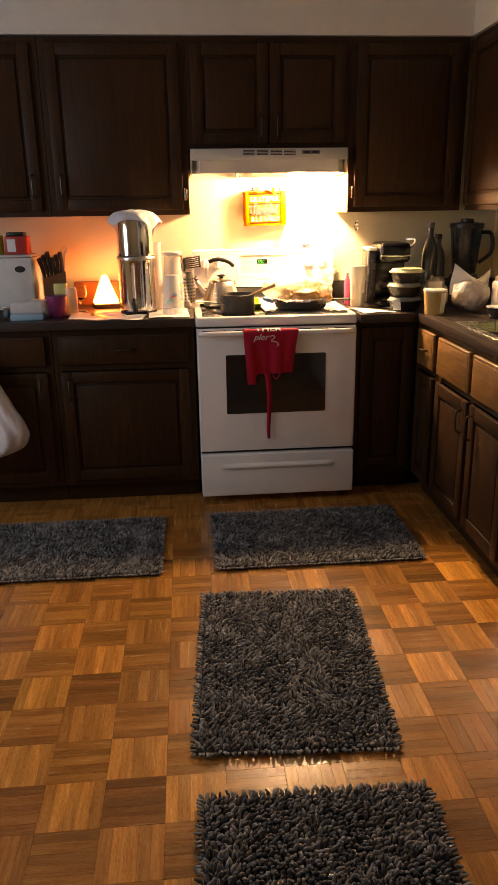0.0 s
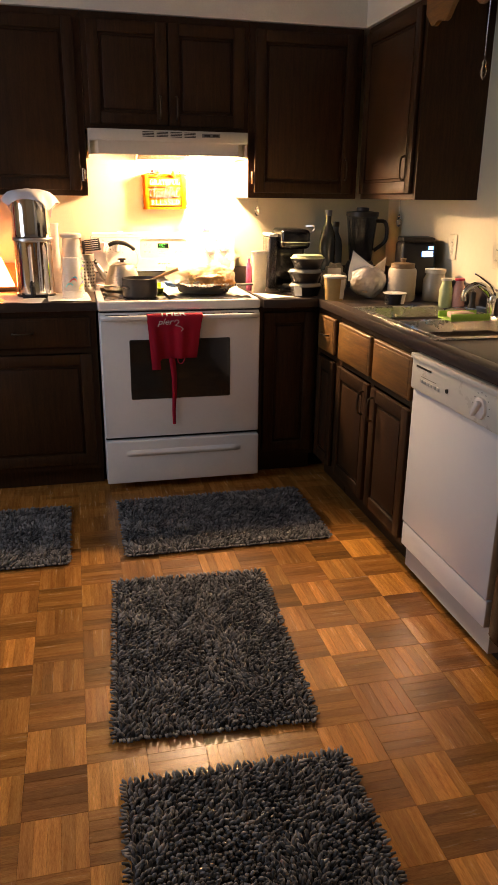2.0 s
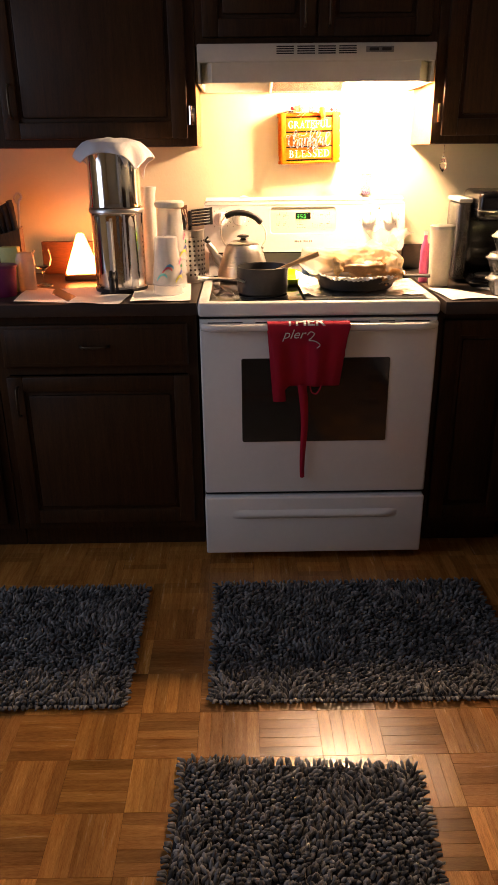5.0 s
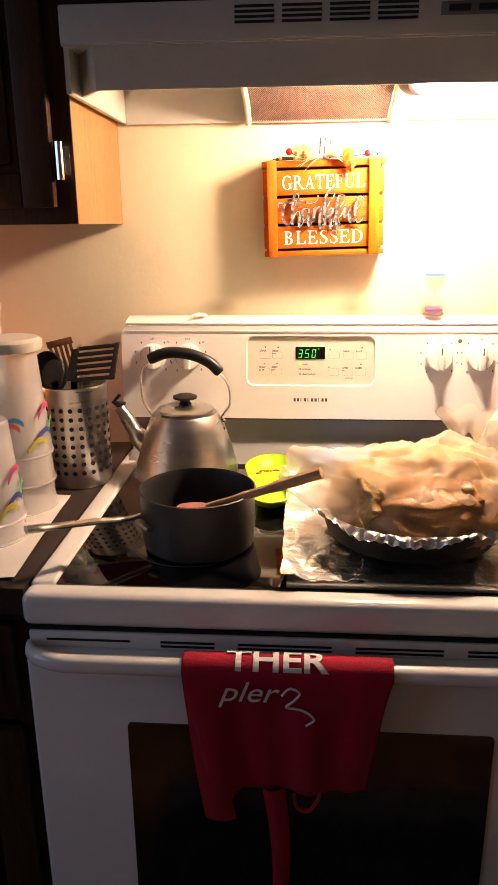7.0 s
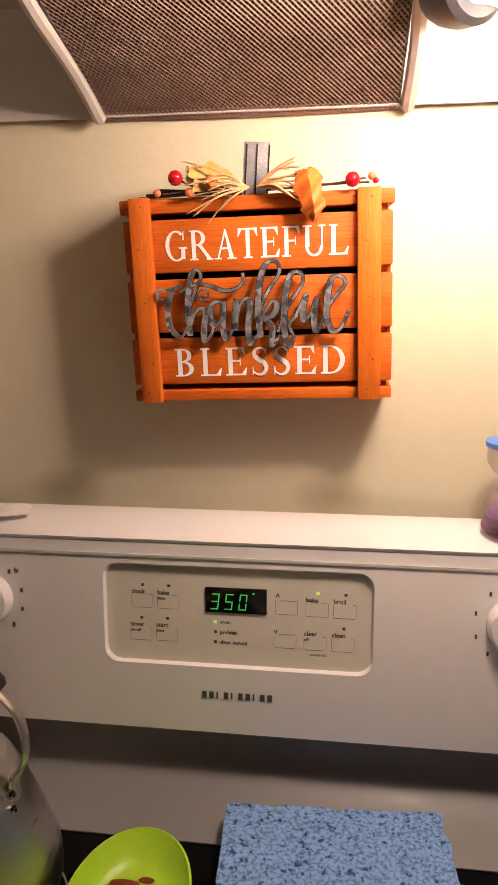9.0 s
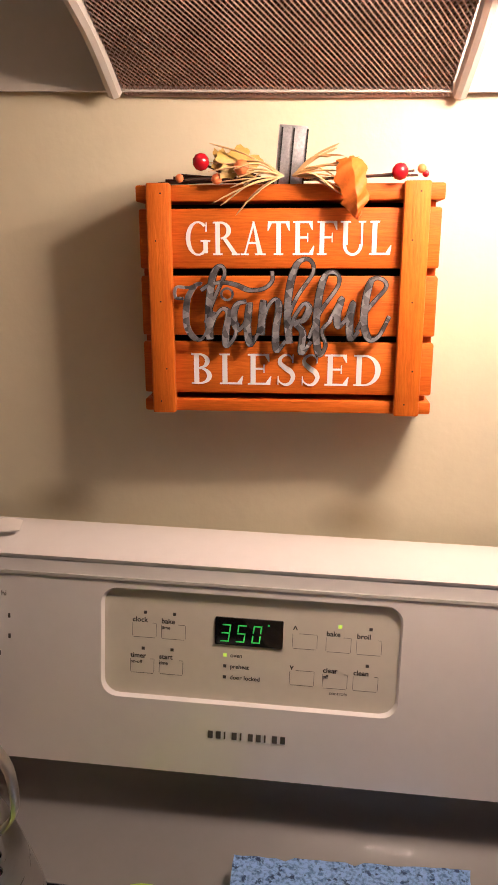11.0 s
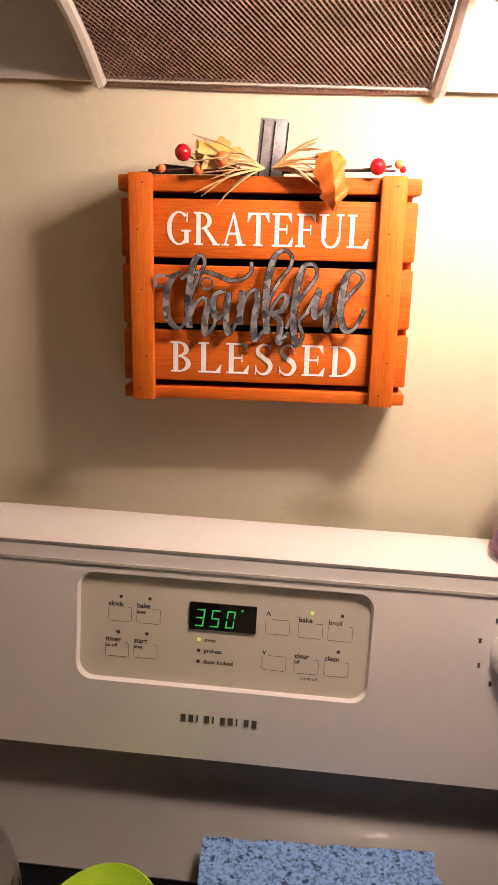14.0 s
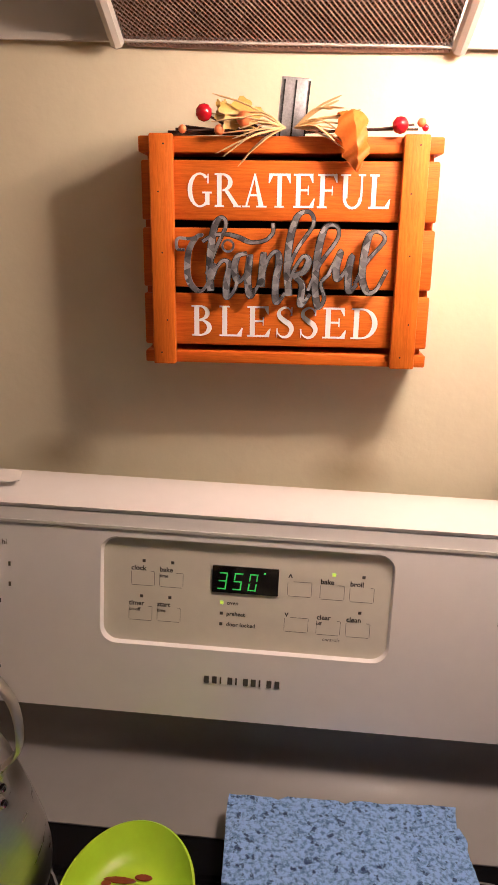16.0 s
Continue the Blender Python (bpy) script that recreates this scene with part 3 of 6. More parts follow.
# oven door with window, vent slots and handle
door = part("oven_door", put_box(box(-0.376, 0.376, -0.704, -0.6555, 0.268, 0.842, 0.008, 3), -0.374, 0.374, -0.69, -0.656, 0.8425, 0.866, 0.003), ENAMEL, stove)
part("window", plate(rounded(-0.246, 0.229, 0.457, 0.742, 0.006), -0.7065, -0.70), OVENGLASS, door, "dark tinted oven window glass")
for s0, s1, rows in ((-0.35, -0.24, 1), (-0.2, -0.13, 2), (-0.1, 0.02, 2), (0.05, 0.16, 2), (0.19, 0.24, 2), (0.27, 0.35, 1)):
    slot = bmesh.new()
    for k in range(rows):
        put_box(slot, s0, s1, -0.6908, -0.689, 0.8535 - 0.006 * k, 0.8565 - 0.006 * k)
    part("vent_slot", slot, DARKSLOT, door)
grip = sheet(lambda u, v: Vector((-0.372 + 0.744 * u, -0.7 - 0.030 * min(1.0, 14 * u, 14 * (1 - u)) ** 0.5 + 0.011 * math.cos(2 * math.pi * v), 0.846 + 0.012 * math.sin(2 * math.pi * v))), 60, 14)
part("handle", grip, ENAMEL, door, "long white bar handle")
part("seal_gap", box(-0.377, 0.377, -0.688, -0.6555, 0.8675, 0.8715), DARKSLOT, stove)
# storage drawer with a moulded grip
drw = part("storage_drawer", box(-0.377, 0.374, -0.72, -0.6555, 0.04, 0.2555, 0.007, 3), ENAMEL, stove)
lip = sheet(lambda u, v: Vector((-0.285 + 0.57 * u, -0.7195 - 0.014 * math.sin(math.pi * v) * min(1.0, 12 * u, 12 * (1 - u)), 0.176 + 0.034 * v)), 40, 8)
part("drawer_grip", lip, ENAMEL, drw)
part("drawer_gap", box(-0.374, 0.374, -0.69, -0.656, 0.2585, 0.2665), DARKSLOT, stove)

# backguard: curved lower panel, upright front with an inset panel, sloping top
cove = sheet(lambda u, v: Vector((-0.366 + 0.732 * u, -0.148 + 0.078 * (1 - (1 - v) ** 5), 0.916 + 0.08 * v)), 4, 18, 0.004)
part("lower_panel", cove, SHADED_ENAMEL, stove)
G0, G1 = 0.995, 1.180
hole = rounded(-0.131, 0.121, 1.061, 1.159, 0.014)
bm = bmesh.new()
outer = [bm.verts.new((x, -0.083, z)) for x, z in rounded(-0.381, 0.381, G0, G1 - 0.001, 0.02)]
inner = [bm.verts.new((x, -0.083, z)) for x, z in hole]
edges = [bm.edges.new((r[k], r[(k + 1) % len(r)])) for r in (outer, inner) for k in range(len(r))]
bmesh.ops.triangle_fill(bm, use_beauty=True, use_dissolve=False, edges=edges)
deep = [bm.verts.new((x * 0.985, -0.0775, 1.11 + (z - 1.11) * 0.965)) for x, z in hole]
for k in range(len(inner)):
    n = (k + 1) % len(inner)
    bm.faces.new((inner[k], inner[n], deep[n], deep[k]))
back = [bm.verts.new((x, -0.03, z)) for x, z in rounded(-0.381, 0.381, G0, G1 + 0.012, 0.02)]
for k in range(len(outer)):
    n = (k + 1) % len(outer)
    bm.faces.new((outer[k], back[k], back[n], outer[n]))
bm.faces.new(back)
guard = part("backguard", bm, ENAMEL, stove)
guard.matrix_local = Matrix.Translation((0, -0.083, 1.13)) @ pose(0, 0, 0, -6, 0, 0) @ Matrix.Translation((0, 0.083, -1.13))
part("trim_line", box(-0.376, 0.376, -0.0845, -0.0825, 1.166, 1.1685), PLASTIC_GREY, guard)
part("top_cap", sheet(lambda u, v: Vector((-0.372 + 0.744 * u, -0.0835 + 0.056 * v, 1.1805 + 0.015 * math.sin(math.pi * v / 2))), 20, 6, -0.003), ENAMEL, guard)
# black strip draws in the shadow line below the backguard
part("shadow_gap", box(-0.36, 0.36, -0.078, -0.066, 0.9885, 0.9945), DARKSLOT, stove)
cream = part("control_panel", plate(rounded(-0.13, 0.12, 1.062, 1.158, 0.014), -0.0782, -0.074), PANEL, guard, "cream control panel with printed keys")


def on_panel(px, py):
    """Places on the panel, counted in small steps from its corner."""
    return -0.128 + (px - 60) * 0.000237, 1.158 - ((py - 45) - 0.043 * (px - 60)) * 0.000237


PY = -0.0784
screen = part("display", plate(rounded(*[on_panel(458, 150)[0], on_panel(700, 150)[0], on_panel(458, 248)[1], on_panel(458, 146)[1]], 0.001), PY - 0.0012, PY + 0.001), BLACKGLASS, cream, "small black display reading 350 degrees")
SEG = {"3": "abgcd", "5": "afgcd", "0": "abcdef"}
for n, digit in enumerate("350"):
    x, z = on_panel(478 + 55 * n, 236 + 2 * n)
    w, h, t = 0.0072, 0.0155, 0.0011
    seg = {"a": (0, w, h - t, h), "g": (0, w, h / 2 - t / 2, h / 2 + t / 2), "d": (0, w, 0, t), "f": (0, t, h / 2 + t, h - t), "e": (0, t, t, h / 2 - t), "b": (w - t, w, h / 2 + t, h - t), "c": (w - t, w, t, h / 2 - t)}
    bm = bmesh.new()
    for s in SEG[digit]:
        a, b, c, d = seg[s]
        lean = 0.0018
        bmv = [bm.verts.new((x + p + lean * q / h, PY - 0.0016, z + q)) for p, q in ((a, c), (b, c), (b, d), (a, d))]
        bm.faces.new(bmv)
    part("digit", bm, GREENLED, screen, "glowing green digit", False)
dx, dz = on_panel(645, 176)
part("degree_dot", box(dx, dx + 0.0016, PY - 0.0018, PY - 0.0014, dz, dz + 0.0016), GREENLED, screen)


def key(px, py, words, small="", size=0.0062, led=True, lit=False, below=""):
    """A printed key: a line box with its words on the upper edge and a lamp above."""
    x, z = on_panel(px, py)
    w, h, t = 0.0208, 0.0135, 0.0003
    bm = bmesh.new()
    gap = 0.002 + len(words) * 0.0031
    for a, b, c, d in ((0, t, -h + 0.001, -0.001), (w - t, w, -h + 0.001, -0.0005), (0.001, w - 0.001, -h, -h + t), (min(gap, w - 0.002), w - 0.0006, -t, 0)):
        put_box(bm, x + a, x + b, PY + 0.00005, PY + 0.0006, z + c, z + d)
    k = part("key", bm, INK, cream, "printed key outline", False)
    writing(words, size, 0.00005, INKBLACK if lit else INK, k, (x, PY + 0.00004, z + 0.0005), bold=0.00014)
    if small:
        writing(small, size * 0.68, 0.00005, INK, k, (x, PY + 0.00004, z - 0.0046), bold=0.0001)
    if below:
        writing(below, size * 0.72, 0.00005, INK, k, (x + 0.006, PY + 0.00004, z - h - 0.0055))
    if led:
        part("indicator", box(x + 0.0098, x + 0.0125, PY - 0.0001, PY + 0.0006, z + 0.0079, z + 0.0105), YELLOWLED if lit else INK, k, "lit yellow-green lamp" if lit else "small dark lamp", False)


key(157, 176, "clock")
key(263, 181, "bake", "time")
key(150, 313, "timer", "on-off")
key(256, 316, "start", "time")
key(733, 200, "^", led=False, size=0.009)
key(728, 338, "v", led=False, size=0.0075)
key(851, 208, "bake", lit=True)
key(957, 214, "broil")
key(845, 345, "clear", "off", led=False, below="controls")
key(952, 350, "clean")
for py, words, lit in ((290, "oven", True), (332, "preheat", False), (374, "door locked", False)):
    x, z = on_panel(490, py + 6)
    part("indicator", box(x, x + 0.0027, PY - 0.0001, PY + 0.0006, z, z + 0.0027), YELLOWLED if lit else INK, cream, "lit yellow-green lamp" if lit else "small dark lamp", False)
    writing(words, 0.0052, 0.00005, INK, cream, (x + 0.0058, PY + 0.00004, z - 0.0003), bold=0.0001)
# maker's mark as plain bars
for k in range(10):
    x = -0.037 + 0.0069 * k
    part("mark_bar", box(x, x + (0.0014 if k in (2, 4, 7) else 0.0042), -0.0838, -0.0828, 1.0302, 1.0366), INK, guard, "", False)


def burner_knob(x, z):
    bm = lathe([(0.0, 0.0), (0.026, 0.0), (0.0255, 0.006), (0.023, 0.012), (0.0, 0.013)], 32)
    put_box(bm, -0.0075, 0.0075, -0.024, 0.024, 0.012, 0.03, 0.004, 3)
    bmesh.ops.transform(bm, matrix=pose(x, -0.083, z, 90, 0, 0), verts=bm.verts)
    k = part("burner_knob", bm, ENAMEL, guard, "white round burner knob")
    part("pointer", box(x - 0.001, x + 0.001, -0.1136, -0.1128, z + 0.006, z + 0.02), INKBLACK, k)
    writing("OFF", 0.006, 0.0001, INK, k, (x - 0.006, -0.0834, z + 0.033))
    for n, a in enumerate((50, 15, -15, -45, -130, 130, 165, 200)):
        r = 0.036
        part("dial_mark", box(x + r * math.cos(radians(a)) - 0.001, x + r * math.cos(radians(a)) + 0.001, -0.0836, -0.083, z + r * math.sin(radians(a)) - 0.002, z + r * math.sin(radians(a)) + 0.002), INK, k, "", False)
    writing("hi", 0.007, 0.0001, INK, k, (x + 0.028, -0.0834, z + 0.027))


for kx in (-0.318, -0.247, 0.244, 0.322):
    burner_knob(kx, 1.118)
part("indicator", lathe([(0, 0), (0.004, 0), (0.003, 0.001), (0, 0.001)], 12, (0, 0, 0)), INK, guard).matrix_local = pose(0.283, -0.083, 1.15, 90, 0, 0)
single("paper_scrap", sheet(lambda u, v: Vector((0.03 * u - 0.015, 0.022 * v - 0.011 + 0.004 * u, 0.004 * math.sin(3 * u) * v)), 6, 4, 0.0008), PAPER, (-0.232, -0.055, 1.196), "small torn scrap of white paper on the stove", "paper", 15)

# ---- the range hood ----
hood = thing("range_hood", (0, 0, 0), "off-white range hood with its lamp on", "range hood")
W = 0.379
bm = box(-W, W, -0.355, -0.0015, 1.652, 1.6685)
put_box(bm, -W, W, -0.366, -0.352, 1.618, 1.6685, 0.003)
put_box(bm, -W, -W + 0.008, -0.35, -0.0015, 1.556, 1.652)
put_box(bm, W - 0.008, W, -0.35, -0.0015, 1.556, 1.652)
put_box(bm, -W + 0.008, W - 0.008, -0.01, -0.0015, 1.558, 1.652)
part("shell", bm, HOODPAINT, hood)
front = bmesh.new()
ringa, ringb = [], []
for x, y in ((-W, -0.285), (-W + 0.045, -0.352), (W - 0.045, -0.352), (W, -0.285)):
    ringa.append((front.verts.new((x, y - 0.006, 1.619)), front.verts.new((x, y, 1.559))))
for a, b in zip(ringa, ringa[1:]):
    front.faces.new((a[0], a[1], b[1], b[0]))
front.normal_update()
bmesh.ops.solidify(front, geom=front.faces[:], thickness=0.006)
part("front_apron", front, HOODPAINT, hood, "", False)
part("ledge_plate", box(-W + 0.001, W - 0.001, -0.364, -0.29, 1.6165, 1.6185), HOODPAINT, hood)
part("inner_plate", box(-W + 0.009, W - 0.009, -0.335, -0.011, 1.644, 1.65), HOODPAINT, hood)
for n, x in enumerate((-0.128, -0.062, 0.004, 0.07)):
    grille = bmesh.new()
    for k in range(4):
        put_box(grille, x, x + 0.055, -0.3672, -0.3655, 1.638 + 0.0065 * k, 1.6415 + 0.0065 * k)
    part("vent_grille", grille, DARKSLOT, hood, "dark slotted vent", False)
part("switch_plate", box(0.155, 0.243, -0.3675, -0.3655, 1.641, 1.658, 0.0005), tint("switch_grey", (0.16, 0.16, 0.16)), hood)
for x in (0.165, 0.205):
    part("rocker_switch", box(x, x + 0.03, -0.371, -0.3675, 1.645, 1.654, 0.0015), BLACK, hood)
# mesh filter: woven wires in two slanting ways on a dark pad, in a bent metal frame
FZ = 1.5535
pad = part("filter_pad", box(-0.128, 0.126, -0.235, -0.008, FZ + 0.004, FZ + 0.014, 0.002), plain("greasy_filter_pad", (0.10, 0.06, 0.04), 0.6, 0.3, vary=0.5, scale=30, bump=0.003, bump_scale=160), hood)
FILTERWIRE = plain("filter_wire", (0.30, 0.22, 0.175), 0.5, 0.6, vary=0.4, scale=25)
for slant in (1, -1):
    wires = bmesh.new()
    n = 95
    for k in range(-n, n):
        c = k * 0.0041
        pts = []
        for y in (-0.234, -0.007):
            x = c + slant * (y + 0.176) * 0.62
            pts.append((x, y))
        (xa, ya), (xb, yb) = pts
        lo, hi = -0.127, 0.125
        if max(xa, xb) < lo or min(xa, xb) > hi:
            continue
        def clip(x, y, xo, yo):
            if x < lo:
                return lo, y + (lo - x) / (xo - x) * (yo - y)
            if x > hi:
                return hi, y + (hi - x) / (xo - x) * (yo - y)
            return x, y
        a, b = clip(xa, ya, xb, yb), clip(xb, yb, xa, ya)
        put_tube(wires, [(*a, FZ + 0.0025 - 0.0002 * slant), (*b, FZ + 0.0025 - 0.0002 * slant)], 0.0007, 4)
    part("filter_mesh", wires, FILTERWIRE, hood, "greasy metal mesh")
for xa in (-0.134, 0.132):
    frame_bm = tube(smooth_path([(xa, -0.238, FZ + 0.004), (xa - 0.001, -0.15, FZ + 0.002), (xa + 0.001, -0.08, FZ + 0.003), (xa, -0.014, FZ)], 5), 0.006, 8, 1.0)
    part("filter_frame", frame_bm, HOODPAINT, hood, "bent cream metal filter frame")
part("filter_lip", tube(smooth_path([(-0.128, -0.007, FZ + 0.005), (0, -0.006, FZ + 0.004), (0.126, -0.007, FZ + 0.005)], 6), 0.0032, 8), FILTERWIRE, hood, "greasy rolled mesh edge")
tilt = Matrix.Translation((0, -0.016, FZ)) @ pose(0, 0, 0, -21, 0, 0) @ Matrix.Translation((0, 0.016, -FZ))
for ob in hood.children:
    if ob.name.startswith("filter"):
        ob.matrix_local = tilt
part("back_flange", box(-W + 0.009, W - 0.009, -0.0145, -0.0105, 1.5535, 1.559), HOODPAINT, hood)
way = Vector((0.041, -0.063, -0.006)).normalized()
SOCKET = (0.150, -0.150, 1.598)
turn = way.to_track_quat("Z", "Y").to_matrix().to_4x4()
sock = lathe([(0, -0.014), (0.019, -0.014), (0.022, -0.008), (0.025, 0.004), (0.025, 0.018), (0.021, 0.022), (0, 0.022)], 28)
bmesh.ops.transform(sock, matrix=Matrix.Translation(SOCKET) @ turn, verts=sock.verts)
part("lamp_socket", sock, BLACK, hood, "black lamp socket")
bulb = lathe([(0, 0.018), (0.013, 0.018), (0.015, 0.03), (0.021, 0.046), (0.027, 0.062), (0.029, 0.075), (0.027, 0.089), (0.018, 0.1), (0, 0.104)], 24)
bmesh.ops.transform(bulb, matrix=Matrix.Translation(SOCKET) @ turn, verts=bulb.verts)
lit = part("light_bulb", bulb, BULBGLOW, None)
tagged(lit, "lit round light bulb under the hood", "light bulb")


# ---- the sign on the wall ----
sign = thing("crate_sign", (0.0095, -0.055, 1.398), "orange wooden crate sign with white and metal words", "sign")
sign.matrix_world = pose(0.0095, -0.055, 1.398, 0, -1.4, 1.2)
HW = 0.1135
for z0, z1 in ((0.0245, 0.0685), (-0.0265, 0.019), (-0.0725, -0.0315)):
    part("slat", box(-HW, HW, 0.0, 0.0075, z0, z1, 0.0018, 2), ORANGE, sign)
part("top_board", box(-HW - 0.0015, HW + 0.0015, -0.001, 0.052, 0.0735, 0.0855, 0.0015), ORANGE, sign)
part("bottom_board", box(-HW, HW, -0.001, 0.052, -0.0872, -0.0775, 0.0015), ORANGE, sign)
for x in (-HW + 0.004, HW - 0.016):
    for y in (0.0078, 0.04):
        part("corner_post", box(x, x + 0.012, y, y + 0.012, -0.0773, 0.0733), ORANGE_UP, sign)
part("side_board", box(-HW + 0.001, -HW + 0.0038, 0.009, 0.05, -0.06, 0.06), ORANGE, sign)
part("side_board", box(HW - 0.0038, HW - 0.001, 0.009, 0.05, -0.06, 0.06), ORANGE, sign)
# black sheet added behind the slats for the shade inside the crate
part("gap_shade_board", box(-HW + 0.017, HW - 0.017, 0.03, 0.034, -0.077, 0.073), DARKSLOT, sign)
for x0, x1 in ((-0.1055, -0.0875), (0.0845, 0.1035)):
    up = part("upright", box(x0, x1, -0.0085, -0.0005, -0.0875, 0.0865, 0.0014, 2), ORANGE_UP, sign)
    for z in (-0.078, -0.052, 0.0, 0.045, 0.079):
        part("nail", lathe([(0, 0), (0.0007, 0), (0.0007, 0.0003), (0, 0.0003)], 6), DARKSLOT, up).matrix_local = pose((x0 + x1) / 2 + 0.003 * math.sin(90 * z), -0.0086, z, 90, 0, 0)


class Letter:
    """Roman capitals out of thick and thin strokes, one unit high."""
    T, t, s = 0.17, 0.065, 0.055

    def __init__(self):
        self.pieces = []

    def poly(self, *pts):
        self.pieces.append(list(pts))

    def stem(self, x, w=None, foot=True, head=True):
        w = w or self.T
        self.poly((x, 0.02), (x + w, 0.02), (x + w, 0.98), (x, 0.98))
        for on, z in ((foot, 0.0), (head, 1 - self.s)):
            if on:
                self.poly((x - 0.09, z), (x + w + 0.09, z), (x + w + 0.09, z + self.s), (x - 0.09, z + self.s))

    def arm(self, x0, x1, z, serif=0.0):
        self.poly((x0, z), (x1, z), (x1, z + self.t), (x0, z + self.t))
        if serif > 0:
            self.poly((x1 - 0.13, z + self.t), (x1, z + self.t), (x1 + 0.01, z + serif), (x1 - 0.03, z + serif))
        elif serif < 0:
            self.poly((x1 - 0.03, z + serif), (x1 + 0.01, z + serif), (x1, z), (x1 - 0.13, z))

    def bowl(self, cx, cz, rx, rz, a0, a1, thick, thin):
        n = 14
        for k in range(n):
            q = [a0 + (a1 - a0) * (k + j) / n for j in (0, 1)]
            o = [(cx + rx * math.cos(radians(a)), cz + rz * math.sin(radians(a))) for a in q]
            i = [(cx + (rx - thick) * math.cos(radians(a)), cz + (rz - thin) * math.sin(radians(a))) for a in q]
            self.poly(o[0], o[1], i[1], i[0])

    def swash(self, pts, widths):
        path = smooth_path([(x, 0, z) for x, z in pts], 5)
        n = len(path) - 1
        sides = []
        for k, p in enumerate(path):
            d = (path[min(k + 1, n)] - path[max(k - 1, 0)]).normalized()
            f = k / n * (len(widths) - 1)
            w = widths[int(f)] + (widths[min(int(f) + 1, len(widths) - 1)] - widths[int(f)]) * (f - int(f))
            sides.append(((p.x - d.z * w / 2, p.z + d.x * w / 2), (p.x + d.z * w / 2, p.z - d.x * w / 2)))
        for a, b in zip(sides, sides[1:]):
            self.poly(a[0], b[0], b[1], a[1])


def capital(c):
    g = Letter()
    if c == "G":
        g.bowl(0.47, 0.5, 0.46, 0.52, 48, 315, 0.17, 0.06)
        g.stem(0.64, None, False, False)
        g.pieces[-1] = [(0.66, 0.06), (0.83, 0.06), (0.83, 0.42), (0.66, 0.42)]
        g.poly((0.56, 0.40), (0.92, 0.40), (0.92, 0.455), (0.56, 0.455))
        g.poly((0.74, 0.70), (0.80, 0.70), (0.80, 0.98), (0.76, 0.98))
        return g, 0.95
    if c == "R":
        g.stem(0.1)
        g.bowl(0.3, 0.735, 0.38, 0.265, -90, 90, 0.17, 0.06)
        g.poly((0.1, 0.94), (0.32, 0.94), (0.32, 1.0), (0.1, 1.0))
        g.poly((0.36, 0.5), (0.52, 0.5), (0.92, 0.03), (0.74, 0.03))
        g.poly((0.70, 0), (0.99, 0), (0.99, 0.05), (0.70, 0.05))
        return g, 0.97
    if c == "A":
        g.poly((0.12, 0.03), (0.19, 0.03), (0.49, 0.9), (0.45, 1.0))
        g.poly((0.62, 0.03), (0.81, 0.03), (0.50, 1.0), (0.43, 1.0))
        g.arm(0.24, 0.70, 0.33)
        g.poly((0.0, 0), (0.3, 0), (0.3, 0.05), (0.0, 0.05))
        g.poly((0.53, 0), (0.92, 0), (0.92, 0.05), (0.53, 0.05))
        return g, 0.9
    if c == "T":
        g.stem(0.34, None, True, False)
        g.arm(0.04, 0.82, 0.94, -0.0)
        g.poly((0.02, 0.72), (0.05, 0.72), (0.18, 0.94), (0.03, 0.94))
        g.poly((0.80, 0.72), (0.83, 0.72), (0.82, 0.94), (0.67, 0.94))
        return g, 0.87
    if c in "EFL":
        g.stem(0.1, None, True, True)
        if c != "L":
            g.arm(0.2, 0.72, 0.94, -0.0)
            g.poly((0.70, 0.74), (0.73, 0.74), (0.72, 0.94), (0.58, 0.94))
            g.arm(0.2, 0.55, 0.49)
            g.poly((0.53, 0.38), (0.57, 0.38), (0.57, 0.66), (0.53, 0.66))
        if c != "F":
            g.arm(0.2, 0.76, 0.0)
            g.poly((0.60, 0.06), (0.76, 0.06), (0.80, 0.28), (0.76, 0.28))
        return g, 0.82 if c != "F" else 0.78
    if c == "U":
        for x, w in ((0.1, 0.17), (0.74, 0.07)):
            g.poly((x, 0.3), (x + w, 0.3), (x + w, 0.97), (x, 0.97))
            g.poly((x - 0.1, 0.95), (x + w + 0.1, 0.95), (x + w + 0.1, 1.0), (x - 0.1, 1.0))
        g.bowl(0.455, 0.32, 0.355, 0.345, 180, 360, 0.12, 0.075)
        return g, 0.98
    if c == "B":
        g.stem(0.1)
        g.bowl(0.3, 0.755, 0.33, 0.245, -90, 90, 0.16, 0.06)
        g.bowl(0.3, 0.275, 0.40, 0.275, -90, 90, 0.17, 0.06)
        for z in (0.94, 0.49, 0.0):
            g.poly((0.12, z), (0.32, z), (0.32, z + 0.06), (0.12, z + 0.06))
        return g, 0.83
    if c == "D":
        g.stem(0.1)
        g.bowl(0.36, 0.5, 0.53, 0.5, -90, 90, 0.18, 0.06)
        for z in (0.94, 0.0):
            g.poly((0.12, z), (0.38, z), (0.38, z + 0.06), (0.12, z + 0.06))
        return g, 1.0
    g.swash([(0.56, 0.80), (0.46, 0.95), (0.30, 0.97), (0.15, 0.86), (0.15, 0.70), (0.32, 0.55), (0.50, 0.43), (0.57, 0.25), (0.46, 0.06), (0.28, 0.02), (0.12, 0.12), (0.08, 0.26)], [0.03, 0.06, 0.10, 0.15, 0.18, 0.15, 0.10, 0.05, 0.03])
    g.poly((0.53, 0.72), (0.58, 0.72), (0.58, 1.0), (0.55, 1.0))
    g.poly((0.06, 0.0), (0.09, 0.0), (0.10, 0.30), (0.06, 0.30))
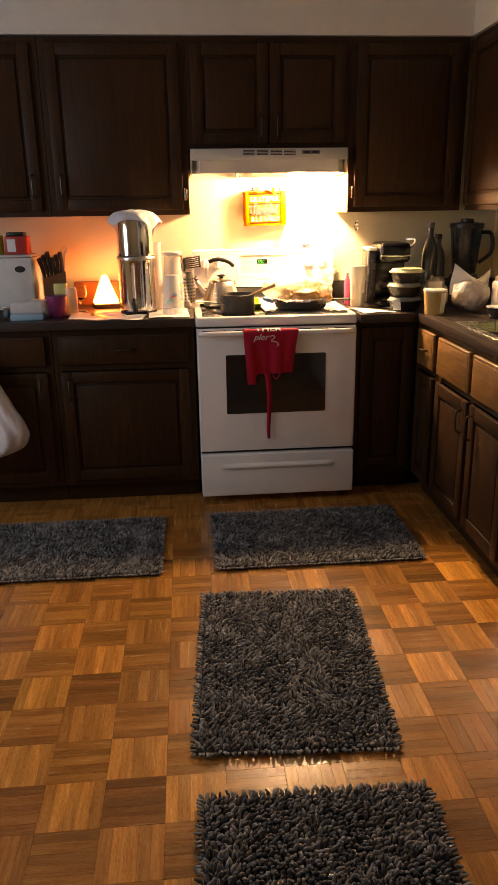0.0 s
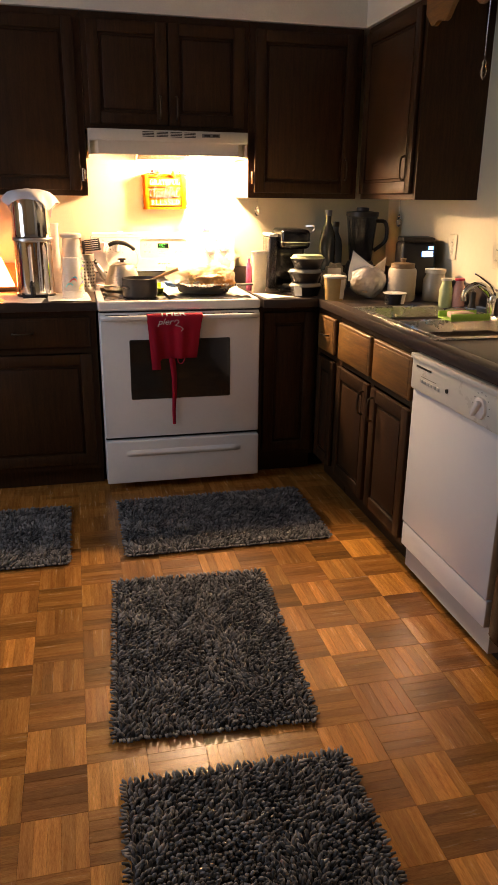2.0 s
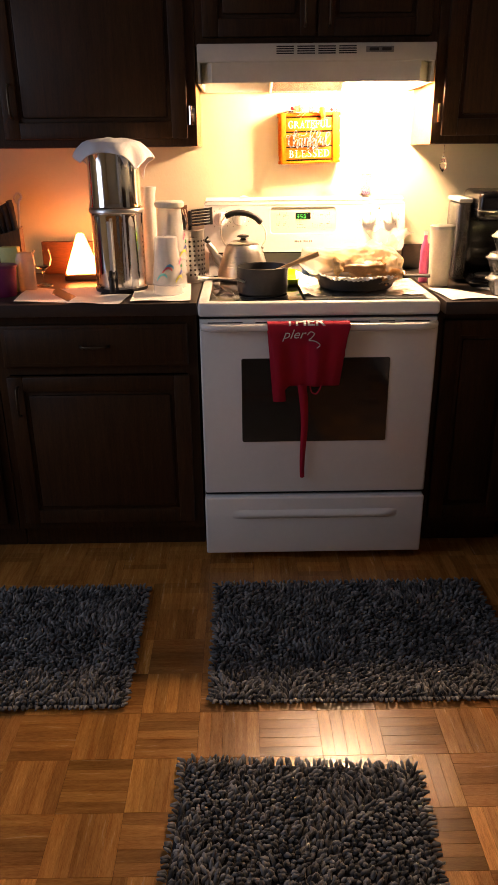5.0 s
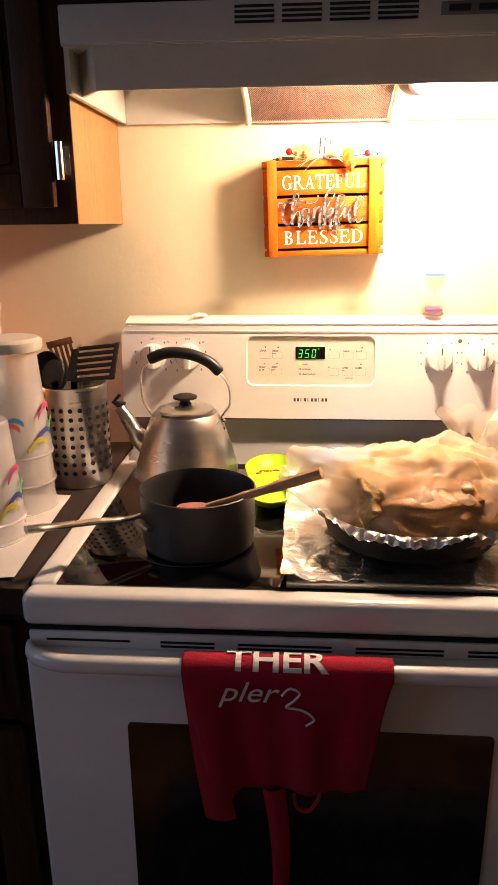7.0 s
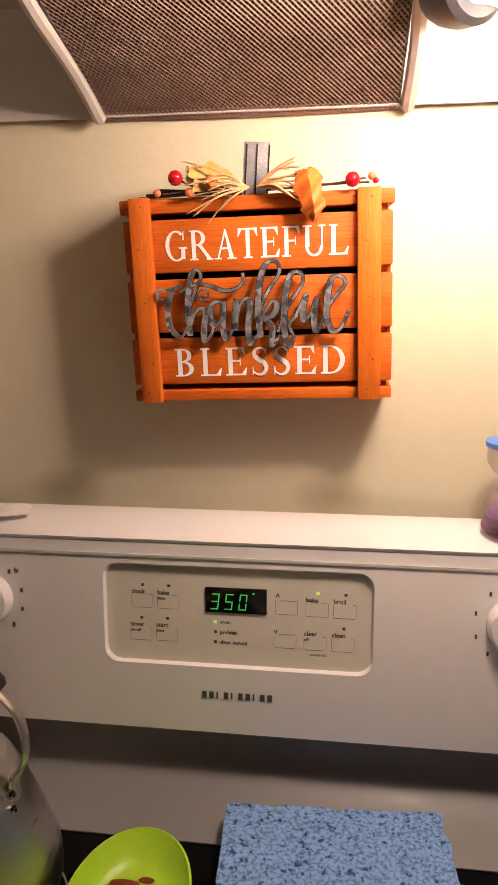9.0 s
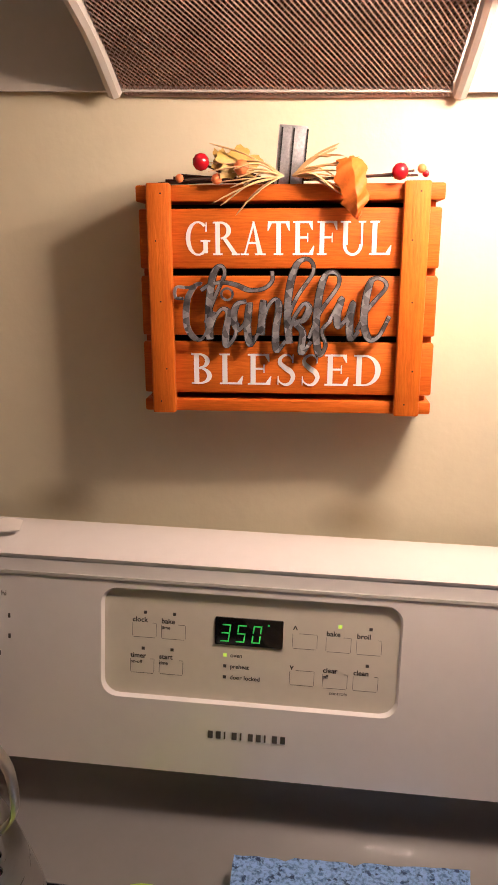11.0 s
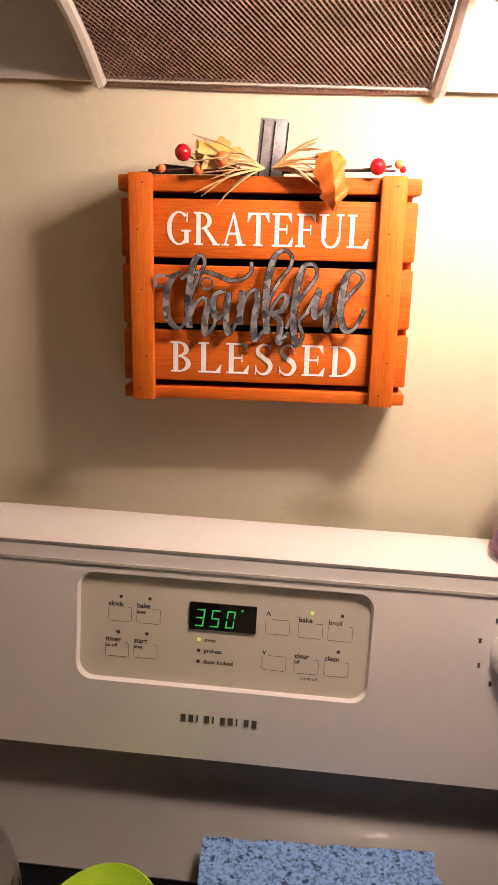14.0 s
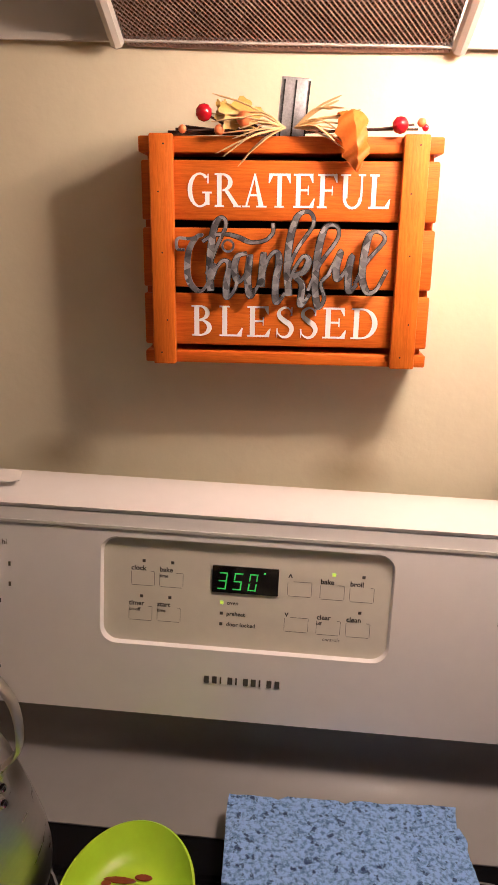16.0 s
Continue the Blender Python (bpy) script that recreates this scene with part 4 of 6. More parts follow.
    return g, 0.68


def capitals(word, x0, x1, z0, height, gap):
    made = [capital(c) for c in word]
    total = sum(w for g, w in made) + gap * (len(word) - 1)
    k = (x1 - x0) / total
    x = x0
    for (g, w), c in zip(made, word):
        bm = bmesh.new()
        for n, piece in enumerate(g.pieces):
            y = -0.0004 - 0.000012 * n
            try:
                bm.faces.new([bm.verts.new((x + px * k, y, z0 + pz * height)) for px, pz in piece])
            except ValueError:
                pass
        part("letter", bm, WHITEPAINT, sign, "white painted serif letter " + c, False)
        x += (w + gap) * k


capitals("GRATEFUL", -0.0776, 0.078, 0.0345, 0.0245, 0.06)
capitals("BLESSED", -0.0755, 0.0765, -0.0652, 0.0245, 0.12)


def script(points, thick=0.0050, thin=0.0022, top=0.0, wide=0.0, deep=0.0):
    """A stroke of brush writing cut out of sheet metal: broad on the way down, slim on the way up."""
    path = smooth_path([((x - 425) * 0.000295, 0, (460 - y) * 0.00028 + 0.001) for x, y in points], 7)
    n = len(path) - 1
    bm = bmesh.new()
    rows = []
    w = thin
    for k, p in enumerate(path):
        d = (path[min(k + 1, n)] - path[max(k - 1, 0)]).normalized()
        goal = thin + (thick - thin) * max(0.0, -d.z) ** 1.3
        w += (goal - w) * 0.45
        side = Vector((-d.z, 0, d.x)) * (w / 2 + wide)
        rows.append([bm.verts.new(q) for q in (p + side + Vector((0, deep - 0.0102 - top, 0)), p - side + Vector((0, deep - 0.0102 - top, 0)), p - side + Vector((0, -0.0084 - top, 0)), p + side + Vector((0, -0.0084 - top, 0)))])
    for a, b in zip(rows, rows[1:]):
        for k in range(4):
            bm.faces.new((a[k], a[(k + 1) % 4], b[(k + 1) % 4], b[k]))
    bm.faces.new(rows[0])
    bm.faces.new(rows[-1][::-1])
    return bm


word = part("metal_word", script([(158, 455), (138, 452), (140, 425), (172, 425), (205, 415), (190, 420), (168, 460), (166, 530), (190, 565), (212, 555), (238, 490)]), ZINC, sign, "galvanized metal script reading thankful", False)
for n, pts in enumerate((
        [(215, 520), (240, 450), (266, 390), (256, 368), (238, 388), (228, 440), (223, 510), (226, 565)],
        [(228, 540), (240, 505), (260, 482), (276, 496), (268, 545), (270, 582), (290, 560), (300, 520)],
        [(322, 462), (298, 470), (288, 505), (300, 538), (320, 515), (330, 465), (324, 530), (332, 578), (352, 550)],
        [(352, 550), (362, 490), (366, 458), (362, 510), (360, 552)],
        [(362, 530), (376, 480), (396, 456), (406, 478), (398, 545), (402, 594), (424, 568)],
        [(424, 520), (452, 450), (492, 385), (482, 352), (452, 362), (434, 420), (428, 500), (434, 575)],
        [(434, 540), (448, 500), (470, 468), (484, 480), (470, 510), (450, 520), (468, 545), (466, 600), (490, 570)],
        [(484, 560), (512, 490), (556, 420), (552, 388), (524, 392), (508, 450), (502, 540), (512, 604), (528, 580), (518, 540), (540, 512)],
        [(536, 515), (556, 470), (566, 452), (556, 495), (560, 528), (580, 505), (596, 462), (588, 505), (592, 560), (612, 540)],
        [(606, 540), (634, 480), (676, 425), (664, 402), (640, 406), (628, 450), (624, 520), (640, 562), (664, 552), (688, 500)],
        [(205, 432), (232, 416), (268, 412), (300, 420), (330, 432), (366, 428), (388, 408), (388, 382)])):
    part("stroke", script(pts, top=0.00006 * (n + 1)), ZINC, word, "", False)
    # wider black underlay stands for the dark cut edge and its shadow
    part("edge_and_shadow", script(pts, top=0.00002 * (n + 1) - 0.0004, wide=0.0006, deep=0.0009), INKBLACK, word, "black underlay for cut edge and its shadow", False)
part("stroke", lathe([(0.0035, 0), (0.0035, 0.0012), (0.0052, 0.0012), (0.0052, 0), (0.0035, 0)], 20), ZINC, word).matrix_local = pose((272 - 425) * 0.000295, -0.0092, (460 - 440) * 0.000295, 90, 0, 0)
# galvanized stem, raffia, leaves and berries along the top
LEAN = Matrix.Translation((0.002, 0, 0.084)) @ pose(0, 0, 0, 0, 5, 0) @ Matrix.Translation((0, 0, -0.086))
part("metal_stem", box(-0.0125, 0.0085, 0.002, 0.004, 0.084, 0.128, 0.0008), STEMZINC, sign, "flat galvanized metal stem").matrix_local = LEAN
for x in (-0.0105, -0.002, 0.008):
    part("stem_groove", box(x, x + 0.0012, 0.0012, 0.0022, 0.086, 0.126), DARKSLOT, sign).matrix_local = LEAN
rnd = random.Random(5)
for side in (-1, 1):
    for k in range(16):
        a = radians(rnd.uniform(-32, 24) + (8 if side > 0 else 0))
        ln = rnd.uniform(0.028, 0.062 if side < 0 else 0.04)
        start = Vector((0.004 * side, -0.006, 0.0905))
        end = start + Vector((side * ln * math.cos(a), -rnd.uniform(0, 0.012), ln * math.sin(a) - 0.25 * ln * (side < 0 and rnd.random() < 0.4)))
        mid = (start + end) / 2 + Vector((0, -0.004, rnd.uniform(0.0, 0.006)))
        part("raffia_strand", tube(smooth_path([start, mid, end], 4), [0.0022] + [0.0017] * 7 + [0.0005], 5, 0.35), RAFFIA, sign)


def maple_leaf(name, mat, at, size, turn_x, turn_y, turn_z, label):
    out = []
    for k in range(40):
        a = 2 * math.pi * k / 40
        r = 0.62 + 0.3 * abs(math.cos(2.5 * (a - math.pi / 2))) ** 1.5 + 0.07 * math.cos(13 * a)
        out.append((r * math.cos(a) * size * 0.62, r * math.sin(a) * size))
    bm = bmesh.new()
    hub = bm.verts.new((0, -0.15 * size, 0))
    edge = [bm.verts.new((x, 0.25 * size * (x / size) ** 2 - 0.1 * z, z)) for x, z in out]
    for k in range(40):
        bm.faces.new((hub, edge[k], edge[(k + 1) % 40]))
    part(name, bm, mat, sign, label).matrix_local = pose(*at, turn_x, turn_y, turn_z)




def drooping_leaf(at, wide, long, bend, turn_y):
    """A silk leaf folded along its rib, with uneven lobes, curling over the edge to a point."""
    def f(u, v):
        lobes = 1 + 0.16 * math.sin(19 * v + 1.5 * u) + 0.07 * math.sin(47 * v + 4 * u)
        w = wide * (0.35 + 0.7 * math.sin(math.pi * (0.12 + 0.62 * v)) ** 1.4) * max(0.0, 1 - v ** 3) ** 0.8 * lobes
        out = abs(u - 0.5)
        return Vector(((u - 0.5) * w + 0.004 * v * v * wide / 0.04, -bend * math.sin(math.pi * (0.1 + 0.75 * v)) + 0.7 * out * w + 0.0012 * math.sin(30 * v + 9 * u), 0.012 * math.sin(math.pi * min(1.0, 1.6 * v)) * (1 - v) - long * v))
    part("leaf", sheet(f, 12, 36, 0.0004), LEAF_ORANGE, sign, "curled orange silk leaf").matrix_local = pose(*at, 0, turn_y, 10)


drooping_leaf((0.042, -0.004, 0.100), 0.023, 0.041, 0.020, -7)
maple_leaf("leaf", LEAF_ORANGE, (0.046, -0.006, 0.098), 0.014, -60, 20, 8, "curled orange silk leaf")
maple_leaf("leaf", LEAF_OLIVE, (0.053, -0.014, 0.077), 0.009, -20, 120, 18, "dull yellow silk leaf")
maple_leaf("leaf", LEAF_OLIVE, (-0.036, -0.001, 0.1), 0.024, -55, 75, -10, "dull yellow silk leaf")
maple_leaf("leaf", LEAF_OLIVE, (-0.05, 0.004, 0.102), 0.018, -65, 95, 12, "dull yellow silk leaf")
for x, z, y, r, m in ((-0.0635, 0.1005, -0.008, 0.0064, BERRY), (0.0805, 0.0925, -0.008, 0.0062, BERRY), (-0.0335, 0.096, -0.011, 0.0058, BERRY_ORANGE), (-0.052, 0.0885, -0.009, 0.004, BERRY_ORANGE), (-0.08, 0.0895, -0.006, 0.0032, BERRY_ORANGE), (0.096, 0.0945, -0.006, 0.0034, BERRY_ORANGE), (0.099, 0.091, -0.006, 0.0026, BERRY)):
    b = part("berry", lathe([(0, -r), (r * 0.6, -r * 0.8), (r * 0.95, -r * 0.3), (r * 0.95, r * 0.3), (r * 0.6, r * 0.8), (0, r)], 14), m, sign, "glossy red berry" if m is BERRY else "small orange berry")
    b.matrix_local = pose(x, y, z)
    part("twig", tube(smooth_path([(0.0 if abs(x) > 0.05 else x * 0.5, 0.004, 0.088), (x * 0.6, 0.0, 0.09), (x * 0.95, y + 0.003, z - r * 0.3)], 4), 0.0009, 5), TWIG, sign)
for k in range(4):
    part("twig", tube(smooth_path([(-0.01, 0.01, 0.087), (-0.05, 0.012 + 0.004 * k, 0.0885 + 0.001 * k), (-0.1 + 0.006 * k, 0.012, 0.0875 + 0.002 * k)], 4), 0.0011, 5), TWIG, sign)


# ---- things on the stove ----
kettle = thing("tea_kettle", (-0.24, -0.222, 0.9155), "brushed steel tea kettle with a black handle", "kettle")
part("body", lathe([(0, 0), (0.088, 0), (0.0945, 0.006), (0.0955, 0.018), (0.092, 0.034), (0.083, 0.065), (0.072, 0.098), (0.063, 0.118), (0.058, 0.125), (0.03, 0.128), (0, 0.128)], 40), STEEL, kettle)
lid = part("lid", lathe([(0.052, 0.1285), (0.052, 0.132), (0.035, 0.138), (0, 0.139)], 32), STEEL, kettle)
part("lid_knob", lathe([(0, 0.1395), (0.012, 0.1395), (0.009, 0.145), (0.011, 0.148), (0.022, 0.151), (0.022, 0.155), (0.012, 0.1585), (0, 0.159)], 24), BLACK, lid, "black lid knob")
part("spout", tube(smooth_path([(-0.07, 0.012, 0.045), (-0.097, 0.018, 0.075), (-0.117, 0.024, 0.108), (-0.13, 0.028, 0.125)], 5), [0.022] + [0.018] * 5 + [0.013] * 5 + [0.011] * 5, 14), STEEL, kettle)
part("spout_cap", tube([(-0.122, 0.026, 0.128), (-0.14, 0.03, 0.136), (-0.128, 0.028, 0.15)], [0.009, 0.006, 0.003], 8), BLACK, kettle)
part("grip", tube(smooth_path([(-0.063, 0.0, 0.222), (-0.03, 0.0, 0.234), (0.01, 0.0, 0.232), (0.045, 0.0, 0.218), (0.066, 0.0, 0.198)], 6), [0.009] + [0.0105] * 23 + [0.008], 12), BLACK, kettle, "black curved grip")
part("bracket", tube(smooth_path([(0.064, 0.0, 0.2), (0.08, 0.0, 0.175), (0.082, 0.0, 0.14), (0.068, 0.0, 0.118), (0.07, 0.0, 0.1)], 5), 0.006, 10, 0.35), STEEL, kettle)
part("bracket", tube(smooth_path([(-0.062, 0.0, 0.222), (-0.078, 0.0, 0.2), (-0.078, 0.0, 0.15), (-0.062, 0.0, 0.118)], 5), 0.006, 10, 0.35), STEEL, kettle)
for z in (0.112, 0.098):
    part("rivet", lathe([(0, 0), (0.004, 0), (0.003, 0.003), (0, 0.0035)], 12), CHROME, kettle).matrix_local = pose(0.071, -0.01, z, 60, 0, 60)

pot = thing("saucepan", (-0.178, -0.514, 0.9155), "black nonstick saucepan with a steel handle", "saucepan")
part("body", lathe([(0, 0), (0.074, 0), (0.081, 0.005), (0.083, 0.02), (0.084, 0.085), (0.0855, 0.088), (0.083, 0.089), (0.0815, 0.084), (0.08, 0.012), (0.06, 0.006), (0, 0.005)], 44), BLACKPAN, pot)
hb = part("handle", tube(smooth_path([(-0.08, -0.02, 0.05), (-0.1, -0.04, 0.052), (-0.14, -0.072, 0.06), (-0.195, -0.118, 0.07), (-0.21, -0.13, 0.072)], 5), [0.006] * 6 + [0.0075] * 9 + [0.009] * 6, 10, 0.6), STEEL, pot, "long steel handle")
part("handle_bracket", tube([(-0.06, -0.063, 0.046), (-0.08, -0.045, 0.052)], 0.007, 8, 0.5), STEEL, pot)
spoon = thing("wooden_spoon", (-0.192, -0.538, 0.975), "wooden spoon resting across the saucepan", "spoon")
part("handle", tube(smooth_path([(0.03, 0.0, 0.008), (0.1, -0.016, 0.036), (0.192, -0.037, 0.075)], 5), [0.005] * 4 + [0.0065] * 3 + [0.0085] * 4, 8), SPOONWOOD, spoon)
part("bowl", lathe([(0, -0.004), (0.013, -0.002), (0.018, 0.003), (0.012, 0.0025), (0, 0.001)], 18, (0.015, 0.0, 0.004), (1.6, 1.0)), tint("sauce_pink", (0.42, 0.15, 0.14), 0.4), spoon, "sauce-stained pink bowl")

rest = thing("spoon_rest", (-0.079, -0.235, 0.9155), "lime green silicone spoon rest with sauce stains", "spoon rest", 1)


def rest_shape(u, v):
    a = 2 * math.pi * u
    y = 0.072 * math.sin(a)
    x = 0.051 * math.cos(a)
    if y < -0.02:
        d = min(1.0, (-0.02 - y) / 0.052)
        y = -0.02 - d * 0.165
        x = x * (1 - d) + math.copysign(0.026, math.cos(a)) * min(1.0, d * 1.2) * (1 if d < 0.9 else max(0.0, (1 - d) * 10) ** 0.5)
    r = min(1.0, v * 1.18)
    z = 0.003 + 0.024 * max(0.0, (r - 0.72) / 0.28) ** 2
    return Vector((x * r, -0.03 + (y + 0.03) * r, z))


part("dish", sheet(rest_shape, 72, 12, 0.0022), LIME, rest)
for gx in range(-2, 3):
    for gy in range(-2, 2):
        part("dimple", lathe([(0, 0.0075), (0.0034, 0.006), (0.004, 0.0045), (0.004, 0.003)], 8, (gx * 0.0125 + 0.006 * (gy % 2), gy * 0.013 + 0.012, 0)), LIME, rest)
for sx, sy, sl in ((-0.012, 0.032, 0.02), (0.006, 0.036, 0.011), (-0.027, 0.018, 0.008), (-0.022, 0.028, 0.006)):
    part("sauce_stain", lathe([(0, 0.0068), (0.0035, 0.0068), (0.004, 0.0062), (0.003, 0.005)], 10, (sx, sy, 0), (sl / 0.006, 0.8)), SAUCE, rest)

bm = box(-0.0975, 0.0975, -0.044, 0.044, 0.0, 0.031)
bmesh.ops.subdivide_edges(bm, edges=bm.edges[:], cuts=26, use_grid_fill=True)
for v in bm.verts:
    n = noise.noise(v.co * 55) * 0.0009 + noise.noise(v.co * 170) * 0.0006
    hole = noise.noise(v.co * 120 + Vector((7, 3, 1)))
    pit = 0.0035 * max(0.0, hole - 0.36) * 3
    v.co += Vector((n + (0.0035 if v.co.x > 0.09 else 0) * noise.noise(v.co * 60), n, n - (pit if v.co.z > 0.02 else 0) + (pit * 0.6 if v.co.y < -0.04 else 0)))
single("sponge", bm, SPONGE, (0.085, -0.169, 0.9155), "large porous blue cellulose sponge on the stove", "sponge", 3, smooth=True)

pan_sheet = thing("baking_sheet", (0.145, -0.495, 0.9155), "foil-lined baking sheet on the stove", "baking sheet")
part("tray", put_box(box(-0.19, 0.19, -0.15, 0.15, 0, 0.003), -0.19, 0.19, -0.155, -0.148, 0, 0.011, 0.002), STEEL, pan_sheet)
rn = Vector((3, 1, 8))
part("foil_lining", sheet(lambda u, v: Vector((-0.197 + 0.394 * u + 0.004 * noise.noise(Vector((u * 9, v * 9, 2))), -0.157 + 0.366 * v, 0.006 + 0.008 * (abs(2 * u - 1) ** 8 + abs(2 * v - 1) ** 10) + 0.02 * max(0.0, v - 0.9) * 10 * (0.5 + 0.5 * math.sin(17 * u + 2)) + 0.006 * noise.noise(Vector((u * 14, v * 11, 0))) + 0.003 * noise.noise(Vector((u * 35, v * 30, 4))))), 70, 56), FOIL, pan_sheet, "crumpled aluminium foil")
skillet = thing("skillet", (0.135, -0.488, 0.929), "black iron skillet lined with foil", "skillet")
part("pan", lathe([(0, 0), (0.112, 0), (0.122, 0.006), (0.133, 0.04), (0.135, 0.043), (0.131, 0.044), (0.118, 0.008), (0, 0.005)], 48), IRON, skillet)
part("handle", tube(smooth_path([(0.128, -0.03, 0.036), (0.17, -0.045, 0.04), (0.235, -0.06, 0.042)], 6), [0.014] * 6 + [0.011] * 6 + [0.013], 10, 0.5), IRON, skillet)


def foil_liner(u, v):
    a = 2 * math.pi * u
    n = noise.noise(Vector((3 * math.cos(a), 3 * math.sin(a), v * 3)))
    m = noise.noise(Vector((14 * math.cos(a), 14 * math.sin(a), v * 9)))
    lip = max(0.0, v - 0.7) / 0.3
    r = 0.06 + 0.076 * min(v * 1.4, 1.0) + lip * (0.013 + 0.006 * n) + 0.003 * m + 0.0016 * lip * math.sin(62 * a)
    z = 0.012 + 0.04 * min(1.0, v * 1.4) ** 2 - 0.022 * max(0.0, v - 0.72) / 0.28 * (0.1 + 0.4 * max(0.0, math.cos(a + 1.6)) ** 12 + 0.8 * n) + 0.004 * m + 0.0022 * lip * math.sin(62 * a + 1)
    return Vector((r * math.cos(a), r * math.sin(a), z))


part("foil_liner", sheet(foil_liner, 260, 16), FOIL, skillet, "crumpled aluminium foil")


def lump(rx, ry, rz, seed, rough, detail=5, fine=0.0):
    bm = bmesh.new()
    bmesh.ops.create_icosphere(bm, subdivisions=detail, radius=1)
    for v in bm.verts:
        d = 1 + rough * noise.noise(v.co * 1.7 + Vector((seed, seed, 0))) + rough * 0.4 * noise.noise(v.co * 4.5 + Vector((0, seed, 0))) + fine * noise.noise(v.co * 11 + Vector((seed, 0, 5)))
        v.co = Vector((v.co.x * rx * d, v.co.y * ry * d, v.co.z * rz * d))
    return bm


roast = thing("roast_turkey", (0.15, -0.485, 0.945), "roast turkey leftovers in a clear plastic bag", "food")
part("meat", lump(0.122, 0.116, 0.06, 3, 0.2), MEAT, roast).matrix_local = pose(0.004, -0.012, 0.03)
part("meat", lump(0.05, 0.05, 0.034, 6, 0.4), MEAT, roast).matrix_local = pose(0.035, -0.05, 0.05, 0, 20, 0)
part("stuffing", lump(0.06, 0.085, 0.05, 9, 0.3, 5, 0.08), STUFFING, roast, "golden crumbly stuffing").matrix_local = pose(-0.07, -0.01, 0.042)
part("stuffing", lump(0.115, 0.085, 0.052, 15, 0.3, 5, 0.1), STUFFING, roast, "golden crumbly stuffing").matrix_local = pose(0.01, 0.02, 0.055)
BAG = plain("clear_bag", (0.90, 0.84, 0.73), 0.3, vary=0.15, scale=26, bump=0.0016, bump_scale=60)
_n, _l = BAG.node_tree.nodes, BAG.node_tree.links
_through, _clear = _n.new("ShaderNodeBsdfTranslucent"), _n.new("ShaderNodeBsdfTransparent")
_through.inputs["Color"].default_value = (0.96, 0.91, 0.80, 1)
_milky, _film = _n.new("ShaderNodeMixShader"), _n.new("ShaderNodeMixShader")
_milky.inputs[0].default_value, _film.inputs[0].default_value = 0.6, 0.44
_l.new(_n["Principled BSDF"].outputs[0], _milky.inputs[1])
_l.new(_through.outputs[0], _milky.inputs[2])
_l.new(_clear.outputs[0], _film.inputs[1])
_l.new(_milky.outputs[0], _film.inputs[2])
_l.new(_film.outputs[0], _n["Material Output"].inputs["Surface"])
WRAP = plain("milky_plastic_wrap", (0.84, 0.83, 0.80), 0.3, vary=0.15, scale=40, bump=0.002, bump_scale=50, alpha=0.5)


def bag_shape(u, v):
    a = 2 * math.pi * u
    r = math.cos(v * math.pi / 2) ** 0.55
    crease = noise.noise(Vector((4 * r * math.cos(a), 4 * r * math.sin(a), v * 4)))
    tight = noise.noise(Vector((11 * r * math.cos(a) + 3, 11 * r * math.sin(a), v * 6)))
    x = (0.142 + 0.02 * crease) * r * math.cos(a) + 0.02 * v - 0.13 * max(0.0, -math.cos(a)) ** 6 * (1 - v) * v * 3
    y = (0.112 + 0.015 * crease) * r * math.sin(a) + 0.012 * v - 0.012
    z = 0.012 + 0.108 * v ** 0.8 + 0.014 * crease + 0.007 * tight + 0.04 * max(0.0, math.cos(a - 0.9)) ** 5 * v * (1.2 - v) + 0.09 * max(0.0, -math.cos(a)) ** 8 * (1 - v) * v
    return Vector((x, y, z))


part("plastic_bag", sheet(bag_shape, 120, 40), BAG, roast, "crumpled clear plastic bag")
part("bag_knot", lump(0.024, 0.02, 0.028, 12, 0.6, 3), BAG, roast).matrix_local = pose(0.105, 0.05, 0.118)
part("bag_tail", sheet(lambda u, v: Vector((0.085 + (0.035 + 0.07 * v) * (u - 0.5) * 1.6 + 0.02 * v, 0.05 + 0.015 * math.sin(9 * u), 0.12 + 0.045 * v - 0.02 * abs(u - 0.5) + 0.006 * math.sin(25 * u))), 24, 8), BAG, roast)

timer = thing("sand_timer", (0.227, -0.053, 1.197), "small glass sand timer with blue cap and purple sand", "sand timer")
timer.matrix_world = timer.matrix_world @ Matrix.Diagonal((0.92, 0.92, 0.94, 1))
part("base", lathe([(0, 0), (0.021, 0), (0.021, 0.004), (0.019, 0.006), (0, 0.006)], 24), plain("rosy_plastic", (0.22, 0.10, 0.20), 0.2, vary=0.1, scale=40, alpha=0.55), timer, "rosy clear base")
part("glass", lathe([(0.0185, 0.006), (0.0195, 0.014), (0.019, 0.026), (0.012, 0.036), (0.0035, 0.042), (0.003, 0.045), (0.004, 0.049), (0.013, 0.055), (0.0195, 0.065), (0.0195, 0.08)], 28), plain("pinkish_plastic", (0.72, 0.56, 0.56), 0.12, vary=0.1, scale=40, alpha=0.3, coat=0.4), timer, "clear double glass")
part("sand", lathe([(0, 0.0065), (0.0172, 0.0065), (0.0176, 0.013), (0.0145, 0.017), (0, 0.0175)], 20), tint("purple_sand", (0.13, 0.035, 0.22), 0.8), timer, "purple sand")
part("cap", lathe([(0, 0.080), (0.0215, 0.080), (0.0215, 0.0845), (0, 0.086)], 24), tint("blue_plastic", (0.08, 0.22, 0.62)), timer, "blue plastic cap")

# red apron towel over the oven handle
towel = thing("red_towel", (-0.042, 0.017, 0), "red cotton apron towel over the oven handle", "towel")


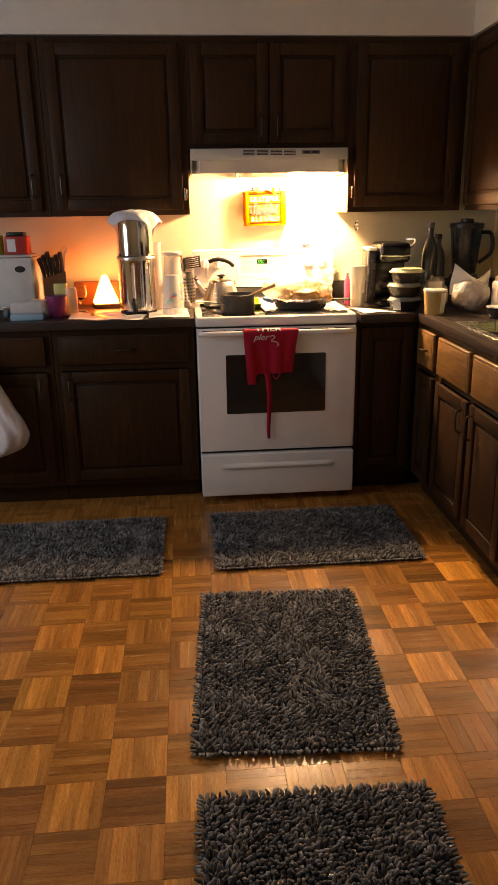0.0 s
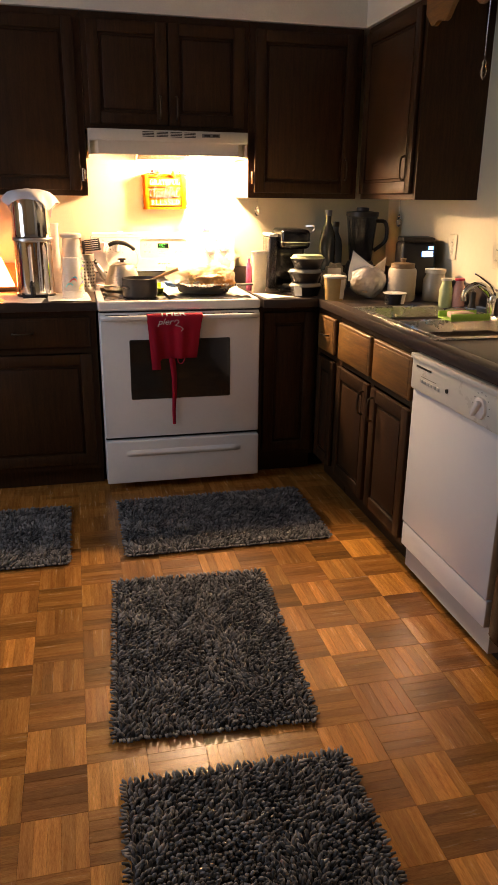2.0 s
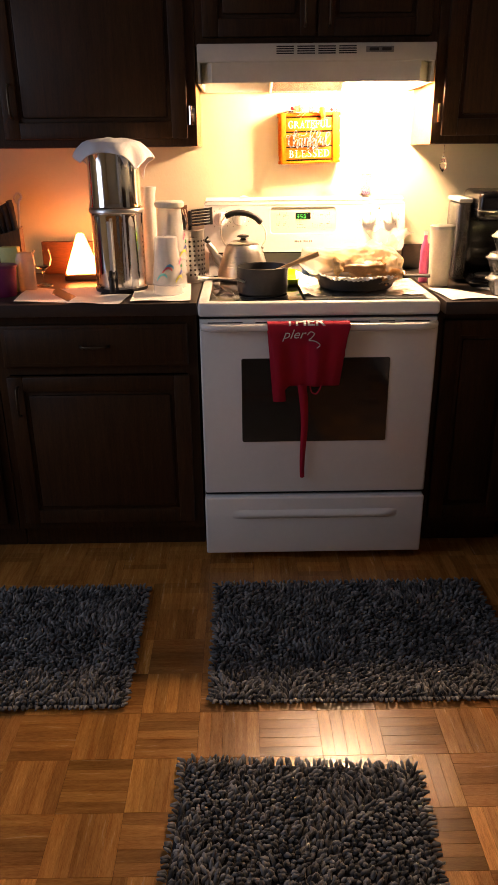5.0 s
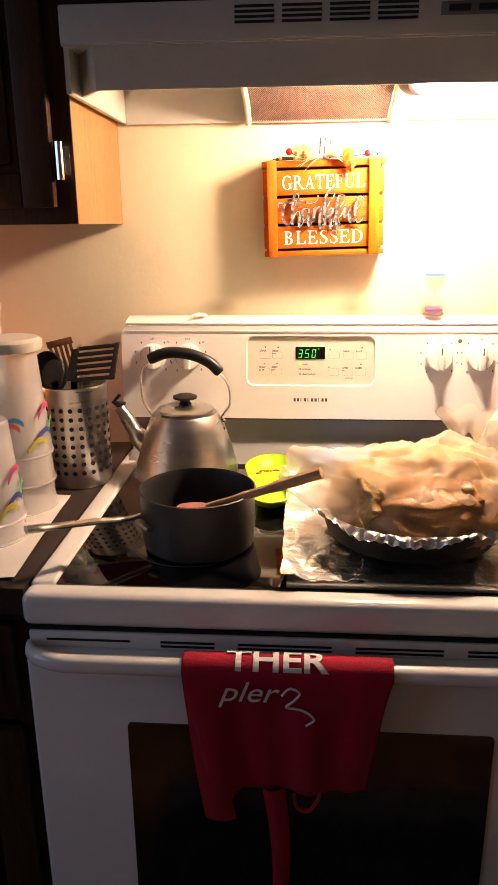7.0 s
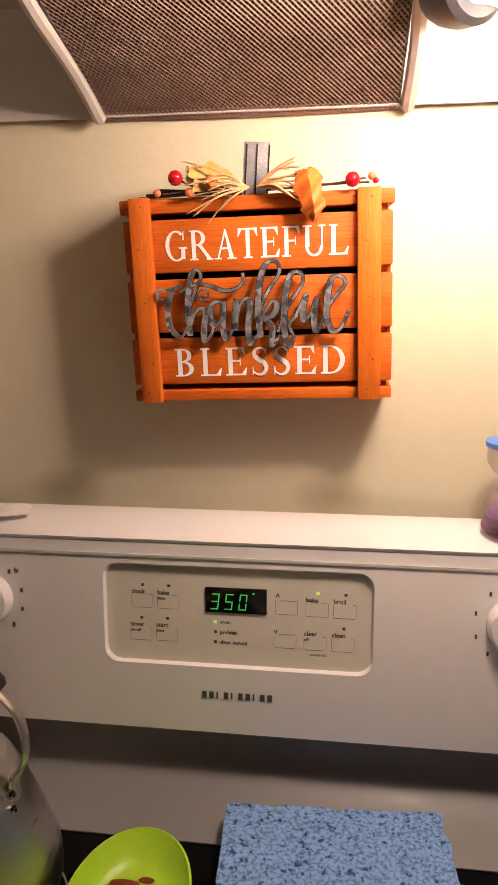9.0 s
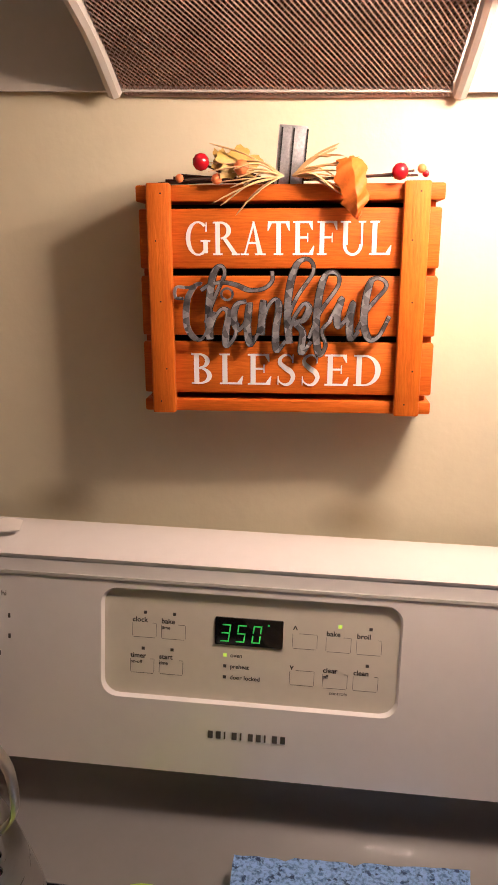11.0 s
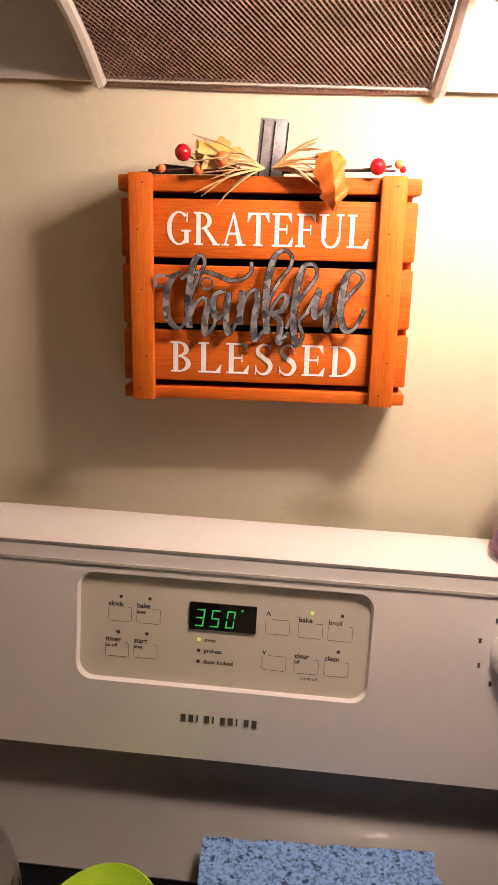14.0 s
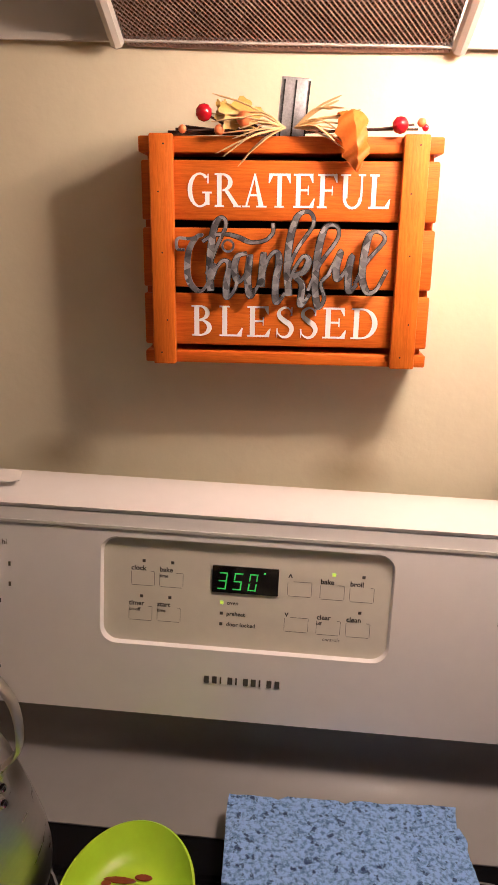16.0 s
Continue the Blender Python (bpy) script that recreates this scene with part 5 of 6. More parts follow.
def towel_shape(u, v):
    x = -0.128 + 0.256 * u
    fold = 0.005 * math.sin(11 * u + 1) + 0.003 * math.sin(23 * u)
    if v < 0.2:
        a = math.pi * v / 0.2
        return Vector((x, -0.7455 + 0.0175 * math.cos(a) , 0.846 + 0.0175 * math.sin(a)))
    d = (v - 0.2) / 0.8
    pinch = 1 - 0.23 * d ** 0.7
    return Vector((x * pinch + 0.006 * d, -0.763 - fold * min(1.0, 3 * d) + 0.035 * d ** 2, 0.846 - 0.195 * d - 0.03 * d * max(0.0, 0.16 - u) / 0.16))


part("cloth", sheet(towel_shape, 60, 36, 0.0022), REDCLOTH, towel)
part("back_fold", sheet(lambda u, v: Vector((-0.12 + 0.24 * u, -0.7245 + 0.003 * math.sin(9 * u), 0.845 - 0.1 * v)), 20, 8, 0.002), REDCLOTH, towel)
part("hem_fold", sheet(lambda u, v: Vector((-0.128 + 0.04 * u + 0.02 * v, -0.757 + 0.03 * v ** 2 - 0.006 * math.sin(3.1 * u), 0.84 - 0.24 * v)), 8, 14, 0.002), REDCLOTH, towel)
part("tie_string", sheet(lambda u, v: Vector((-0.016 + (0.028 - 0.016 * v) * (u - 0.5) + 0.006 * math.sin(5 * v) + 0.012 * v, -0.733 - 0.004 * math.sin(4 * u), 0.655 - 0.325 * v)), 4, 24, 0.002), REDCLOTH, towel)
part("tie_loop", tube(smooth_path([(0.01, -0.737, 0.652), (0.015, -0.739, 0.633), (0.03, -0.739, 0.628), (0.042, -0.737, 0.645), (0.045, -0.735, 0.66)], 5), 0.003, 6, 0.5), REDCLOTH, towel)
bent = writing("THER", 0.04, 0.0003, WHITEPAINT, towel, (-0.074, 0, 0), "printed_word", width=0.125, bold=0.0009)
bm = bmesh.new()
bm.from_mesh(bent.data)
bmesh.ops.triangulate(bm, faces=bm.faces[:])
bmesh.ops.subdivide_edges(bm, edges=bm.edges[:], cuts=4, use_grid_fill=True)
bm.to_mesh(bent.data)
bm.free()
for v in bent.data.vertices:
    a = 0.5 + v.co.z / 0.0195
    reach = 0.0212 - v.co.y
    v.co = (v.co.x, -0.7455 - reach * math.cos(a), 0.846 + reach * math.sin(a))
writing("pler", 0.04, 0.0003, WHITEPAINT, towel, (-0.082, -0.7715, 0.818), "printed_word", shear=0.35, width=0.075)
part("printed_flourish", tube(smooth_path([(-0.006, -0.7715, 0.828), (0.004, -0.7715, 0.838), (0.016, -0.7715, 0.832), (0.008, -0.7715, 0.82), (0.0, -0.7715, 0.812), (0.02, -0.7715, 0.808), (0.034, -0.7715, 0.796), (0.024, -0.7715, 0.786)], 5), 0.0016, 5), WHITEPAINT, towel)


# ---- appliances along the right-hand wall ----
dw = thing("dishwasher", (XR, -1.748, 0), "white built-in dishwasher with a closed door", "dishwasher", -90)
D = XR - 0.672
part("body", box(0.002, 0.603, -D + 0.03, -0.02, 0.03, 0.868), PLASTIC_GREY, dw)
part("door_panel", box(0.003, 0.602, -D, -D + 0.029, 0.222, 0.735, 0.004), DISHWHITE, dw)
ctl = part("control_strip", put_box(box(0.001, 0.604, -D - 0.012, -D + 0.029, 0.738, 0.866, 0.008, 3), 0.001, 0.604, -D - 0.02, -D - 0.002, 0.846, 0.866, 0.006), plain("dishwasher_control", (0.70, 0.69, 0.62), 0.3, vary=0.05), dw, "cream control strip with dial")
part("vent_slot", box(0.04, 0.15, -D - 0.0135, -D - 0.011, 0.822, 0.829), DARKSLOT, ctl)
for k in range(6):
    part("push_button", box(0.075 + 0.024 * k, 0.093 + 0.024 * k, -D - 0.0145, -D - 0.0115, 0.775, 0.786, 0.001), PLASTIC_GREY, ctl)
part("button_print", box(0.08, 0.19, -D - 0.0126, -D - 0.0119, 0.795, 0.797), INK, ctl)
part("latch", lathe([(0, 0), (0.008, 0), (0.007, 0.004), (0, 0.004)], 14), BLACK, ctl).matrix_local = pose(0.265, -D - 0.012, 0.79, 90, 0, 0)
dial = lathe([(0, 0), (0.034, 0), (0.032, 0.008), (0.02, 0.012), (0, 0.013)], 28)
put_box(dial, -0.008, 0.008, -0.028, 0.028, 0.011, 0.026, 0.004)
bmesh.ops.transform(dial, matrix=pose(0.47, -D - 0.012, 0.792, 90, 35, 0), verts=dial.verts)
part("dial", dial, ENAMEL, ctl, "round white cycle dial")
for k in range(9):
    a = radians(200 - 27 * k)
    part("dial_mark", box(0.47 + 0.046 * math.cos(a) - 0.003, 0.47 + 0.046 * math.cos(a) + 0.003, -D - 0.0128, -D - 0.0118, 0.792 + 0.046 * math.sin(a) - 0.001, 0.792 + 0.046 * math.sin(a) + 0.001), INK, ctl)
part("lower_panel", box(0.004, 0.601, -D + 0.004, -D + 0.029, 0.125, 0.216, 0.003), DISHWHITE, dw)
part("toe_kick", box(0.004, 0.601, -D + 0.07, -D + 0.08, 0.0, 0.123), BLACK, dw)

fr = thing("refrigerator", (XR, -2.62, 0), "white refrigerator with curved white handles", "refrigerator", -90)
FD = XR - 0.602
part("cabinet", box(0.002, 0.758, -FD + 0.075, -0.03, 0.02, 1.70, 0.006), DISHWHITE, fr)
part("base_grille", box(0.01, 0.75, -FD + 0.05, -FD + 0.074, 0.012, 0.07), BLACK, fr)
for n, (z0, z1) in enumerate(((0.075, 1.19), (1.2, 1.7))):
    d = part("door", box(0.0, 0.76, -FD, -FD + 0.07, z0, z1, 0.018, 4), DISHWHITE, fr)
    a, b = ((0.72, 1.15) if n == 0 else (1.24, 1.5))
    hp = smooth_path([(0.125, -FD + 0.004, a - 0.02), (0.13, -FD - 0.03, a), (0.13, -FD - 0.04, a + 0.05), (0.13, -FD - 0.042, (a + b) / 2), (0.13, -FD - 0.04, b - 0.05), (0.13, -FD - 0.03, b), (0.125, -FD + 0.004, b + 0.02)], 5)
    part("handle", tube(hp, 0.013, 10), DISHWHITE, d, "curved white door handle")
ft = thing("hand_towel", (0.0, 0, 0), "white hand towel with a pink print on the refrigerator handle", "towel")


def hand_towel(u, v):
    spread = 0.05 + 0.15 * v ** 0.6
    return Vector((0.528 - 0.012 * math.sin(12 * u + 2 * v) * v - 0.02 * math.sin(math.pi * min(1.0, v * 3)), -2.79 - spread * (u - 0.25), 0.80 - 0.37 * v + 0.03 * math.sin(4 * u) * v))


part("cloth", sheet(hand_towel, 40, 26, 0.003), WHITECLOTH, ft)
for k in range(7):
    u, v = 0.25 + 0.09 * (k % 3), 0.45 + 0.07 * k
    p = hand_towel(u, v)
    part("print", lathe([(0, 0), (0.008, 0), (0.007, 0.001), (0, 0.001)], 8), tint("pink_print", (0.62, 0.3, 0.36), 0.9), ft).matrix_local = pose(p.x - 0.0035, p.y, p.z, 0, -90, 0)

# ---- sink ----
sink = thing("double_sink", (0, 0, 0), "stainless steel double sink set into the counter", "sink")
rim = bmesh.new()
for a in ((0.712, 0.748, -1.815, -1.022), (1.14, 1.216, -1.815, -1.022), (0.7485, 1.1395, -1.815, -1.775), (0.7485, 1.1395, -1.06, -1.022), (0.7485, 1.1395, -1.435, -1.405)):
    put_box(rim, *a, 0.9145, 0.9195, 0.0018)
part("rim", rim, SINKSTEEL, sink)
for y0, y1 in ((-1.775, -1.435), (-1.405, -1.06)):
    bm = bmesh.new()
    tops = [(0.748, y0), (1.14, y0), (1.14, y1), (0.748, y1)]
    up = [bm.verts.new((x, y, 0.9165)) for x, y in tops]
    cx, cy = 0.944, (y0 + y1) / 2
    dn = [bm.verts.new((cx + (x - cx) * 0.93, cy + (y - cy) * 0.92, 0.745)) for x, y in tops]
    for k in range(4):
        bm.faces.new((up[k], up[(k + 1) % 4], dn[(k + 1) % 4], dn[k]))
    bm.faces.new(dn)
    b = part("basin", bm, SINKSTEEL, sink)
    part("drain", lathe([(0, 0.7455), (0.03, 0.7455), (0.04, 0.748), (0.043, 0.7455)], 24, (cx, cy, 0)), CHROME, b)
tap = thing("faucet", (1.178, -1.38, 0.9195), "chrome single-lever kitchen faucet", "faucet")
part("base_plate", box(-0.028, 0.028, -0.1, 0.1, 0, 0.012, 0.006, 3), CHROME, tap)
part("column", lathe([(0, 0.012), (0.026, 0.012), (0.024, 0.06), (0.026, 0.085), (0.018, 0.1), (0, 0.102)], 24), CHROME, tap)
part("spout", tube(smooth_path([(0, 0, 0.07), (-0.03, 0, 0.105), (-0.065, 0.01, 0.128), (-0.1, 0.018, 0.118), (-0.118, 0.022, 0.095), (-0.12, 0.022, 0.065)], 6), [0.016] * 10 + [0.013] * 21, 14), CHROME, tap)
part("lever", tube(smooth_path([(0, 0, 0.098), (-0.01, 0.01, 0.125), (-0.045, 0.03, 0.155), (-0.07, 0.04, 0.17)], 5), [0.012] * 5 + [0.008] * 6 + [0.006] * 5, 10, 0.6), CHROME, tap)
part("side_sprayer", lathe([(0, 0), (0.02, 0), (0.018, 0.02), (0.012, 0.04), (0.014, 0.08), (0, 0.09)], 18, (0.0, 0.16, 0)), BLACK, tap)


def outlet(where, turn):
    o = thing("wall_outlet", where, "cream wall outlet plate above the counter", "outlet", turn, "wall outlets")
    part("plate", box(-0.036, 0.036, -0.006, 0, -0.058, 0.058, 0.003), WALL, o)
    for z in (-0.022, 0.022):
        s = part("socket", lathe([(0, 0), (0.016, 0), (0.015, 0.002), (0, 0.002)], 18), WALL, o)
        s.matrix_local = pose(0, -0.006, z, 90, 0, 0)
        for x in (-0.005, 0.005):
            part("slot", box(x - 0.001, x + 0.001, -0.0086, -0.0082, z - 0.004, z + 0.004), DARKSLOT, o)


outlet((XR - 0.0005, -1.19, 1.15), -90)
outlet((XR - 0.0005, -0.795, 1.16), -90)
CT = 0.9145


# ---- things on the counter beside the stove, right ----
def bottle(name, where, r, h, mat, label, cap=None, neck=0.4, category="bottle"):
    b = thing(name, where, label, category)
    part("body", lathe([(0, 0), (r * 0.92, 0), (r, r * 0.15), (r, h * 0.62), (r * 0.85, h * 0.72), (r * neck, h * 0.84), (r * neck, h * 0.93), (0, h * 0.93)], 22), mat, b)
    part("cap", lathe([(0, h * 0.925), (r * neck * 1.2, h * 0.925), (r * neck * 1.2, h), (0, h)], 18), cap or BLACK, b)
    return b


def tub(name, where, r, h, mat, lidmat, label, label_mat=None, category="container"):
    b = thing(name, where, label, category)
    part("cup", lathe([(0, 0), (r * 0.8, 0), (r * 0.82, 0.004), (r * 0.97, h * 0.95), (r * 0.9, h * 0.95), (r * 0.78, 0.006), (0, 0.006)], 28), mat, b)
    part("lid", lathe([(r * 0.9, h * 0.93), (r * 1.04, h * 0.93), (r * 1.04, h), (r * 0.94, h * 1.02), (0, h * 1.0)], 28), lidmat, b)
    if label_mat:
        part("paper_label", sheet(lambda u, v: Vector(((r * (0.83 + 0.12 * v) + 0.0012) * math.cos(radians(-75 + 45 * u)), (r * (0.83 + 0.12 * v) + 0.0012) * math.sin(radians(-75 + 45 * u)), h * (0.08 + 0.8 * v))), 8, 4, 0.0006), label_mat, b)
    return b


TAN = tint("tan_soup", (0.50, 0.33, 0.12), 0.35, coat=0.3)
CLEARLID = tint("milky_lid", (0.74, 0.74, 0.70), 0.3)
BLACKTUB = tint("black_tub", (0.016, 0.016, 0.017), 0.3)
single("paper_sheet", sheet(lambda u, v: Vector((0.24 * u, 0.2 * v, 0.002 + 0.004 * math.sin(5 * u + 2 * v))), 8, 8, 0.0006), PAPER, (0.41, -0.68, CT), "loose sheet of white paper on the counter", "paper", 8)
bottle("pink_bottle", (0.40, -0.33, CT), 0.015, 0.175, tint("pink_plastic", (0.72, 0.12, 0.32)), "slim pink bottle beside the stove", ENAMEL)
cupw = thing("tumbler", (0.437, -0.40, CT), "tall cream tumbler with a steel rim", "tumbler")
part("body", lathe([(0, 0), (0.032, 0), (0.033, 0.004), (0.041, 0.19), (0, 0.19)], 26), tint("cream_enamel", (0.70, 0.66, 0.55), 0.35), cupw)
part("rim", lathe([(0, 0.189), (0.0425, 0.189), (0.0425, 0.2), (0.036, 0.203), (0, 0.2)], 26), STEEL, cupw)
GLOSSBLACK = tint("glossy_black_plastic", (0.006, 0.006, 0.007), 0.2)
cm = thing("coffee_maker", (0.615, -0.30, CT), "black single-cup coffee maker with a grey water tank", "coffee maker", -4)
part("base", box(-0.07, 0.09, -0.17, 0.12, 0, 0.03, 0.012, 3), GLOSSBLACK, cm)
part("column", box(-0.07, 0.09, 0.0, 0.12, 0.028, 0.25, 0.014, 3), GLOSSBLACK, cm)
part("head", box(-0.065, 0.085, -0.15, 0.12, 0.215, 0.31, 0.022, 4), GLOSSBLACK, cm)
part("head_band", box(-0.067, 0.087, -0.153, 0.05, 0.245, 0.252, 0.002), CHROME, cm)
part("water_tank", box(-0.115, -0.072, -0.08, 0.11, 0.01, 0.27, 0.012, 3), tint("smoky_tank", (0.06, 0.058, 0.07), 0.15, transmission=0.5), cm, "smoky clear water tank")
part("tank_lid", box(-0.117, -0.07, -0.085, 0.112, 0.271, 0.285, 0.005), PLASTIC_GREY, cm)
part("lift_handle", tube(smooth_path([(0.083, -0.1, 0.28), (0.1, -0.14, 0.305), (0.105, -0.13, 0.325), (0.07, -0.1, 0.325)], 4), 0.006, 8), STEEL, cm)
part("drip_tray", lathe([(0, 0.031), (0.05, 0.031), (0.055, 0.036), (0, 0.036)], 24, (0.01, -0.1, 0)), STEEL, cm)


def takeout(where, turn, lidmat, label):
    t = thing("food_container", where, label, "container", turn, "stacked food containers")
    part("tray", lathe([(0, 0), (0.062, 0), (0.066, 0.004), (0.082, 0.046), (0.086, 0.047), (0, 0.047)], 32, (0, 0, 0), (1, 0.8)), BLACKTUB, t)
    part("lid", lathe([(0.087, 0.0475), (0.088, 0.051), (0.08, 0.055), (0.074, 0.064), (0, 0.066)], 32, (0, 0, 0), (1, 0.8)), lidmat, t, "domed translucent lid")
    return t


CLEARDOME = tint("clear_dome", (0.30, 0.30, 0.28), 0.15, coat=0.5)
t1 = takeout((0.632, -0.575, CT), 5, CLEARDOME, "black takeout container with a white label")
part("paper_label", sheet(lambda u, v: Vector((-0.075 + 0.035 * u - 0.006 * v, -0.045 - 0.012 * u + 0.0 * v - 0.008 * (1 - v) * 0, 0.006 + 0.05 * v)), 4, 4, 0.0008), PAPER, t1)
takeout((0.628, -0.573, CT + 0.066), -6, CLEARDOME, "black takeout container under another one")
takeout((0.638, -0.571, CT + 0.132), 10, tint("pale_green_food", (0.50, 0.56, 0.36), 0.4), "black takeout container with a pale green top")
tub("deli_cup", (0.722, -0.745, CT), 0.053, 0.112, TAN, CLEARLID, "clear deli cup of tan soup with a label", PAPER)
brd = thing("bread_bag", (0.905, -0.70, CT), "clear plastic bag of food with white paper", "food bag")
part("contents", lump(0.07, 0.055, 0.052, 21, 0.18, 5, 0.04), tint("bread", (0.62, 0.48, 0.33), 0.7), brd).matrix_local = pose(0, 0, 0.062)
part("plastic", lump(0.088, 0.07, 0.078, 25, 0.14, 5, 0.015), WRAP, brd).matrix_local = pose(0, 0, 0.08)
part("white_paper", sheet(lambda u, v: Vector((-0.095 + 0.095 * u + 0.012 * v, 0.01 - 0.03 * u + 0.012 * math.sin(5 * v), 0.08 + 0.145 * v - 0.075 * u * v)), 8, 8, 0.0012), PAPER, brd)
part("white_paper", sheet(lambda u, v: Vector((0.005 + 0.09 * u, 0.03 - 0.02 * v + 0.008 * math.sin(6 * u), 0.08 + 0.115 * v * (0.35 + 0.65 * u))), 8, 8, 0.0012), PAPER, brd)
sn = thing("snack_bag", (0.80, -0.50, CT), "crumpled clear snack bag with a printed label", "food bag")
part("pouch", lump(0.06, 0.045, 0.075, 31, 0.4), BAG, sn).matrix_local = pose(0, 0, 0.07)
part("contents", lump(0.05, 0.036, 0.05, 33, 0.3), tint("snack_brown", (0.20, 0.13, 0.07), 0.7), sn).matrix_local = pose(0, 0, 0.05)
part("paper_label", box(-0.05, 0.02, -0.058, -0.056, 0.08, 0.13, 0.0005), PAPER, sn)
tub("plastic_tub", (0.95, -0.93, CT), 0.052, 0.052, BLACKTUB, CLEARLID, "small black tub with a clear lid by the sink", PAPER)
bottle("wine_bottle", (0.86, -0.22, CT), 0.043, 0.40, tint("dark_green_glass", (0.05, 0.06, 0.06), 0.15, coat=0.5), "dark glass bottle in the counter corner", tint("grey_foil", (0.18, 0.18, 0.2)), 0.36)
bottle("wine_bottle", (0.925, -0.16, CT), 0.04, 0.34, tint("blue_grey_bottle", (0.10, 0.13, 0.17), 0.2), "blue-grey bottle in the counter corner", BLACK, 0.4)
bl = thing("blender", (1.06, -0.2, CT), "black blender with a smoky jar in the corner", "blender")
bl.matrix_world = bl.matrix_world @ Matrix.Diagonal((1.12, 1.12, 1.12, 1))
part("motor_base", lathe([(0, 0), (0.085, 0), (0.085, 0.02), (0.07, 0.1), (0.06, 0.12), (0, 0.12)], 28), BLACK, bl)
part("jar", lathe([(0.05, 0.121), (0.055, 0.13), (0.075, 0.33), (0.071, 0.33), (0.05, 0.13)], 28), tint("smoky_jar", (0.10, 0.10, 0.10), 0.1, transmission=0.6), bl, "smoky clear jar")
part("lid", lathe([(0, 0.33), (0.078, 0.33), (0.078, 0.35), (0.03, 0.355), (0.03, 0.37), (0, 0.372)], 28), BLACK, bl)
part("jar_handle", tube(smooth_path([(0.068, -0.02, 0.31), (0.11, -0.03, 0.3), (0.115, -0.03, 0.22), (0.06, -0.02, 0.17)], 5), 0.009, 8), BLACK, bl)
tob = thing("toaster_oven", (1.18, -0.63, CT), "black countertop appliance with blue lit buttons", "appliance", -15)
part("body", box(-0.085, 0.085, -0.09, 0.1, 0.012, 0.26, 0.018, 3), BLACK, tob)
part("top_cover", box(-0.078, 0.078, -0.082, 0.09, 0.2605, 0.285, 0.01), BLACK, tob)
part("lit_panel", box(0.015, 0.068, -0.0915, -0.0895, 0.195, 0.222), BLUEGLOW, tob, "blue lit buttons")
part("lit_panel", box(0.045, 0.068, -0.0915, -0.0895, 0.228, 0.245), BLUEGLOW, tob, "blue lit button")
for fx in (-0.065, 0.065):
    for fy in (-0.07, 0.08):
        part("foot", lathe([(0, 0), (0.01, 0), (0.01, 0.0125), (0, 0.0125)], 10, (fx, fy, 0)), BLACK, tob)
can = thing("canister", (1.036, -0.808, CT), "beige ceramic canister with a wooden lid", "canister")
part("jar", lathe([(0, 0), (0.06, 0), (0.066, 0.01), (0.066, 0.14), (0.06, 0.15), (0, 0.15)], 28), tint("beige_ceramic", (0.42, 0.38, 0.32), 0.4), can)
part("lid", lathe([(0, 0.1505), (0.055, 0.1505), (0.055, 0.172), (0.012, 0.178), (0.014, 0.195), (0, 0.198)], 28), tint("brown_lid", (0.24, 0.16, 0.09), 0.5), can)
jar = thing("glass_jar", (1.19, -0.84, CT), "clear glass jar of pale dry food", "jar")
part("glass", lathe([(0, 0), (0.052, 0), (0.055, 0.006), (0.055, 0.1), (0.045, 0.118), (0.045, 0.13), (0, 0.13)], 26), tint("pale_jar", (0.50, 0.47, 0.38), 0.12, coat=0.6), jar)
part("lid", lathe([(0, 0.13), (0.049, 0.13), (0.049, 0.148), (0, 0.15)], 26), tint("white_lid", (0.6, 0.58, 0.52)), jar)
bottle("soap_bottle", (1.135, -1.062, CT), 0.030, 0.128, tint("green_soap", (0.50, 0.60, 0.34), 0.25), "small green soap bottle by the sink", tint("white_cap", (0.66, 0.66, 0.6)), 0.7)
bottle("soap_bottle", (1.188, -1.08, CT), 0.030, 0.128, tint("pink_soap", (0.76, 0.42, 0.38), 0.25), "small pink soap bottle by the sink", tint("red_cap", (0.62, 0.05, 0.08)), 0.6)
cad = thing("sponge_tray", (1.03, -1.42, 0.9195), "lime green sponge tray across the sink divider", "tray")
part("tray", put_box(put_box(box(-0.085, 0.085, -0.055, 0.055, 0, 0.006, 0.002), -0.085, 0.085, -0.055, -0.049, 0.0055, 0.028, 0.002), -0.085, 0.085, 0.049, 0.055, 0.0055, 0.028, 0.002), tint("pale_green_plastic", (0.36, 0.66, 0.10)), cad)
part("scrub_pad", box(-0.06, 0.03, -0.035, 0.03, 0.0065, 0.03, 0.006), tint("pale_pink_pad", (0.66, 0.5, 0.45), 0.8), cad)
br = thing("dish_brush", (1.19, -1.60, 0.9195), "white bristle dish brush with a purple handle", "brush", 25)
part("bristles", lump(0.05, 0.042, 0.042, 41, 0.5, 5, 0.1), tint("white_bristle", (0.62, 0.58, 0.52), 0.9), br).matrix_local = pose(0, 0, 0.045)
part("handle", tube(smooth_path([(0.0, -0.02, 0.04), (0.0, -0.09, 0.03), (0.005, -0.17, 0.012)], 5), 0.009, 8), tint("purple_handle", (0.14, 0.06, 0.2)), br)
single("blue_dish", lathe([(0, 0), (0.03, 0), (0.045, 0.018), (0.043, 0.02), (0.028, 0.004), (0, 0.004)], 24), tint("slate_blue", (0.10, 0.16, 0.28)), (1.18, -1.25, 0.9195), "small slate blue dish behind the sink", "dish")
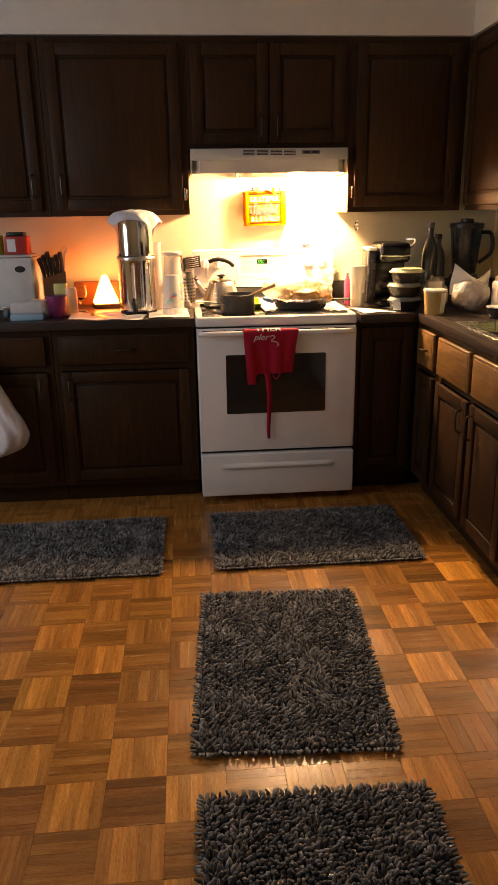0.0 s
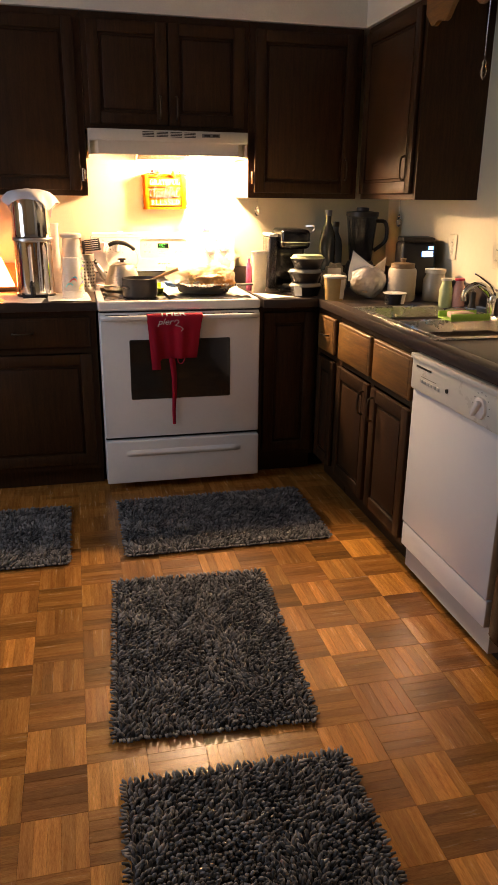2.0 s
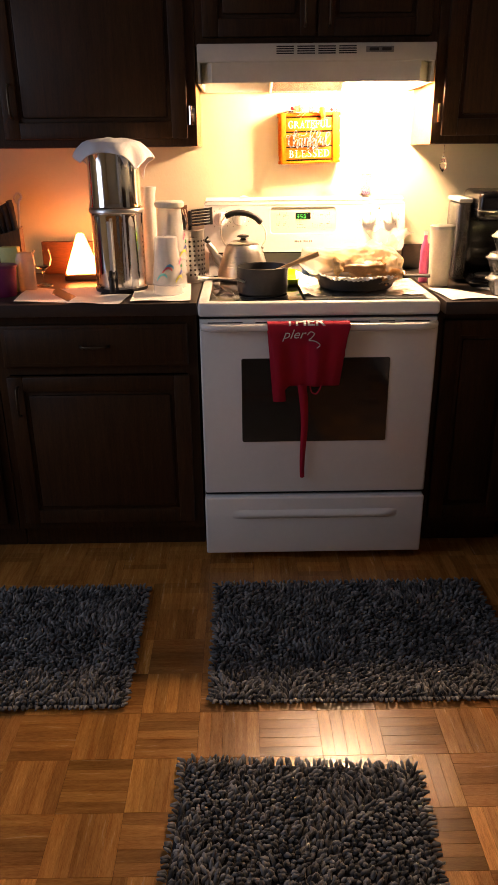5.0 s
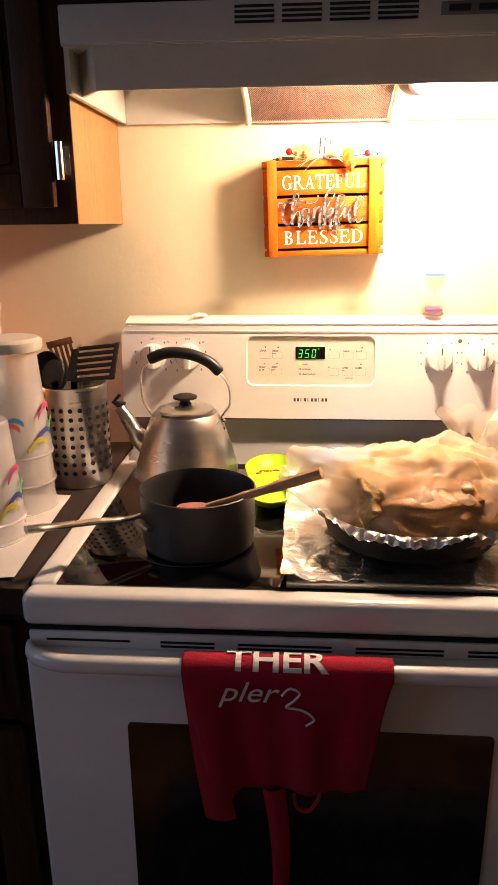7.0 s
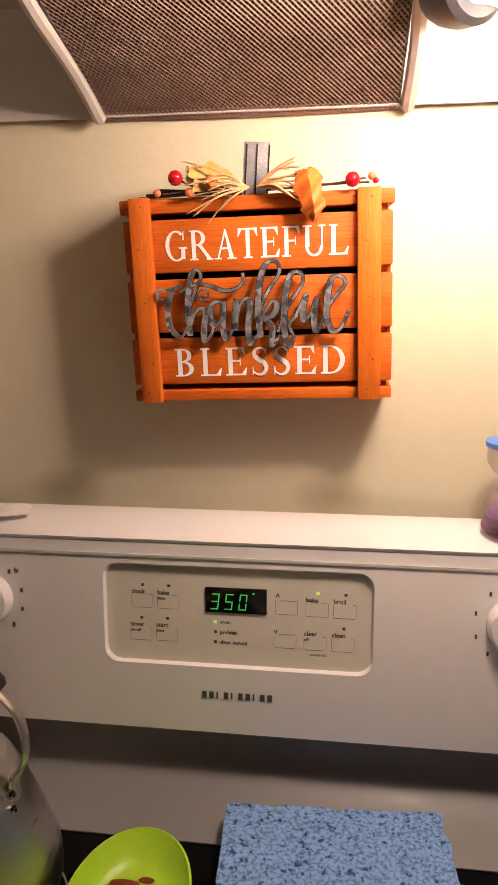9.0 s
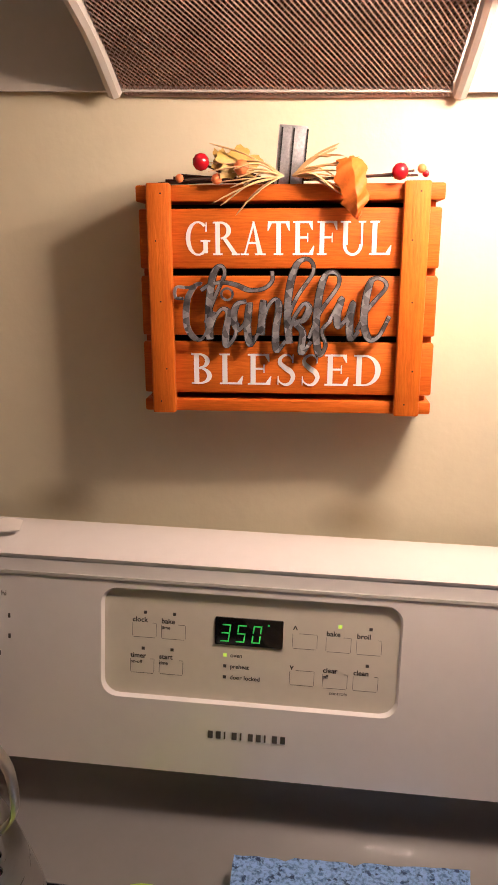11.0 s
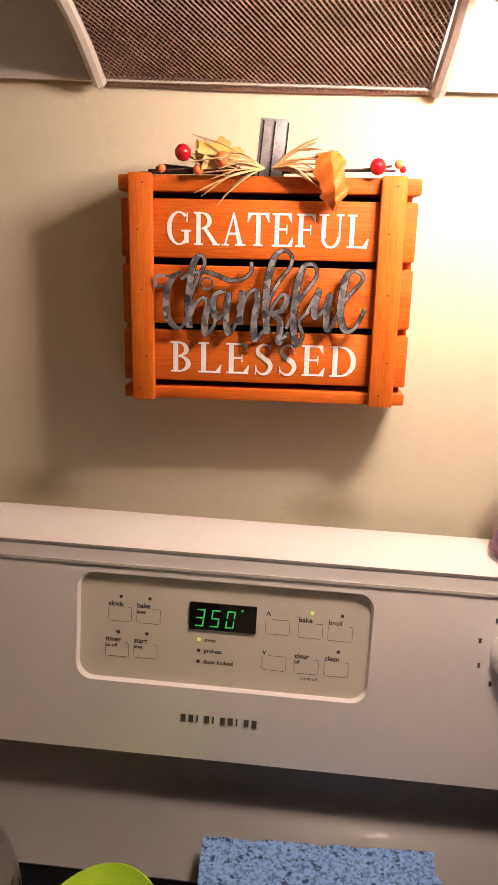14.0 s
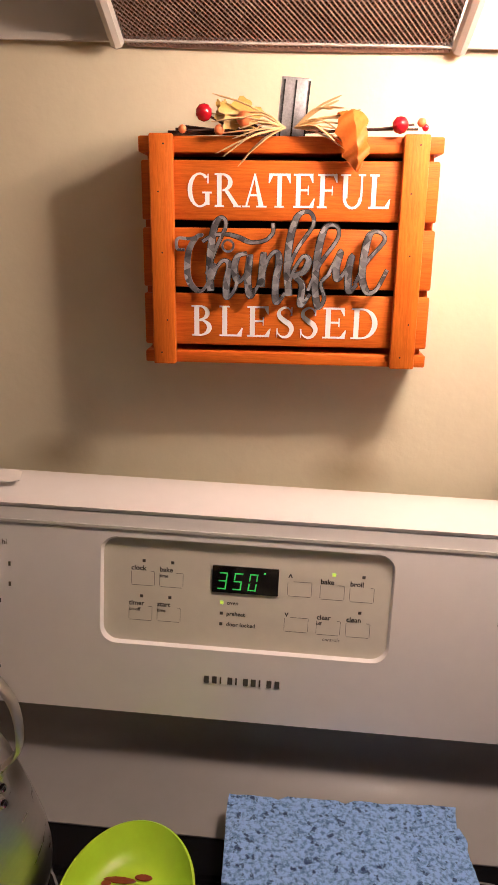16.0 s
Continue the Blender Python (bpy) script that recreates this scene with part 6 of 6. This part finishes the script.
single("folded_napkin", sheet(lambda u, v: Vector((0.15 * u, 0.14 * v, 0.004 + 0.012 * math.sin(3 * u) * math.sin(4 * v) + 0.004 * noise.noise(Vector((u * 6, v * 6, 1))))), 14, 14, 0.002), WHITECLOTH, (1.05, -1.98, CT), "crumpled white napkin on the counter", "napkin")
db = thing("dish_soap", (1.10, -1.90, CT), "clear dish soap bottle with blue liquid", "bottle")
part("body", lathe([(0, 0), (0.034, 0), (0.037, 0.008), (0.037, 0.16), (0.024, 0.195), (0.012, 0.205), (0.012, 0.225), (0, 0.225)], 24, (0, 0, 0), (1, 0.75)), tint("clear_bottle", (0.52, 0.58, 0.66), 0.1, transmission=0.4), db)
part("liquid_band", lathe([(0.0374, 0.012), (0.0376, 0.06), (0.0366, 0.06), (0.0366, 0.012)], 24, (0, 0, 0), (1, 0.75)), tint("blue_soap", (0.02, 0.25, 0.55), 0.15), db)
part("cap", lathe([(0, 0.2255), (0.014, 0.2255), (0.012, 0.25), (0, 0.252)], 16), ENAMEL, db)
for k in range(3):
    single("paper_sheet", sheet(lambda u, v: Vector((0.13 * u, 0.19 * v, 0.0015 + 0.003 * math.sin(4 * u + k))), 6, 6, 0.0005), PAPER, (0.71 + 0.012 * k, -2.52 + 0.02 * k, CT + 0.004 * k), "loose white mail paper on the counter", "paper", 12 * k - 10)

# ---- things on the counter beside the stove, left ----
wf = thing("water_filter", (-0.660, -0.42, CT), "polished steel two-chamber water filter with a black spigot", "water filter")
part("base_ring", lathe([(0, 0), (0.087, 0), (0.089, 0.012), (0.09, 0.016), (0, 0.016)], 40), BLACK, wf)
part("lower_chamber", lathe([(0, 0.0165), (0.09, 0.0165), (0.0855, 0.022), (0.0855, 0.245), (0.087, 0.249), (0.087, 0.256), (0, 0.256)], 48), CHROME, wf)
part("band", lathe([(0.0885, 0.2565), (0.0915, 0.26), (0.0915, 0.268), (0.0885, 0.272)], 48), STEEL, wf)
part("upper_chamber", lathe([(0, 0.2725), (0.0855, 0.2725), (0.088, 0.276), (0.0845, 0.29), (0.084, 0.45), (0.0855, 0.455), (0, 0.457)], 48), CHROME, wf)
part("sight_tube", tube([(-0.012, -0.096, 0.075), (-0.012, -0.096, 0.235)], 0.0075, 12), FROST, wf, "clear sight glass tube")
sp = part("spigot", tube(smooth_path([(-0.012, -0.09, 0.062), (-0.012, -0.118, 0.06), (-0.012, -0.126, 0.04), (-0.012, -0.126, 0.012)], 5), [0.012] * 8 + [0.009] * 8, 12), BLACK, wf, "black plastic spigot")
part("spigot_lever", box(-0.017, -0.007, -0.135, -0.12, 0.06, 0.085, 0.003), BLACK, sp)
part("tube_cap", box(-0.022, -0.002, -0.112, -0.087, 0.064, 0.076, 0.003), BLACK, wf)
clo = thing("cloth", (-0.660, -0.42, CT + 0.459), "white cloth draped over the water filter", "cloth")


def drape(u, v):
    a = 2 * math.pi * u
    square = 1.0 / max(abs(math.cos(a)), abs(math.sin(a)))
    fall = 0.12 * (square - 0.75) * (1 + 0.35 * math.sin(a + 0.6))
    wave = math.sin(9 * a) * 0.006 + math.sin(5 * a + 1) * 0.006
    if v < 0.5:
        r, z = 0.089 * v / 0.5, 0.022 - 0.012 * (v / 0.5) ** 2 + 0.005 * noise.noise(Vector((6 * math.cos(a) * v, 6 * math.sin(a) * v, 2)))
    else:
        d = (v - 0.5) / 0.5
        r, z = 0.091 + 0.03 * math.sin(d * 1.5) + wave * d, 0.01 - fall * d - 0.008 * d
    return Vector((r * math.cos(a), r * math.sin(a), z))


part("fabric", sheet(drape, 90, 26, 0.003), WHITECLOTH, clo)
for k, (x, y, w, d, a) in enumerate(((-0.97, -0.645, 0.26, 0.26, 4), (-0.80, -0.66, 0.17, 0.15, -6), (-0.60, -0.655, 0.19, 0.3, 3))):
    single("paper_sheet", sheet(lambda u, v: Vector((w * u, d * v, 0.001 + 0.0022 * k + 0.02 * max(0.0, 0.35 - u) * (k == 0) + 0.002 * math.sin(6 * u + 3 * v))), 14, 8, 0.0006), PAPER, (x, y, CT), "white paper sheet lying on the counter edge", "paper", a)


def cup_stack(where, r, h, n, pitch, label):
    c = thing("cup_stack", where, label, "cups", 0, "stacks of plastic cups")
    for k in range(n):
        z = k * pitch
        part("cup", lathe([(r, z), (r + 0.001, z + 0.003), (r - 0.0015, z + 0.005), (r * 0.74, z + h), (r * 0.70, z + h + 0.003), (0, z + h + 0.003)], 28), CUPWHITE, c)
    for a, zz, col in ((-105, 0.05, (0.6, 0.10, 0.12)), (-98, 0.058, (0.05, 0.3, 0.6)), (-30, 0.075, (0.6, 0.06, 0.2)), (-40, 0.035, (0.06, 0.08, 0.35)), (-10, 0.05, (0.1, 0.5, 0.2)), (-55, 0.022, (0.55, 0.5, 0.05)), (-125, 0.03, (0.1, 0.45, 0.5))):
        zz += pitch * (n - 1) - 0.012
        part("printed_swirl", sheet(lambda u, v: Vector(((r * (1 - 0.26 * (zz - pitch * (n - 1) + 0.02 * u) / h) + 0.0035) * math.cos(radians(a + 40 * u)), (r * (1 - 0.26 * (zz - pitch * (n - 1) + 0.02 * u) / h) + 0.0035) * math.sin(radians(a + 40 * u)), zz + 0.018 * math.sin(2.6 * u) + 0.008 * v)), 12, 3, 0.0005), tint("cup_print", col), c)
    return c


cup_stack((-0.492, -0.515, CT + 0.003), 0.05, 0.15, 2, 0.03, "inverted stack of printed translucent plastic cups")
st2 = cup_stack((-0.487, -0.395, CT + 0.003), 0.053, 0.165, 3, 0.048, "taller inverted stack of printed plastic cups with lid")
part("lid", lathe([(0, 0.266), (0.047, 0.266), (0.05, 0.272), (0.05, 0.281), (0.044, 0.286), (0, 0.287)], 28), tint("cream_lid", (0.70, 0.66, 0.58)), st2, "cream plastic lid on top")
single("white_scoop", lathe([(0, 0), (0.034, 0), (0.036, 0.02), (0.022, 0.2), (0.021, 0.3), (0.026, 0.33), (0, 0.331)], 24), tint("white_plastic", (0.68, 0.67, 0.64)), (-0.565, -0.29, CT), "tall white plastic tumbler behind the cups", "tumbler")
uh = thing("utensil_holder", (-0.438, -0.245, CT), "perforated steel utensil holder with black cooking tools", "utensil holder")
part("cylinder", lathe([(0, 0), (0.056, 0), (0.058, 0.003), (0.058, 0.178), (0.0595, 0.18), (0.0595, 0.184), (0.057, 0.185), (0.0555, 0.18), (0.0555, 0.006), (0, 0.006)], 40), STEEL, uh)
for ring in range(8):
    for k in range(22):
        a = 2 * math.pi * (k + 0.5 * (ring % 2) * 0) / 22
        if math.sin(a) < 0.35:
            part("punched_hole", lathe([(0, 0), (0.0042, 0), (0.0042, 0.0006), (0, 0.0006)], 8), DARKSLOT, uh).matrix_local = Matrix.Translation((0.0582 * math.cos(a), 0.0582 * math.sin(a), 0.03 + 0.0165 * ring)) @ Vector((math.cos(a), math.sin(a), 0)).to_track_quat("Z", "Y").to_matrix().to_4x4()
bars = bmesh.new()
put_box(bars, -0.036, 0.036, -0.002, 0.002, 0.0, 0.014, 0.001)
put_box(bars, -0.042, 0.042, -0.002, 0.002, 0.078, 0.088, 0.001)
for k in range(6):
    put_box(bars, -0.04 + 0.0148 * k, -0.034 + 0.0148 * k, -0.0019, 0.0019, 0.012, 0.08)
tl = part("slotted_turner", bars, BLACK, uh, "black slotted turner")
tl.matrix_local = pose(0.004, -0.03, 0.222, 0, 0, -10) @ pose(0, 0, 0, -52, 0, 0) @ pose(0, 0, 0, 0, 80, 0)
part("turner_handle", tube([(0.012, -0.03, 0.212), (-0.01, 0.0, 0.02)], 0.006, 8), BLACK, uh)
lad = lathe([(0, -0.03), (0.03, -0.022), (0.042, 0.0), (0.041, 0.002), (0.028, -0.018), (0, -0.026)], 24)
part("ladle", lad, BLACK, uh, "black ladle").matrix_local = pose(-0.038, -0.03, 0.205, 75, 0, -25)
part("ladle_handle", tube([(-0.03, -0.02, 0.19), (0.01, 0.0, 0.02)], 0.006, 8), BLACK, uh)
fork = bmesh.new()
for k in range(5):
    put_box(fork, -0.02 + 0.009 * k, -0.015 + 0.009 * k, -0.0015, 0.0015, 0.0, 0.055)
put_box(fork, -0.022, 0.024, -0.002, 0.002, 0.05, 0.062, 0.001)
part("wooden_turner", fork, BOARDWOOD, uh, "dark wooden slotted turner").matrix_local = pose(-0.012, 0.01, 0.2, 0, -12, 10)
part("wire_whisk", tube(smooth_path([(0.0, 0.01, 0.02), (0.012, 0.012, 0.2), (0.022, 0.012, 0.235), (0.014, 0.012, 0.25), (0.004, 0.012, 0.235), (0.006, 0.01, 0.19)], 5), 0.002, 6), STEEL, uh)
sl = thing("salt_lamp", (-0.845, -0.155, CT), "glowing pyramid salt lamp on a dark wooden base", "lamp", 12)
part("base", box(-0.068, 0.068, -0.06, 0.06, 0, 0.022, 0.004), BOARDWOOD, sl)
pyr = bmesh.new()
foot = [pyr.verts.new((x, y, 0.0225)) for x, y in ((-0.064, -0.055), (0.064, -0.055), (0.064, 0.055), (-0.064, 0.055))]
head = [pyr.verts.new((x, y, 0.165)) for x, y in ((-0.012, -0.01), (0.012, -0.01), (0.012, 0.01), (-0.012, 0.01))]
for k in range(4):
    pyr.faces.new((foot[k], foot[(k + 1) % 4], head[(k + 1) % 4], head[k]))
pyr.faces.new(head)
pyr.faces.new(foot)
bmesh.ops.bevel(pyr, geom=pyr.edges[:], offset=0.004, segments=2, affect="EDGES")
part("salt_crystal", pyr, SALT, sl, "glowing pink salt pyramid")
single("cutting_board", box(-0.16, 0.16, -0.012, 0.012, 0, 0.125, 0.006), BOARDWOOD, (-0.86, -0.045, CT), "brown wooden board standing behind the salt lamp", "cutting board")
single("wine_glass", lathe([(0, 0), (0.032, 0), (0.03, 0.003), (0.004, 0.008), (0.004, 0.05), (0.026, 0.068), (0.034, 0.09), (0.028, 0.125), (0.027, 0.125), (0.033, 0.09), (0.025, 0.07), (0, 0.056)], 28), GLASS, (-0.955, -0.31, CT), "clear stemmed glass beside the salt lamp", "glass")
kb = thing("knife_block", (-1.075, -0.30, CT), "dark wooden knife block full of black-handled knives", "knife block", 10)
part("block", plate([(-0.055, 0.0), (0.055, 0.0), (0.055, 0.2), (-0.055, 0.17)], -0.06, 0.06), BLOCKWOOD, kb)
for k in range(11):
    x, y = -0.045 + 0.018 * (k % 6), -0.038 + 0.05 * (k // 6)
    ln = 0.105 + 0.014 * ((k * 7) % 3)
    kn = tube(smooth_path([(x, y, 0.16), (x * 1.02 - 0.004, y - 0.008, 0.2), (x * 1.08 - 0.01, y - 0.024, 0.16 + ln * 0.75), (x * 1.1 - 0.016, y - 0.034, 0.16 + ln)], 4), [0.008] * 4 + [0.0105] * 5 + [0.012] * 4, 8, 0.75)
    part("knife_handle", kn, BLACK, kb)
part("scissor_ring", tube(smooth_path([(0.05, 0.0, 0.2), (0.058, -0.005, 0.28), (0.07, -0.01, 0.3), (0.06, -0.01, 0.315), (0.045, -0.008, 0.3), (0.05, -0.004, 0.28)], 5), 0.004, 8), STEEL, kb)
tub("snack_tub", (-1.04, -0.50, CT), 0.048, 0.1, tint("magenta_tub", (0.28, 0.03, 0.14)), tint("purple_lid", (0.2, 0.04, 0.14)), "magenta plastic tub on the counter")
single("yellow_box", box(-0.03, 0.03, -0.02, 0.02, 0, 0.15, 0.003), tint("pale_yellow_card", (0.66, 0.62, 0.22)), (-1.03, -0.42, CT), "small yellow and white carton", "carton")
single("clear_jar", lathe([(0, 0), (0.03, 0), (0.032, 0.006), (0.032, 0.11), (0.026, 0.13), (0, 0.131)], 22), CUPWHITE, (-0.985, -0.42, CT), "small translucent jar beside the knife block", "jar")
wb = thing("rice_cooker_box", (-1.27, -0.24, CT), "white kitchen appliance with a dark oval badge", "appliance")
part("body", box(-0.105, 0.105, -0.1, 0.1, 0, 0.27, 0.014, 3), tint("white_case", (0.62, 0.6, 0.56)), wb)
badge = lathe([(0, 0), (0.026, 0), (0.024, 0.003), (0, 0.003)], 24, (0, 0, 0), (1.0, 0.6))
part("badge", badge, BLACK, wb).matrix_local = pose(0.04, -0.1, 0.215, 90, 0, 0)
part("top_rim", box(-0.1, 0.1, -0.095, 0.095, 0.2705, 0.283, 0.005), PLASTIC_GREY, wb)
rb = thing("red_box", (-1.25, -0.24, CT + 0.2835), "red carton with a white label on the appliance", "carton")
part("carton", box(-0.055, 0.055, -0.05, 0.05, 0, 0.085, 0.002), tint("red_card", (0.42, 0.03, 0.02)), rb)
part("paper_label", box(-0.04, 0.0, -0.0515, -0.0502, 0.012, 0.072), PAPER, rb)
part("black_tray", box(-0.045, 0.04, -0.04, 0.04, 0.0855, 0.104, 0.006), BLACK, rb)
single("lime_tin", lathe([(0, 0), (0.035, 0), (0.036, 0.003), (0.036, 0.09), (0, 0.092)], 22), tint("lime_tin_paint", (0.42, 0.5, 0.04)), (-1.352, -0.25, CT + 0.2835), "lime green tin on the appliance", "tin")
tub("cream_tub", (-1.13, -0.44, CT), 0.042, 0.075, CUPWHITE, CLEARLID, "small translucent tub with a white lid")
cb2 = thing("wipes_box", (-1.165, -0.565, CT), "clear box with a blue base on the counter", "box")
part("base", box(-0.075, 0.075, -0.04, 0.04, 0, 0.03, 0.004), tint("pale_blue_plastic", (0.25, 0.4, 0.5)), cb2)
part("cover", box(-0.073, 0.073, -0.038, 0.038, 0.0305, 0.085, 0.006), CUPWHITE, cb2)
single("steel_bowl", lathe([(0, 0), (0.05, 0), (0.065, 0.05), (0.068, 0.052), (0.06, 0.046), (0.046, 0.004), (0, 0.004)], 28), STEEL, (-1.31, -0.55, CT), "small steel bowl on the counter", "bowl")

# plastic bag on the drawer handle
pb = thing("plastic_bag", (-1.405, -0.68, 0), "white plastic shopping bag hanging from a drawer handle", "bag")


def shopping_bag(u, v):
    a = 2 * math.pi * u
    w = 0.03 + 0.2 * min(1.0, 1.35 * v) ** 0.8 * (1 - 0.9 * max(0.0, (v - 0.8) / 0.2) ** 2.2)
    crease = noise.noise(Vector((3 * math.cos(a), 3 * math.sin(a), 4 * v))) * 0.03 + noise.noise(Vector((9 * math.cos(a), 9 * math.sin(a), 7 * v))) * 0.012
    return Vector((w * math.cos(a) * (1 + 2.2 * crease), -0.03 - 0.05 * min(1.0, 3 * v) + (0.35 * w + crease) * math.sin(a), 0.775 - 0.48 * v + 0.06 * crease))


part("sack", sheet(shopping_bag, 72, 40), plain("white_bag_film", (0.66, 0.67, 0.72), 0.4, vary=0.15, scale=12, bump=0.004, bump_scale=30, coat=0.2), pb)
part("bag_handle", tube(smooth_path([(-0.03, -0.03, 0.74), (-0.012, -0.025, 0.79), (0.012, -0.025, 0.79), (0.03, -0.03, 0.74)], 5), 0.006, 6, 0.4), WHITECLOTH, pb)


# ---- shag rugs ----
def shag_rug(cx, cy, w, d, turn, seed, label):
    """A backing with thousands of bent yarn tufts."""
    rug = thing("shag_rug", (cx, cy, 0), label, "rug", turn, "grey shag rugs")
    part("backing", box(-w / 2 + 0.008, w / 2 - 0.008, -d / 2 + 0.008, d / 2 - 0.008, 0.001, 0.009, 0.002), RUGBASE, rug)
    rng = np.random.default_rng(seed)
    step = 0.0108
    nx, ny = int(w / step), int(d / step)
    gx, gy = np.meshgrid(np.linspace(-w / 2 + 0.006, w / 2 - 0.006, nx), np.linspace(-d / 2 + 0.006, d / 2 - 0.006, ny))
    root = np.stack([gx.ravel(), gy.ravel()], 1) + rng.uniform(-0.003, 0.003, (nx * ny, 2))
    n = len(root)
    swirl = np.array([noise.noise(Vector((x * 7, y * 7, seed))) for x, y in root])
    ang = swirl * 5 + rng.uniform(-1.3, 1.3, n)
    out = np.maximum(np.abs(root[:, 0]) / (w / 2), np.abs(root[:, 1]) / (d / 2)) > 0.965
    outward = np.arctan2(root[:, 1] * (np.abs(root[:, 1]) / d > np.abs(root[:, 0]) / w), root[:, 0] * (np.abs(root[:, 0]) / w >= np.abs(root[:, 1]) / d))
    ang = np.where(out, outward + rng.uniform(-0.5, 0.5, n), ang)
    ln = rng.uniform(0.012, 0.02, n)
    lean = rng.uniform(0.45, 1.05, n)
    lean = np.where(out, 1.15, lean)
    dirx, diry = np.cos(ang), np.sin(ang)
    verts = np.zeros((n, 13, 3))
    rad = rng.uniform(0.0042, 0.006, n)
    for k, (f, rr) in enumerate(((0.0, 0.85), (0.5, 1.1), (0.88, 0.8))):
        bend = lean * f ** 1.6
        px = root[:, 0] + dirx * ln * bend * 0.85
        py = root[:, 1] + diry * ln * bend * 0.85
        pz = 0.007 + ln * f * np.sqrt(np.maximum(0.08, 1 - (lean * f) ** 2 * 0.75)) * 1.05
        for j in range(4):
            a = ang + math.pi / 4 + math.pi / 2 * j
            verts[:, 4 * k + j] = np.stack([px + rad * rr * np.cos(a), py + rad * rr * np.sin(a), pz - 0.5 * rad * rr * np.cos(a - ang) * bend], 1)
    top = verts[:, 8:12].mean(1)
    verts[:, 12] = top + np.stack([dirx * rad * 0.6 * lean, diry * rad * 0.6 * lean, rad * 0.7], 1)
    faces = []
    for k in range(2):
        for j in range(4):
            faces.append((4 * k + j, 4 * k + (j + 1) % 4, 4 * k + 4 + (j + 1) % 4, 4 * k + 4 + j))
    quads = (np.array(faces)[None] + 13 * np.arange(n)[:, None, None]).reshape(-1, 4)
    tris = (np.array([(8 + j, 8 + (j + 1) % 4, 12) for j in range(4)])[None] + 13 * np.arange(n)[:, None, None]).reshape(-1, 3)
    me = bpy.data.meshes.new("pile")
    me.from_pydata(verts.reshape(-1, 3).tolist(), [], quads.tolist() + tris.tolist())
    me.materials.append(RUGYARN)
    me.shade_smooth()
    ob = new("pile", me)
    ob.parent = rug
    tagged(ob, "thick grey chenille yarn tufts", "", "", "stuff")


SHAG = "dark grey chenille shag rug on the parquet floor"
shag_rug(0.085, -1.15, 0.86, 0.56, 0, 1, SHAG + " before the stove")
shag_rug(-1.0, -1.16, 0.86, 0.56, 0, 2, SHAG + " before the counter")
shag_rug(-0.152, -2.06, 0.555, 0.85, -3.5, 3, SHAG)
shag_rug(-0.168, -3.055, 0.565, 0.87, -1.5, 4, SHAG)

# ---- parquet: squares of five oak fingers, turned by quarters ----
PITCH = 0.1525


def finger_square(rng):
    bm = bmesh.new()
    w = PITCH / 5
    for k in range(5):
        x0, x1 = -PITCH / 2 + w * k + 0.0001, -PITCH / 2 + w * (k + 1) - 0.0001
        y0, y1 = -PITCH / 2 + 0.0004, PITCH / 2 - 0.0004
        z = rng.uniform(-0.00025, 0.0002)
        c = 0.0002
        low = [bm.verts.new(p) for p in ((x0, y0, z - 0.0055), (x1, y0, z - 0.0055), (x1, y1, z - 0.0055), (x0, y1, z - 0.0055))]
        mid = [bm.verts.new(p) for p in ((x0, y0, z - c), (x1, y0, z - c), (x1, y1, z - c), (x0, y1, z - c))]
        top = [bm.verts.new(p) for p in ((x0 + c, y0 + c, z), (x1 - c, y0 + c, z), (x1 - c, y1 - c, z), (x0 + c, y1 - c, z))]
        for a, b in ((low, mid), (mid, top)):
            for j in range(4):
                bm.faces.new((a[j], a[(j + 1) % 4], b[(j + 1) % 4], b[j]))
        bm.faces.new(top)
    return bm


prng = random.Random(11)
squares = [mesh_of("parquet_square", finger_square(prng), PARQUET, False) for k in range(6)]
floor_ob = bpy.data.objects["floor"]
rest_v, rest_f = [], []
for ix in range(-13, 14):
    for iy in range(-24, 12):
        x = -0.677 + (ix + 0.5) * PITCH
        y = -1.91 + (iy + 0.5) * PITCH
        if not (XL + 0.08 < x < XR - 0.08 and YF + 0.08 < y < -0.08) or (x > 0.85 and y < -0.6) or y > -0.52:
            continue
        m = prng.choice(squares)
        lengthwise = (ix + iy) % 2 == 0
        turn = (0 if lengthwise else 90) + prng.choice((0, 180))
        # random tone; crosswise squares darker, the grain's directional sheen put into colour
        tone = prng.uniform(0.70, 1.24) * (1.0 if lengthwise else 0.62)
        ob_m = pose(x, y, 0, 0, 0, turn)
        if -3.95 < y < -1.2 and -1.5 < x < 0.8:
            sq = new("parquet_square", m)
            sq.parent = floor_ob
            sq.matrix_local = ob_m
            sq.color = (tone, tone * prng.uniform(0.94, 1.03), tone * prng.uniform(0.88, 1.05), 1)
        else:
            base = len(rest_v)
            rest_v += [tuple(ob_m @ v.co) for v in m.vertices]
            rest_f += [tuple(base + i for i in p.vertices) for p in m.polygons]
me = bpy.data.meshes.new("parquet_rest")
me.from_pydata(rest_v, [], rest_f)
me.materials.append(PARQUET)
far = new("parquet_rest", me)
far.parent = floor_ob
far.color = (0.8, 0.78, 0.76, 1)
tagged(far, "oak parquet squares further off", "", "", "stuff")
